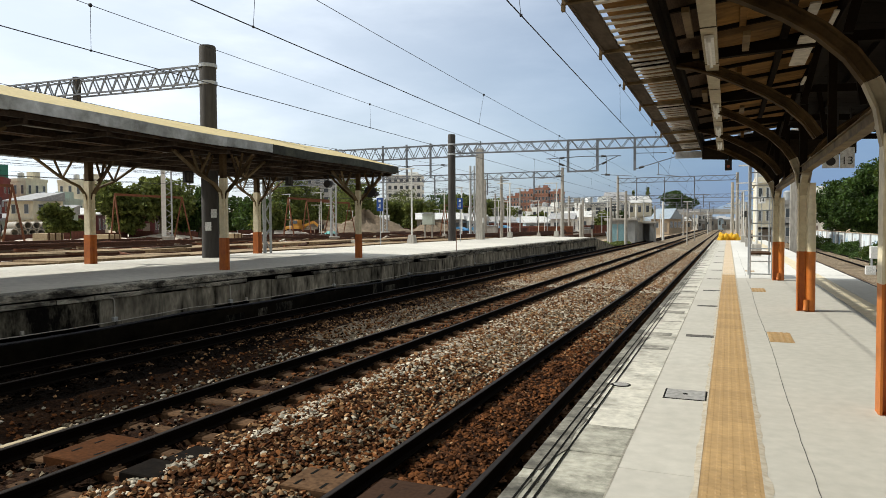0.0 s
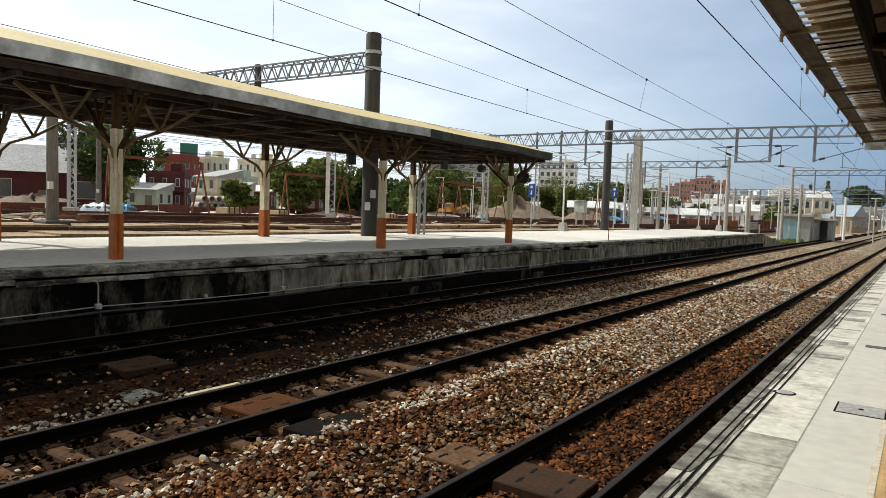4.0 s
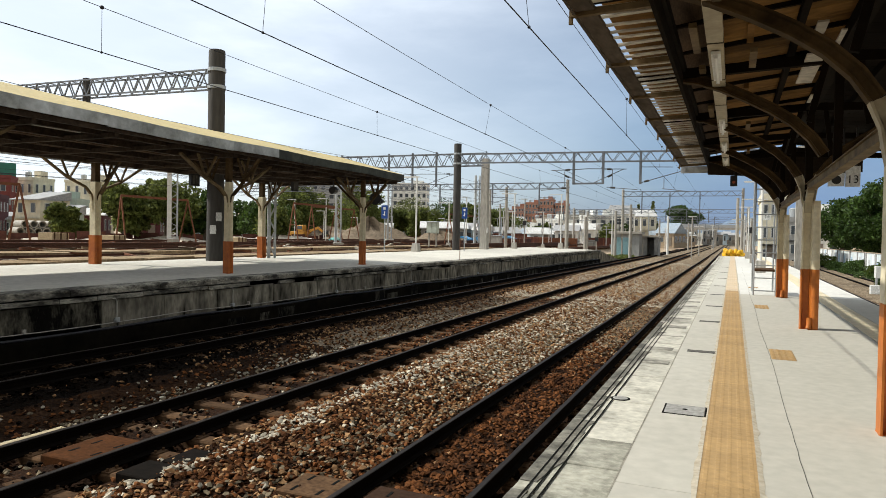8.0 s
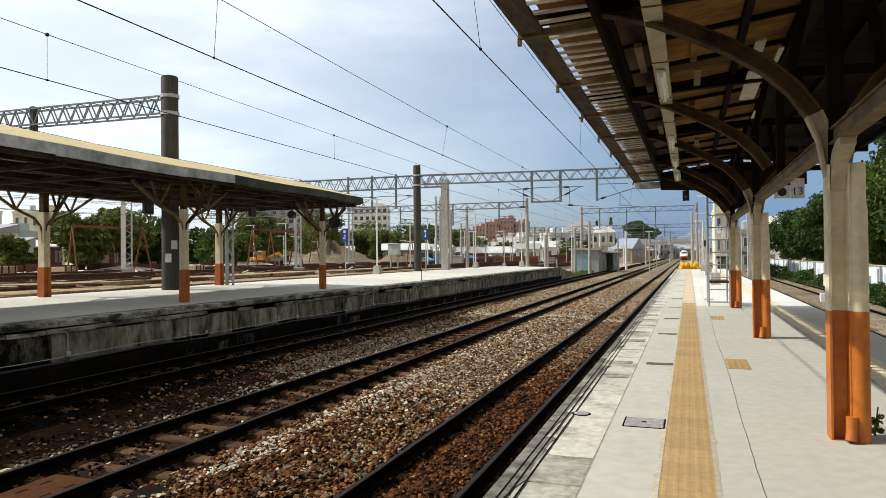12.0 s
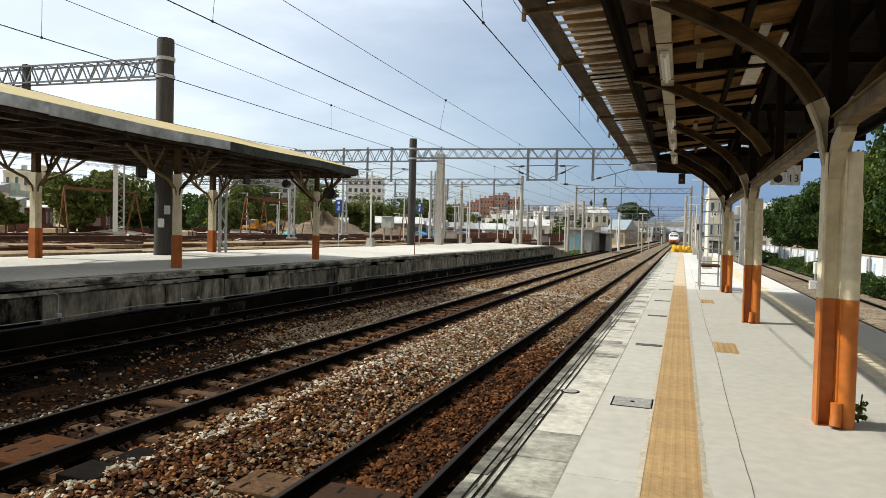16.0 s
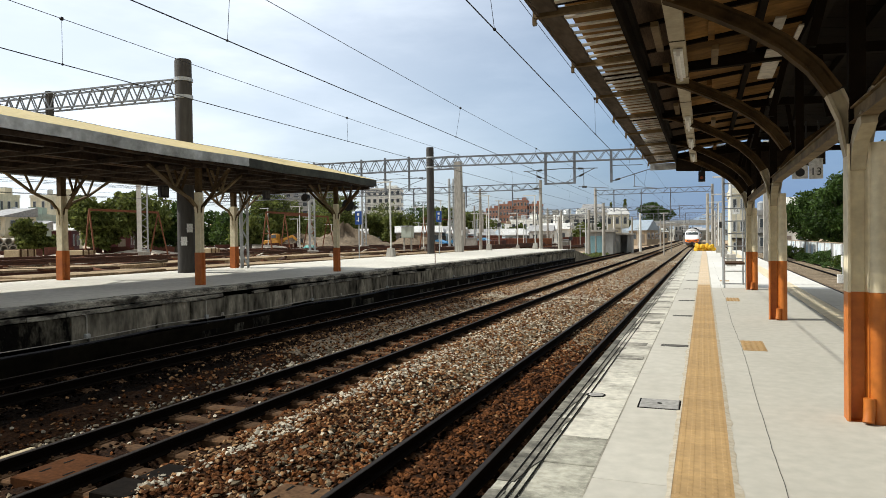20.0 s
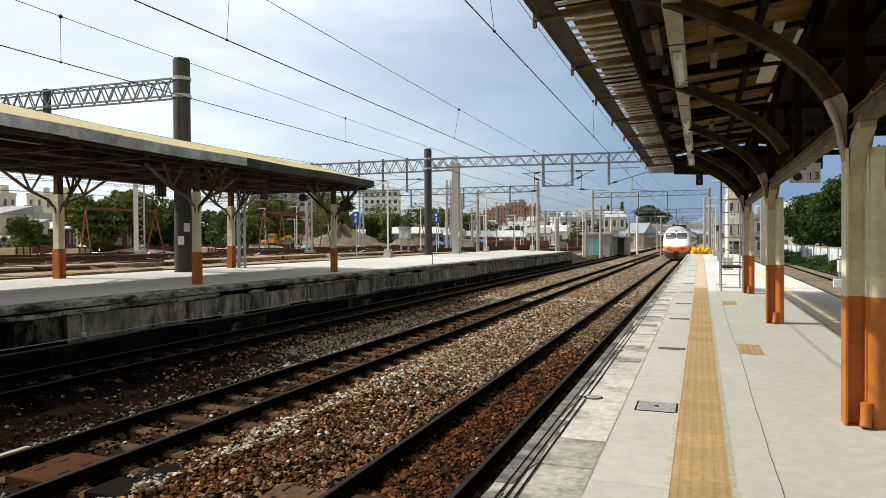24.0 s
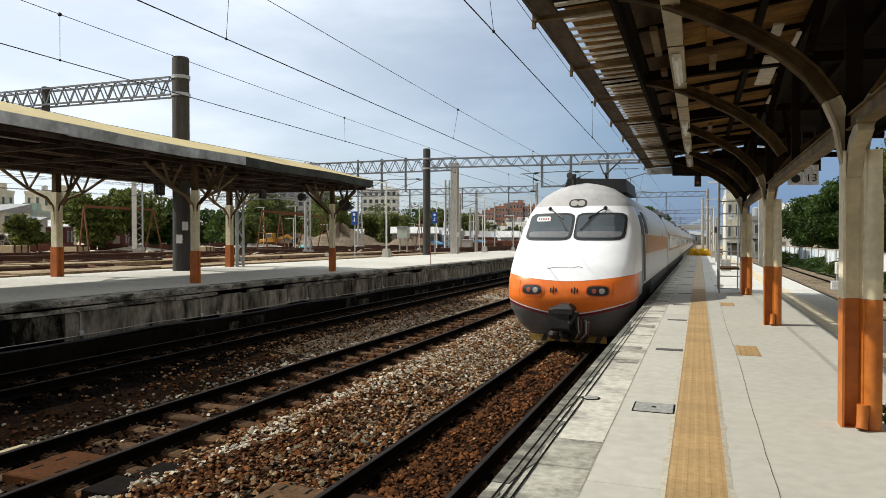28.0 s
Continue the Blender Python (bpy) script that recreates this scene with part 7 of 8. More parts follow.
def scrap_field(name, material, label, n, xr, yr, seed):
    """Long and short bars and boards lying about in loose rows along the yard."""
    rng = np.random.default_rng(seed)
    x, y = rng.uniform(*xr, n), rng.uniform(*yr, n)
    lane = np.round(x / 3.3) * 3.3 + rng.normal(0, 0.5, n)
    x = np.where(rng.uniform(0, 1, n) < 0.7, np.clip(lane, xr[0], xr[1]), x)
    ln, w, h = rng.uniform(0.35, 1, n) ** 2 * 3.0, rng.uniform(0.06, 0.20, n), rng.uniform(0.04, 0.15, n)
    a = np.where(rng.uniform(0, 1, n) < 0.65, 1.571 + rng.normal(0, 0.12, n), rng.uniform(0, 3.14, n))
    base = np.array([(sx, sy, sz) for sz in (0, 1) for sx, sy in ((-0.5, -0.5), (0.5, -0.5), (0.5, 0.5), (-0.5, 0.5))])
    v = base[None] * np.stack([ln, w, h], -1)[:, None, :]
    tilt = rng.normal(0, 0.05, n)[:, None]
    vx, vy, vz = v[..., 0], v[..., 1], v[..., 2] + np.abs(tilt) * v[..., 0].max(axis=1, keepdims=True) + tilt * v[..., 0]
    c, q = np.cos(a)[:, None], np.sin(a)[:, None]
    lift = rng.choice((0.0, 0.0, 0.0, 0.25, 0.45), n)
    v = np.stack([vx * c - vy * q + x[:, None], vx * q + vy * c + y[:, None], vz + (ground_z(x, y) - 0.03 + lift * 0.3)[:, None]], -1).reshape(-1, 3)
    faces = np.array([(3, 2, 1, 0), (4, 5, 6, 7), (0, 1, 5, 4), (1, 2, 6, 5), (2, 3, 7, 6), (3, 0, 4, 7)])
    f = (faces[None] + (np.arange(n) * 8)[:, None, None]).reshape(-1, 4)
    tagged(new(name, array_mesh(name, v, f, material)), label, "scrap", kind="stuff")


def build_yard():
    # posts and cabinets on and behind the island platform
    for x, y, h, sg in ((-17.9, 37.5, 4.6, False), (-17.2, 55.5, 4.7, False), (-14.7, 62.0, 5.0, False), (-26, 62, 4.5, False)):
        post_lamp(x, y, h, sg)
    for x, y, low in ((-18.47, 34.5, 0.38), (-16.94, 43.2, 0.12)):
        s = thing("blue_sign", "blue platform sign on a slim post", "sign", "blue signs", at=(x, y, 0.3))
        part("post", MB().tube((0, 0, 0), (0, 0, 3.15 - low), 0.035), GALV, s)
        part("plate", MB().slab(0, -0.05, 2.37 - low, 0.40, 0.04, 0.76, 0.01), SIGN_BLUE, s)
        part("mark", MB().box(0, -0.08, 2.88 - low, 0.14, 0.015, 0.14), WHITE, s)
        part("mark", MB().box(0.02, -0.08, 2.52 - low, 0.05, 0.015, 0.26).box(-0.07, -0.08, 2.56 - low, 0.05, 0.015, 0.05), WHITE, s)
    s = thing("slim_post", "thin rust-red marker post on the platform", "post", at=(-11.9, 29.8, 0.25))
    part("post", MB().tube((0, 0, 0), (0, 0, 1.0), 0.02), RUST, s)
    s = thing("control_cabinet", "pale control cabinet on two posts", "cabinet", at=(-24.6, 55.0, 0.08))
    part("cabinet", MB().slab(0, 0, 1.45, 1.0, 0.5, 1.0, 0.03), CABINET, s)
    part("door", MB().box(-0.24, -0.26, 1.52, 0.42, 0.02, 0.85), CABINET, s)
    part("door", MB().box(0.24, -0.26, 1.52, 0.42, 0.02, 0.85), CABINET, s)
    part("rain_hood", MB().slab(0, -0.03, 2.45, 1.12, 0.66, 0.06, 0.02), GALV, s)
    for q in (-0.35, 0.35):
        part("leg", MB().box(q, 0, 0, 0.12, 0.12, 1.46), POLE, s)
    # lattice masts
    for x, y, h in ((-47.0, 47.0, 8.8), (-35.5, 56.7, 9), (-40, 76, 9), (-17.3, 22.6, 3.1), (-53, 25.5, 9), (-26, 70, 8)):
        s = thing("lattice_mast", "galvanised lattice mast on a concrete block", "mast", "lattice masts", at=(x, y, 0.34 if x > LEFT_BACK else ground_at(x, y)), rz=40)
        on_deck = x > LEFT_BACK
        if not on_deck:
            part("footing", MB().slab(0, 0, -0.2, 1.0, 1.0, 0.75, 0.05), POLE, s)
        stout = x == -47.0
        w = 0.12 if on_deck else 0.34 if stout else 0.24
        lo = 0.0 if on_deck else 0.5
        part("leg", MB().box(-w, 0, lo, 0.13 if on_deck else 0.38 if stout else 0.20, 0.24, h - lo), WHITE_STEEL if stout else MAST_STEEL, s)
        part("leg", MB().box(w, 0, lo, 0.09 if on_deck else 0.13, 0.2, h - lo), MAST_STEEL, s)
        z, k = lo + 0.1, 0
        while z < h - 0.5:
            for q in (-0.09, 0.09):
                a, b = (-w, w) if k % 2 else (w, -w)
                part("lacing_bar", MB().beam((a, q, z), (b, q, z + 0.5), 0.03, 0.05), GALV, s)
            z, k = z + 0.5, k + 1
    for x, y, h in ((-26.5, 12, 6.5), (-54.3, 28.2, 6)):
        m = thing("concrete_mast", "stout grey concrete mast on a footing", "mast", "catenary masts", at=(x, y, ground_at(x, y)))
        part("shaft", MB().lathe(0, 0, [(0.22, 0), (0.18, h)], 14), POLE_DARK, m, smooth=True)
        part("footing", MB().slab(0, 0, -0.2, 1.0, 0.9, 0.75, 0.05), JOINT, m)
        part("plate", MB().box(0.16, -0.14, 1.7, 0.12, 0.16, 0.28), WHITE, m)
    for x, y, h in ((-28, 80, 7), (-22, 68, 6.5), (-16.2, 80.7, 5.2), (-10.6, 78, 6.6), (-13.2, 84, 6.0), (-8.8, 104, 6.2), (-19, 96, 6), (-24, 110, 6.5), (-30, 125, 7), (-12.0, 125, 6), (-17, 140, 6.5), (-8.6, 150, 6.2), (1.5, 110, 6.5), (1.8, 140, 6.5), (-22, 160, 7), (-35, 105, 7), (-42, 118, 7), (2.0, 90, 5.5)):
        m = thing("yard_pole", "slim pale concrete pole beside the tracks", "pole", "yard poles", at=(x, y, ground_at(x, y)))
        part("shaft", MB().lathe(0, 0, [(0.19, 0), (0.14, h)], 10), POLE if (int(x) + int(y)) % 3 else WHITE_STEEL, m)
        part("crossarm", MB().box(0, 0, h - 0.5, 1.6, 0.1, 0.1), GALV, m)
    # rusty A-frame hoists
    for x, y, ln, hh in ((-47.5, 45.5, 7.6, 4.1), (-46.5, 28.5, 7.4, 4.3), (-41, 61, 8, 4.3), (-47, 74, 10, 4.6), (-45, 12, 8, 4.4), (-36, 92, 12, 4.5)):
        s = thing("frame_hoist", "rusty A-frame hoist with a long top beam", "hoist", "rusty hoists", at=(x, y, ground_at(x, y)))
        part("beam", MB().beam((0, -ln / 2, hh), (0, ln / 2, hh), 0.13, 0.2), RUST, s)
        for sy in (-1, 1):
            for sx in (-1, 1):
                part("leg", MB().beam((sx * 0.9, sy * (ln / 2 + sx * 0.25), -0.1), (0, sy * ln / 2, hh), 0.10, 0.10), RUST, s)
            if y > 60:
                part("tie", MB().beam((-0.45, sy * ln / 2, hh * 0.5), (0.45, sy * ln / 2, hh * 0.5), 0.08, 0.08), RUST, s)
    # lifted rails and long stacks
    rng = random.Random(9)
    for x in (-23.0, -24.07, -28.6, -29.67, -33.0, -34.07):
        solid("old_rail", MB().sweep([(0, -30, 0), (0, 130, 0)], RAIL_PROF), RUST_BLACK, "long dark rusty rail lying in the yard", "rail", "yard rails", at=(x, 0, ground_at(x, 20) + 0.04))
    for x, ya, yb, lay in ((-31.2, 40, 96, 1), (-36.2, 18, 60, 2), (-38.0, 48, 112, 3), (-41.5, 5, 40, 2), (-44.0, 52, 120, 3), (-23.4, 58, 104, 3), (-27.4, 66, 124, 3), (-20.0, 82, 120, 2)):
        ln, y = yb - ya, (ya + yb) / 2
        s = thing("rail_stack", "long low stack of rusty rails on timbers", "rail stack", "rail stacks", at=(x, y, ground_at(x, y)))
        for r in range(lay):
            for q in range(5 - r):
                part("rail", MB().box((q - 2 + r * 0.5) * 0.17 + rng.uniform(-0.02, 0.02), rng.uniform(-0.6, 0.6), 0.14 + 0.165 * r, 0.11, ln, 0.15), RUST if (q + r) % 2 else RUST_BLACK, s)
        q = -ln / 2 + 1
        while q < ln / 2:
            part("timber", MB().box(0, q, -0.05, 1.4, 0.22, 0.19), SLEEPER, s)
            q += 3.5
    scatter("rubble", RUBBLE, "pale broken rubble strewn over the yard", 9000, (-66, -20), (5, 105), (0.03, 0.12), 31)
    scatter("rubble", HEAP, "brown clods and stones strewn over the yard", 9000, (-66, -19), (5, 105), (0.03, 0.12), 32)
    scatter("rubble", RUBBLE, "band of pale rubble before the trees", 9000, (-60, -45), (25, 80), (0.06, 0.24), 33)
    scrap_field("scrap", SCRAP_RUST, "rusty rail ends, bars and plates strewn over the yard", 1800, (-62, -22.5), (2, 112), 41)
    scrap_field("scrap", SCRAP_WOOD, "old sleepers and planks strewn over the yard", 1100, (-62, -26), (2, 112), 42)
    scrap_field("scrap", SCRAP_PALE, "pale concrete pieces and boards strewn over the yard", 480, (-62, -20.5), (2, 112), 43)
    # raised beds of the lifted tracks, with a dark front edge
    rb = random.Random(61)
    for xa, xb, zt in ((-22.1, -19.95, 0.34), (-27.9, -25.4, 0.40)):
        bed = thing("raised_bed", "long low bed of dry tan soil with a dark front edge", "track bed", kind="structure")
        y = -30.0
        while y < 58:
            ln = rb.uniform(2.2, 5.0)
            e0, e1, z0, z1 = rb.uniform(-0.16, 0.10), rb.uniform(-0.16, 0.10), zt + rb.uniform(-0.05, 0.03), zt + rb.uniform(-0.05, 0.03)
            part("soil_bed", MB().add([(xa, y, z0), (xb + e0, y, z0), (xb + e1, y + ln, z1), (xa, y + ln, z1), (xa, y, -0.2), (xb + e0, y, -0.2), (xb + e1, y + ln, -0.2), (xa, y + ln, -0.2)],
                                      [(0, 1, 2, 3), (1, 5, 6, 2), (0, 4, 5, 1), (3, 2, 6, 7), (4, 0, 3, 7)]), DRY_BED, bed)
            if rb.random() < 0.85:
                part("dark_edge", MB().box(xb + 0.15, y + ln / 2, -0.2, 0.07, ln - 0.06, zt + 0.12 + rb.uniform(-0.05, 0.03)), RUST_BLACK, bed)
            y += ln
    f = thing("rust_hoarding", "long low rust-brown sheet fence across the yard", "fence", kind="structure")
    for k in range(56):
        part("sheet", MB().box(-60 + 0.12 * k + 0.05 * (k % 2), -40 + 3.2 * k, ground_at(-60, 0), 0.06, 3.15, 0.75 + 0.3 * (k * 7 % 5) / 5), HOARDING, f)
    n = 16
    vs = [(xx, r * math.cos(6.283 * i / n), r * math.sin(6.283 * i / n)) for xx, r in ((-1.2, 0.34), (1.2, 0.34), (1.2, 0.45), (-1.2, 0.45)) for i in range(n)]
    ring = MB().add(vs, [(q * n + i, ((q + 1) % 4) * n + i, ((q + 1) % 4) * n + (i + 1) % n, q * n + (i + 1) % n) for q in range(4) for i in range(n)]).mesh("ring", POLE, True)
    for row in range(2):
        for k in range(5 - row):
            u = (k - (4 - row) / 2) * 0.92
            s = thing("concrete_pipe", "grey concrete pipe section in a stack", "pipe", "concrete pipes", at=(-76 + u * 0.3, 54.4 + u * 0.95, ground_at(-76, 54.4) + 0.72 + 0.8 * row), rz=-14)
            part("ring", ring, None, s)
    s = thing("pipe_rack", "dark timber rack below the concrete pipes", "rack", at=(-76, 54.4, ground_at(-76, 54.4)), rz=-14)
    for q in (-0.9, 0.0, 0.9):
        part("bearer", MB().box(q, 0, -0.1, 0.2, 5.2, 0.37), SLEEPER, s)
    for x, y in ((-45, 33.7), (-47, 40.5), (-44, 52)):
        s = thing("timber_crate", "pale timber crate on the yard ground", "crate", "crates", at=(x, y, ground_at(x, y)))
        part("box", MB().slab(0, 0, 0, 1.5, 1.3, 0.8, 0.03), TIMBER, s)
        for q in (-0.5, 0, 0.5):
            part("batten", MB().box(0.76, q, 0, 0.03, 0.1, 0.82), SLEEPER, s)
    # soil heaps
    for i, (x, y, r, h) in enumerate(((-50.3, 89, 8.0, 3.5), (-58, 88, 7, 2.2), (-66, 60, 7, 0.6), (-62, 66, 6, 0.6), (-55, 72, 6, 0.9), (-70, 30, 6, 1.3), (-44, 100, 6, 2.2), (-56, 41, 4.5, 0.45), (-55, 47, 4, 0.4), (-53, 53, 4.5, 0.5), (-57, 34, 4, 0.4), (-51, 60, 4, 0.6), (-48, 67, 4, 0.7))):
        rr = np.random.default_rng(200 + i)
        n, m = 40, 14
        vs = []
        for q in range(m + 1):
            for j in range(n):
                a = 6.2832 * j / n
                k = q / m
                zz = h * ((1 - k) ** 1.1 if h > 3 else 1 - k ** 1.5) * (1 + 0.18 * math.sin(3 * a + i) + 0.1 * math.sin(7 * a)) + rr.uniform(-0.06, 0.08) * h
                rad = r * k * (1 + 0.15 * math.sin(2 * a + i) + 0.06 * math.sin(5 * a))
                vs.append((rad * math.cos(a), rad * math.sin(a), zz if q < m else -0.4))
        mb = MB().add(vs, [(q * n + j, q * n + (j + 1) % n, (q + 1) * n + (j + 1) % n, (q + 1) * n + j) for q in range(m) for j in range(n)])
        solid("soil_mound", mb, HEAP if h > 1.2 else RUBBLE, "bare brown soil heap in the yard" if h > 1.2 else "low heap of pale rubble", "heap", "soil heaps", at=(x, y, ground_at(x, y) - 0.05), smooth=True)
    for x, y, w in ((-40.5, 102.5, 3.2), (-37.5, 103.5, 2.6), (-33.5, 104, 3)):
        s = thing("tarpaulin_shed", "low frame covered with bright blue tarpaulin", "shed", "tarpaulin sheds", at=(x, y, ground_at(x, y)))
        part("cover", MB().prism([(-w / 2, 0), (w / 2, 0), (w / 2, 1.3), (w * 0.1, 1.8), (-w / 2, 1.4)], "y", -1.2, 1.2), TARP, s)
    for x, y, w, m, c in ((-52, 27, 3.4, TARP_PALE, "white and pale blue"), (-52.5, 29.5, 1.6, TARP, "blue"), (-39.5, 62.5, 2.2, TARP_TEAL, "teal green")):
        s = thing("tarpaulin_bundle", "low bundle of goods under a " + c + " tarpaulin", "tarpaulin", "tarpaulin bundles", at=(x, y, ground_at(x, y)), rz=35)
        cov = MB()
        n, m_ = 12, 7
        vs = [(w / 2 * (2 * i / n - 1), 0.8 * (2 * j / m_ - 1), (0.95 + 0.15 * math.sin(i * 2.3 + j)) * max(0.0, 1 - max(abs(2 * i / n - 1), abs(2 * j / m_ - 1)) ** 3) - 0.05) for i in range(n + 1) for j in range(m_ + 1)]
        cov.add(vs, [(i * (m_ + 1) + j, (i + 1) * (m_ + 1) + j, (i + 1) * (m_ + 1) + j + 1, i * (m_ + 1) + j + 1) for i in range(n) for j in range(m_)])
        part("cover", cov, m, s, smooth=True)
        part("load", MB().slab(0, 0, 0, w * 0.8, 1.1, 0.7, 0.1), JOINT, s)
    e = thing("excavator", "yellow excavator parked among the soil heaps", "excavator", at=(-59, 84, ground_at(-59, 84)))
    part("tracks", MB().box(0, -0.9, 0, 3.2, 0.5, 0.7).box(0, 0.9, 0, 3.2, 0.5, 0.7), BLACK, e)
    part("body", MB().slab(-0.2, 0, 0.75, 2.6, 1.9, 0.8, 0.1), OCHRE, e)
    cab = part("cab", MB().slab(0.4, -0.5, 1.55, 1.1, 0.9, 0.9, 0.1), OCHRE, e)
    part("cab_window", MB().box(0.4, -0.96, 1.85, 0.8, 0.03, 0.5), GLASS_DARK, cab)
    part("boom", MB().beam((1.0, 0, 1.4), (3.0, 0, 2.1), 0.25, 0.35).beam((3.0, 0, 2.1), (4.6, 0, 0.9), 0.2, 0.3), OCHRE, e)
    part("bucket", MB().prism([(3.9, 0.9), (4.6, 0.9), (4.5, 1.7), (4.0, 1.6)], "y", -0.4, 0.4), BLACK, e)


SCRAP_RUST = mat("scrap_rust", (0.13, 0.050, 0.024), (0.04, 0.018, 0.010), rough=0.9, scale=2, fine=14, island=0.6)
SCRAP_WOOD = mat("scrap_wood", (0.16, 0.115, 0.07), (0.05, 0.035, 0.022), rough=0.9, scale=2, fine=14, island=0.6)
SCRAP_PALE = mat("scrap_pale", (0.50, 0.46, 0.38), (0.28, 0.25, 0.2), rough=0.9, scale=2, fine=10, island=0.5)
DRY_BED = mat("dry_soil_bed", (0.36, 0.275, 0.175), (0.15, 0.10, 0.055), rough=0.95, scale=0.9, amount=0.85, fine=9, fine_amt=0.35, bump=0.6, bdist=0.04, spec=0.08)
MAST_STEEL = mat("dull_white_steel", (0.50, 0.53, 0.55), (0.30, 0.32, 0.33), rough=0.5, metal=0.2, scale=2, fine=14, fine_amt=0.1)
POLE_DARK = mat("weathered_concrete_pole", (0.17, 0.155, 0.135), (0.09, 0.08, 0.07), rough=0.9, scale=1.5, fine=12, stretch=(1, 1, 0.2))
CABINET = mat("pale_green_cabinet", (0.46, 0.52, 0.46), (0.30, 0.33, 0.28), rough=0.6, scale=3, fine_amt=0.1)
RUST_BLACK = mat("dark_rust", (0.075, 0.032, 0.018), (0.03, 0.015, 0.010), rough=0.9, scale=2, fine=14, fine_amt=0.3)
TARP_PALE = mat("pale_tarpaulin", (0.62, 0.68, 0.74), (0.25, 0.42, 0.62), rough=0.5, scale=1.2)
TARP_TEAL = mat("teal_tarpaulin", (0.06, 0.30, 0.27), (0.04, 0.2, 0.2), rough=0.5, scale=1.5)
OCHRE = mat("dirty_yellow_paint", (0.52, 0.25, 0.03), (0.25, 0.12, 0.02), rough=0.7, scale=2, fine_amt=0.2)
HOARDING = mat("rust_brown_sheet", (0.10, 0.034, 0.022), (0.05, 0.02, 0.015), rough=0.85, scale=0.6, fine=6, piece=0.35)
TIMBER = mat("pale_timber", (0.42, 0.33, 0.2), (0.27, 0.2, 0.12), rough=0.9, scale=2, fine=14)


def build_town():
    house("town_house", "dark red town house with a green roof tank", -126, 82, 0, 7.0, 6, 10.2, 45, H_RED, cols=3, rows=3, ww=0.3)
    n = thing("roof_billboard", "green sheet-metal tank room on the red house roof", "tank", at=(-124.6, 83.5, 10.8), rz=56)
    part("sheet", MB().slab(0, 0, 0, 3.4, 2.0, 2.4, 0.05), TANK_GREEN, n)
    for q in range(7):
        part("rib", MB().box(-1.5 + 0.5 * q, -1.02, 0.05, 0.06, 0.05, 2.3), TANK_GREEN, n)
    house("town_house", "pale green two-storey house", -121, 92, 0, 8, 8, 6.5, 35, H_GREEN, cols=3, rows=2)
    house("town_house", "cream block of town houses", -126.6, 90.5, 0, 5.0, 5, 10.4, 8, H_CREAM, cols=3, rows=3, ww=0.28)
    house("town_house", "cream town house with dark windows", -127.7, 104, 0, 6.4, 7, 11.0, 8, H_CREAM, cols=3, rows=3, ww=0.28)
    house("town_house", "cream two-storey house with a sloping sheet roof", -84.0, 61.3, 0, 3.9, 5.0, 5.0, 10, H_CREAM, roof="shed", cols=2, rows=2, ww=0.3)
    house("lean_to_house", "pale green ground-floor porch before the cream house", -80.2, 61.9, 0, 2.2, 3.6, 3.2, 10, H_GREEN, roof="shed", cols=1, rows=1, ww=0.35)
    for k, (x, y, w, h) in enumerate(((-104, 76, 6, 3.0), (-98, 80, 5, 3.6), (-110, 84, 5, 4.4), (-106, 70, 4, 2.6), (-92, 86, 5, 3.4), (-118, 76, 5, 5.2), (-100, 60, 5, 3.0))):
        house("lean_to_house", ("pale teal", "wine-red", "dirty grey")[k % 3] + " low lean-to house with a sheet roof", x, y, 0, w, 6, h, 35 + 4 * (k % 3), (H_GREEN, H_WINE, H_DIRTY)[k % 3], roof="shed", cols=2, rows=1, roof_mat=(ROOFING, ROOF_WHITE, ROOFING)[k % 3], ww=0.3)
    house("tiled_house", "low house with a wide dark tiled roof", -83, 35, 0, 16, 10, 4.0, 62, H_WINE, roof="gable", cols=4, rows=1)
    house("shed_house", "dark wine-red house with small white windows", -104, 66, 0, 6, 6, 5.6, 45, H_WINE, cols=3, rows=2, ww=0.25)
    house("town_house", "grey town house behind the trees", -112, 58, 0, 10, 9, 10.5, 35, H_GREY, cols=3, rows=3)
    house("town_house", "white house at the yard's edge", -128, 58, 0, 10, 9, 8, 30, H_WHITE, cols=3, rows=3)
    house("apartment_block", "white apartment block with many windows", -114, 234, 0, 13, 12, 20, 20, H_WHITE, cols=6, rows=7)
    house("apartment_block", "grey-white apartment block beyond the trees", -135, 215, 0, 18, 12, 19, 25, H_GREY, cols=6, rows=6)
    for x, y, w, h in ((-92.5, 306, 5.6, 14.6), (-86.5, 308, 6.0, 16.6), (-80.0, 309.5, 6.4, 18.2), (-73.2, 311, 5.8, 16.4), (-97.5, 304, 4.4, 11.5)):
        house("brick_apartments", "reddish brick apartment block far beyond the yard", x, y, 0, w, 9, h, 8, H_BRICK, cols=4, rows=6, ww=0.45)
    rng = random.Random(12)
    tints = ((H_WHITE, "white"), (H_CREAM, "cream"), (H_GREY, "grey"), (H_TAN, "tan"), (H_WHITE, "white"), (H_DIRTY, "dirty grey"), (H_CREAM, "cream"), (H_PALE_BLUE, "pale blue"), (H_DIRTY, "dirty grey"))
    roofs = ((ROOFING, "grey"), (ROOF_WHITE, "white"), (ROOFING, "grey"), (ROOF_WHITE, "white"), (ROOF_BLUE, "faded blue"))
    for k in range(84):
        a = -3.6 - 0.5 * k + rng.uniform(-0.4, 0.4)
        d = rng.uniform(165, 270)
        x, y = d * math.sin(radians(a)), d * math.cos(radians(a))
        h = rng.choice((3.2, 3.6, 5.8, 6.2, 6.6, 8.6, 9.2)) * rng.uniform(0.9, 1.1)
        m, tint = rng.choice(tints)
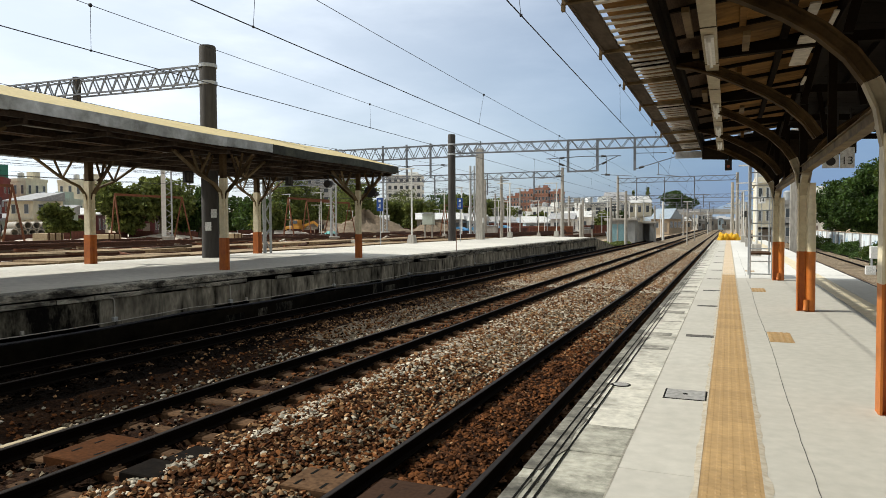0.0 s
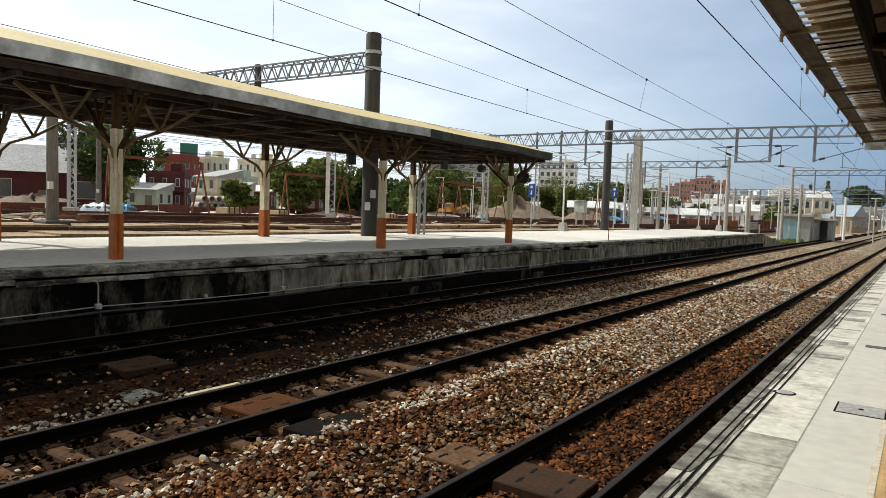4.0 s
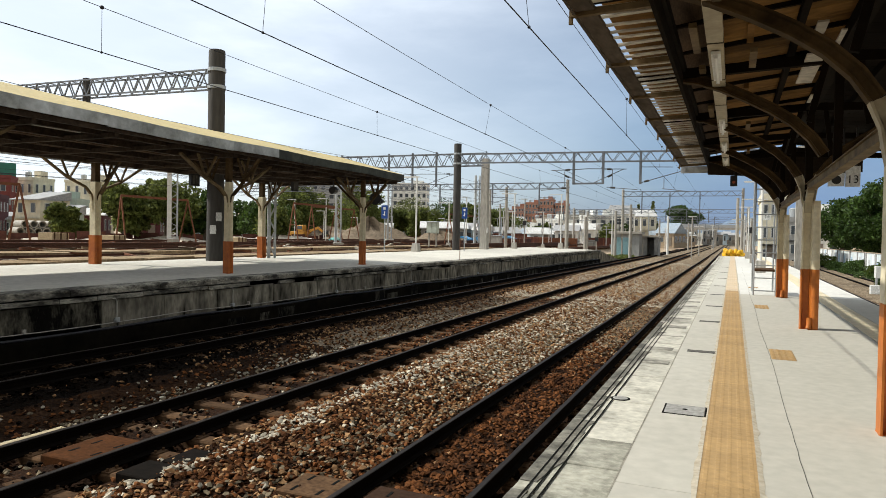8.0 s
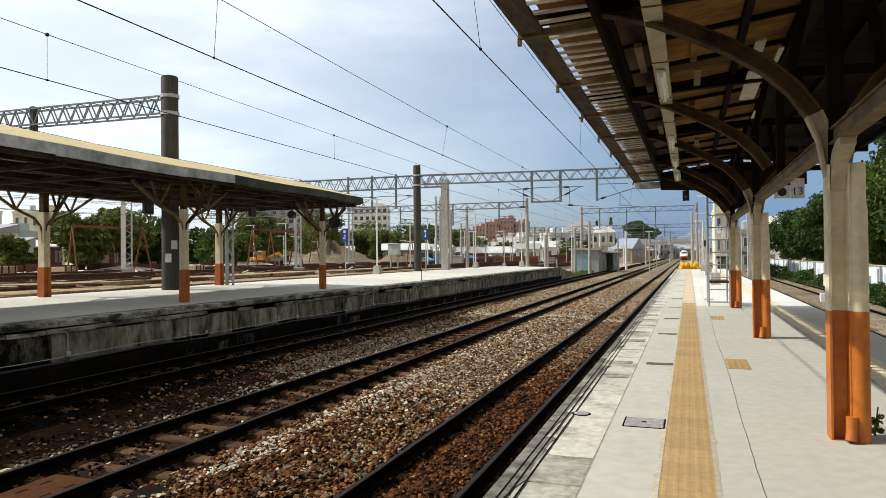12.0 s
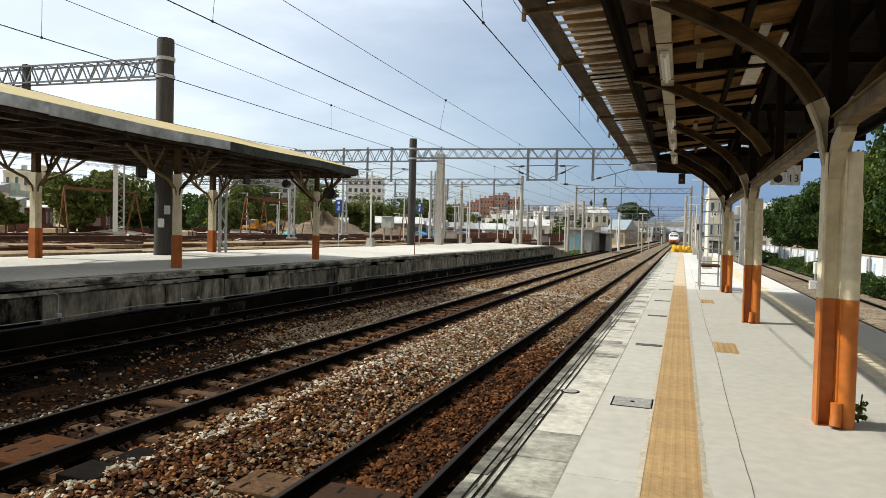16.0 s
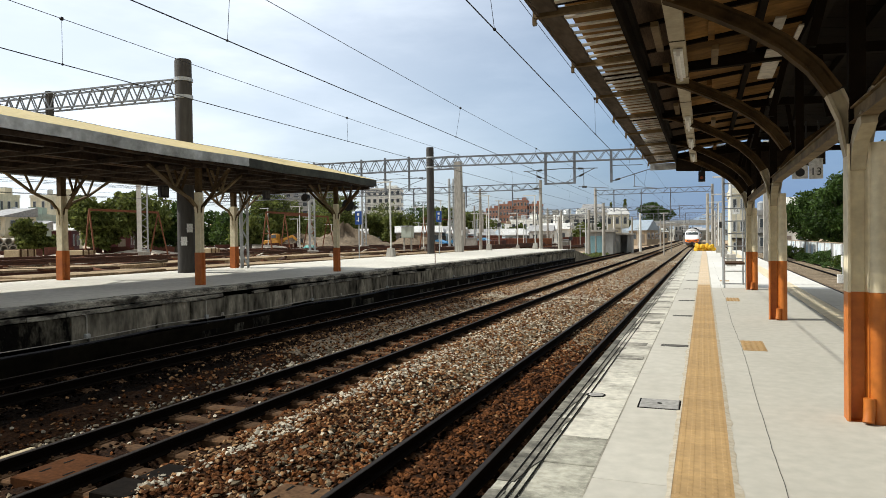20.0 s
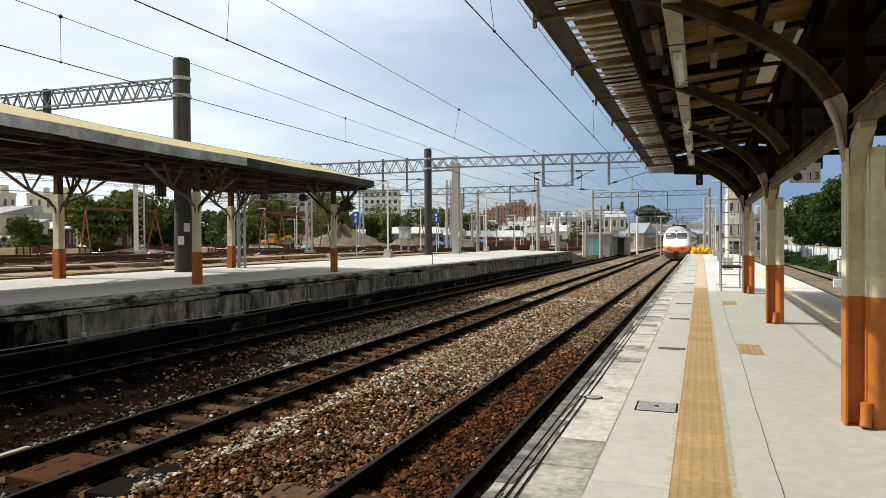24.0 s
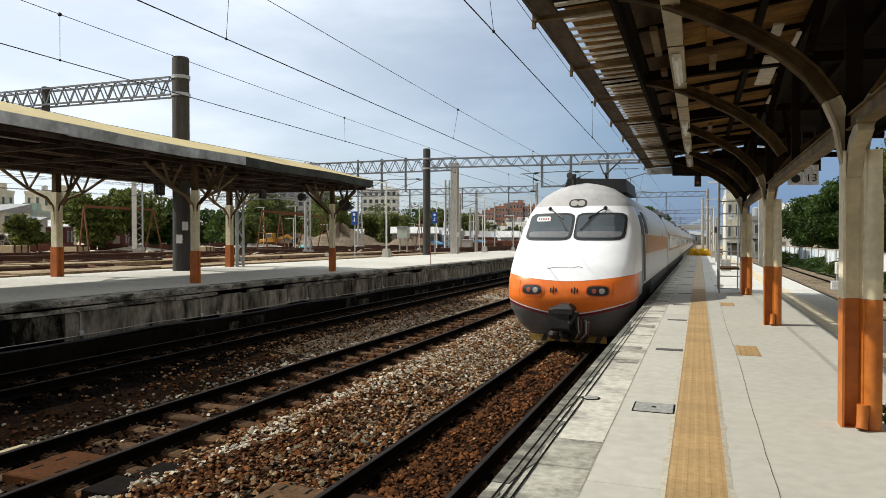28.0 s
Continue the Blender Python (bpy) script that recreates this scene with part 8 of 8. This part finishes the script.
        kind = rng.choice(("flat", "flat", "flat", "gable", "shed")) if a > -19 else rng.choice(("flat", "shed"))
        if a < -19:
            h = min(h, 5.5)
        elif a < -12.5:
            h, (m, tint) = rng.uniform(3.2, 6.0) if d < 225 else rng.uniform(6.0, 8.6), rng.choice(((H_WHITE, "white"), (H_CREAM, "cream"), (H_WHITE, "white"), (H_TAN, "tan")))
        elif a < -6.8:
            h, (m, tint) = (d / 26) * rng.uniform(0.75, 1.12), rng.choice(((H_GREY, "grey"), (H_DIRTY, "dirty grey"), (H_WHITE, "white"), (H_CREAM, "cream")))
        else:
            kind, h, (m, tint) = rng.choice(("gable", "shed")), rng.uniform(2.2, 3.8), rng.choice(((H_DIRTY, "dirty grey"), (H_WHITE, "white"), (H_TAN, "tan")))
        rm, rt = rng.choice(roofs)
        house("distant_house", tint + (" flat-roofed house in the distance" if kind == "flat" else " distant house with a %s sheet roof" % rt), x, y, -0.3, rng.uniform(3.8, 7.5), rng.uniform(6, 9), h, rng.uniform(-18, 30), m, roof=kind, cols=rng.choice((2, 3, 4)), rows=max(1, int(h / 2.9)), roof_mat=rm, ww=rng.choice((0.35, 0.5, 0.62)))
    for k in range(12):
        x = -16 + 2.6 * k + rng.uniform(-0.6, 0.6)
        h = rng.uniform(3.0, 6.5)
        m, tint = rng.choice(tints)
        house("distant_house", tint + " low building at the far end of the line", x, 330 + rng.uniform(-15, 15), -0.5, rng.uniform(2.4, 3.4), 8, h, 0, m, cols=2, rows=max(1, int(h / 2.8)), roof=rng.choice(("flat", "shed")), roof_mat=ROOFING)
    for k in range(15):
        a = -19.5 - 1.15 * k + rng.uniform(-0.4, 0.4)
        d = rng.uniform(128, 152)
        tree("yard_tree", "olive green tree beyond the soil heap", d * math.sin(radians(a)), d * math.cos(radians(a)), -0.1, crown_blobs(rng, rng.uniform(5, 8), rng.uniform(6.8, 9.2), 0.6, 12), 3600, 0.27, LEAF_FAR, 400 + k, 0.25)
    for k in range(16):
        a = -8 - 2.3 * k + rng.uniform(-0.8, 0.8)
        d = rng.uniform(130, 200)
        tree("distant_tree", "small dark tree among the distant houses", d * math.sin(radians(a)), d * math.cos(radians(a)), -0.3, crown_blobs(rng, rng.uniform(3.5, 7), rng.uniform(3.5, 6.5), 0.8, 9), 1500, 0.32, LEAF_FAR if k % 2 else LEAF, 300 + k, 0.2)
    for k in range(18):
        a = -11.5 - 1.2 * k + rng.uniform(-0.3, 0.3)
        d = rng.uniform(118, 160)
        m, tint = rng.choice(((H_WHITE, "white"), (H_DIRTY, "dirty grey"), (H_TAN, "tan"), (H_PALE_BLUE, "pale blue"), (H_DIRTY, "dirty grey"), (H_GREY, "grey")))
        rm, rt = rng.choice(roofs)
        house("yard_shed", "%s shed with a %s sheet roof behind the yard" % (tint, rt), d * math.sin(radians(a)), d * math.cos(radians(a)), -0.2, rng.uniform(2.2, 4.2), 3.2, rng.uniform(1.8, 2.7), rng.uniform(-15, 30), m, roof=rng.choice(("gable", "shed", "shed")), cols=2, rows=1, roof_mat=rm, ww=0.35)
    # rusty containers, racks and slim lamp posts out in the yard
    for k, (x, y, w, h) in enumerate(((-33, 116, 7, 1.8), (-26, 108, 6, 1.6), (-40, 124, 9, 2.2), (-48, 132, 8, 2.0), (-22, 122, 5, 1.8), (-56, 126, 8, 1.8), (-30, 96, 5, 1.2))):
        s = thing("storage_container", "rust-brown storage container among the yard tracks", "container", "yard containers", at=(x, y, ground_at(x, y)), rz=8 * (k % 3))
        part("body", MB().slab(0, 0, 0, w, 2.3, h, 0.04), RUST if k % 2 else HOARDING, s)
        for q in range(int(w / 0.6)):
            part("rib", MB().box(-w / 2 + 0.3 + 0.6 * q, -1.17, 0.1, 0.08, 0.05, h - 0.2), RUST, s)
    for k in range(18):
        x, y = -20.5 - rng.uniform(0, 32), 62 + 4.2 * k + rng.uniform(-2, 2)
        post_lamp(x, y, rng.uniform(3.8, 5.6))
    for k in range(34):
        a, d = radians(-1.0 - 0.52 * k + rng.uniform(-0.25, 0.25)), rng.uniform(85, 190)
        x, y = d * math.sin(a), d * math.cos(a)
        if -12.2 < x < -1.0:
            x = rng.choice((-12.6, -4.53, 0.4))
        h = rng.uniform(3.6, 6.8)
        s = thing("lineside_post", "slim pale lineside post with short arms", "post", "lineside posts", at=(x, y, ground_at(x, y)))
        part("shaft", MB().tube((0, 0, 0), (0, 0, h), 0.07, 6), (WHITE_STEEL, GALV, POLE, DARK_POLE)[k % 4], s)
        for q in range(rng.choice((1, 2, 2, 3))):
            z, w = h - 0.1 - 0.55 * q, rng.uniform(0.7, 2.0)
            part("arm", MB().box(rng.uniform(-0.4, 0.4), 0, z, w, 0.09, 0.09), (WHITE_STEEL, GALV)[q % 2], s)
        if k % 3 == 0:
            part("box", MB().slab(0.05, -0.12, h * 0.45, 0.4, 0.25, 0.55, 0.02), WHITE if k % 2 else BLACK, s)
    for k in range(22):
        a, d = radians(-4.5 - 0.75 * k + rng.uniform(-0.3, 0.3)), rng.uniform(92, 150)
        x, y = d * math.sin(a), d * math.cos(a)
        if x > -12.8:
            x = -12.9 - rng.uniform(0, 2)
        m, tint = rng.choice(((WHITE_STEEL, "white"), (H_DIRTY, "dirty grey"), (RUST, "rusty"), (H_PALE_BLUE, "pale blue"), (WHITE, "white"), (POLE, "grey")))
        w, h = rng.uniform(0.7, 2.2), rng.uniform(0.6, 1.7)
        s = thing("lineside_box", tint + " lineside equipment box on a low plinth", "cabinet", "lineside boxes", at=(x, y, ground_at(x, y)), rz=rng.uniform(-10, 20))
        part("plinth", MB().box(0, 0, -0.1, w + 0.1, 0.9, 0.25), POLE, s)
        part("case", MB().slab(0, 0, 0.15, w, 0.8, h, 0.03), m, s)
        part("lid", MB().slab(0, 0, 0.15 + h, w + 0.1, 0.9, 0.06, 0.02), GALV, s)
    for x, y in ((-12.3, 117), (-12.2, 121), (-13.4, 119)):
        s = thing("works_barrier", "small orange works barrier beside the track", "barrier", "works barriers", at=(x, y, ground_at(x, y)))
        part("board", MB().box(0, 0, 0.6, 1.3, 0.06, 0.5), YELLOW, s)
        for q in (-0.5, 0.5):
            part("leg", MB().box(q, 0, 0, 0.07, 0.3, 1.1), RUST, s)
    house("side_house", "cream house with white shutters beyond the side track", 8.4, 104, -1, 3.4, 9, 5.0, 0, H_GREY, cols=3, rows=2)
    house("side_house", "pale two-storey house beyond the side track", 13.5, 135, -1, 6, 9, 7, 0, H_WHITE, cols=3, rows=2)
    house("yard_shed", "long white shed with a pale sheet roof behind the soil heap", -47.5, 111, 0, 8, 4, 2.6, 25, H_DIRTY, roof="shed", cols=4, rows=1, roof_mat=ROOF_WHITE, ww=0.35)
    # warehouse and shutter hut beside the line
    t = house("warehouse", "white warehouse with a wide grey shutter", -28.5, 138, -0.6, 6.2, 4, 3.6, 0, H_WHITE, roof="gable", cols=2, rows=1, roof_mat=ROOF_WHITE, door=False)
    t = thing("trackside_hut", "flat-roofed concrete hut with a pale blue shutter", "hut", at=(-13.0, 92.5, -0.9))
    part("wall", MB().box(0, 0, 0, 3.6, 3.2, 2.9), H_GREY, t)
    part("roof", MB().slab(0, 0, 2.9, 4.2, 3.8, 0.3, 0.03), POLE, t)
    part("shutter", MB().box(-0.35, -1.62, 0.1, 2.1, 0.06, 2.3), SHUTTER, t, "pale blue roller shutter")
    for k in range(10):
        part("shutter_rib", MB().box(-0.35, -1.66, 0.2 + 0.22 * k, 2.1, 0.02, 0.04), SHUTTER, t)
    t = thing("trackside_hut", "small grey hut with an open dark doorway", "hut", at=(-10.2, 96, -0.9))
    part("wall", MB().box(-0.75, 0, 0, 0.6, 2.6, 2.5).box(0.75, 0, 0, 0.6, 2.6, 2.5).box(0, 1.1, 0, 1.0, 0.4, 2.5), H_GREY, t)
    part("roof", MB().slab(0, 0, 2.5, 2.7, 3.2, 0.22, 0.03), POLE, t)
    # footbridge and distant hills
    b = thing("footbridge", "long grey footbridge over the tracks in the distance", "bridge", at=(0, 232, -0.8))
    part("deck", MB().box(-11, 0, 5.4, 34, 3, 0.7), POLE, b)
    part("parapet", MB().box(-11, -1.45, 6.1, 34, 0.1, 1.0).box(-11, 1.45, 6.1, 34, 0.1, 1.0), GALV, b)
    for x in (-27, -19.5, -12, -5.2, 2.5):
        part("pier", MB().box(x, 0, 0, 0.7, 1.6, 5.4), POLE, b)
    n = 160
    vs, fs = [], []
    for i in range(n + 1):
        a = radians(-75 + 130 * i / n)
        hz = 95 + 22 * math.sin(i * 0.21) + 14 * math.sin(i * 0.53 + 1) + 6 * math.sin(i * 1.3)
        hz *= 0.45 + 0.55 * smoothstep(-60, -5, math.degrees(a)) - 0.25 * smoothstep(10, 50, math.degrees(a))
        vs += [(3600 * math.sin(a), 3600 * math.cos(a), -5), (3700 * math.sin(a), 3700 * math.cos(a), float(hz))]
    fs = [(2 * i, 2 * i + 2, 2 * i + 3, 2 * i + 1) for i in range(n)]
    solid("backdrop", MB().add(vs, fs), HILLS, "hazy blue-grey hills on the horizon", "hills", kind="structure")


SHUTTER = mat("pale_blue_shutter", (0.25, 0.42, 0.47), (0.2, 0.33, 0.37), rough=0.6, scale=1.5)
# haze is painted in: bluish colour plus a faint glow of the hills themselves
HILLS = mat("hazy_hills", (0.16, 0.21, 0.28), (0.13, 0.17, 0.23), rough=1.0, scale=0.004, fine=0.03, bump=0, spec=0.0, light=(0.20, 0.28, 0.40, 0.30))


# ---- build ----
build_ground()
build_bed()
track("track", T1[0], T1[1], -14, 420, (0, 34), "track with dark rusty rails beside the platform", 0.07)
track("track", T2[0], T2[1], -14, 420, (0, 40), "middle track with dark rusty rails and worn sleepers", 0.003)
track("track", T3[0], T3[1], -14, 420, (0, 40), "track with dark rails below the island platform wall", 0.06)
build_overhead()
TRAIN = build_train()
build_yard()
build_town()
build_right_side()
build_trees()
build_left_canopy()
build_canopy()
build_left_platform()
build_lids()
build_tactile()
build_platform()
build_plates()
def rail_gap(x):
    d = np.full_like(x, 9.0)
    for cx, top in (T1, T2, T3):
        for sx in (-1, 1):
            d = np.minimum(d, np.abs(x - (cx + sx * 0.566)))
    return d


def strip(x, y):
    """The wandering line of pale new stones."""
    return np.abs(x + 5.0 + 0.07 * np.sin(y * 1.7)) < (0.18 + 0.04 * np.sin(y * 2.9)) * np.clip((15 - y) / 5, 0.35, 1)


stone_field("brown_stones", STONE_BROWN, "rust-brown crushed ballast stones between the rails", 86000, (-8.3, -1.25), (1.2, 30), (0.017, 0.038),
            keep=lambda x, y, r: (rail_gap(x) > 0.13) & ((x < -5.75) | (x > -5.1) | (y > 6.6) | (r < 0.12)) & np.where((x > -5.45) & (x < -3.6), r < 0.72 - 0.37 * smoothstep(6, 13, y), np.where((x > -7.1) & (x < -5.6), r < 0.05 + 0.28 * smoothstep(7, 14, y), np.where(x < -7.1, r < 0.10 + 0.12 * smoothstep(7, 14, y), r < 0.97 - 0.75 * smoothstep(11, 20, y)))), seed=1)
# black stones paint the rails' shadow side and the shade below the wall
stone_field("oily_stones", SHADE_STONE, "black ballast stones, darkened for shade along the rails and below the wall", 36000, (-11.2, -1.6), (1.5, 30), (0.016, 0.036),
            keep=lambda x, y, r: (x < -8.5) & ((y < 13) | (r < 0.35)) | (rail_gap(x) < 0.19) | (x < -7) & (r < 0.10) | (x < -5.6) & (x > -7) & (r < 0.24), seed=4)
stone_field("tan_stones", TAN_STONE, "tan ballast stones between the tracks", 32000, (-9.2, -1.5), (1.5, 32), (0.018, 0.038), keep=lambda x, y, r: (rail_gap(x) > 0.15) & ((x > -5.4) & (x < -3.5) & (r < 0.45 + 0.55 * smoothstep(4, 8, y)) | (x > -3.5) & (r < 0.75 * smoothstep(10, 18, y)) | (r < 0.03 + 0.40 * smoothstep(7, 14, y) * (x < -7))), seed=5)
stone_field("grey_stones", STONE_GREY, "grey ballast stones beside the near track", 34000, (-8.0, -1.5), (1.5, 32), (0.018, 0.040),
            keep=lambda x, y, r: (rail_gap(x) > 0.12) & np.where(x > -3.4, r < 0.9 * smoothstep(12, 19, y), np.where((x > -4.35) & (x < -3.4), r < 0.6, np.where(np.abs(x + 7.35) < 0.2, r < 0.35 + 0.25 * smoothstep(8, 14, y), r < 0.03 + 0.09 * smoothstep(7, 13, y)))), seed=2)
stone_field("pale_stones", STONE_WHITE, "pale new ballast stones in a line beside the middle track", 38000, (-8.2, -3.3), (1.5, 28), (0.018, 0.040),
            keep=lambda x, y, r: (rail_gap(x) > 0.12) & (strip(x, y) & (r < 0.35 + 0.65 * smoothstep(4, 8, y)) | (x > -4.6) & (r < 0.055) | (np.abs(x + 7.42 + 0.10 * np.sin(y * 0.8)) < 0.16 + 0.08 * np.sin(y * 1.9)) & (r < 0.24 + 0.18 * smoothstep(8, 14, y)) | (r < 0.012) | (x > -5.5) & (r < 0.34 * smoothstep(6, 13, y))), seed=3)
stone_field("near_stones", STONE_BROWN, "rust-brown ballast stones beside the platform", 9000, (-8.3, -1.3), (1.5, -9), (0.02, 0.04), keep=lambda x, y, r: rail_gap(x) > 0.12, seed=9)
stone_field("near_stones", STONE_GREY, "grey ballast stones between the tracks", 3000, (-5.6, -3.4), (1.5, -9), (0.02, 0.04), seed=10)
stone_field("far_stones", TAN_STONE, "tan ballast stones farther down the line", 14000, (-8.6, -1.5), (28, 66), (0.02, 0.045), keep=lambda x, y, r: rail_gap(x) > 0.15, seed=6)
stone_field("far_stones", STONE_WHITE, "pale ballast stones farther down the line", 18000, (-8.4, -1.5), (26, 70), (0.02, 0.042), keep=lambda x, y, r: rail_gap(x) > 0.2, seed=7)
stone_field("far_stones", STONE_BROWN, "rust-brown ballast stones farther down the line", 7000, (-8.6, -1.4), (27, 62), (0.02, 0.045), keep=lambda x, y, r: rail_gap(x) > 0.1, seed=8)
motions()
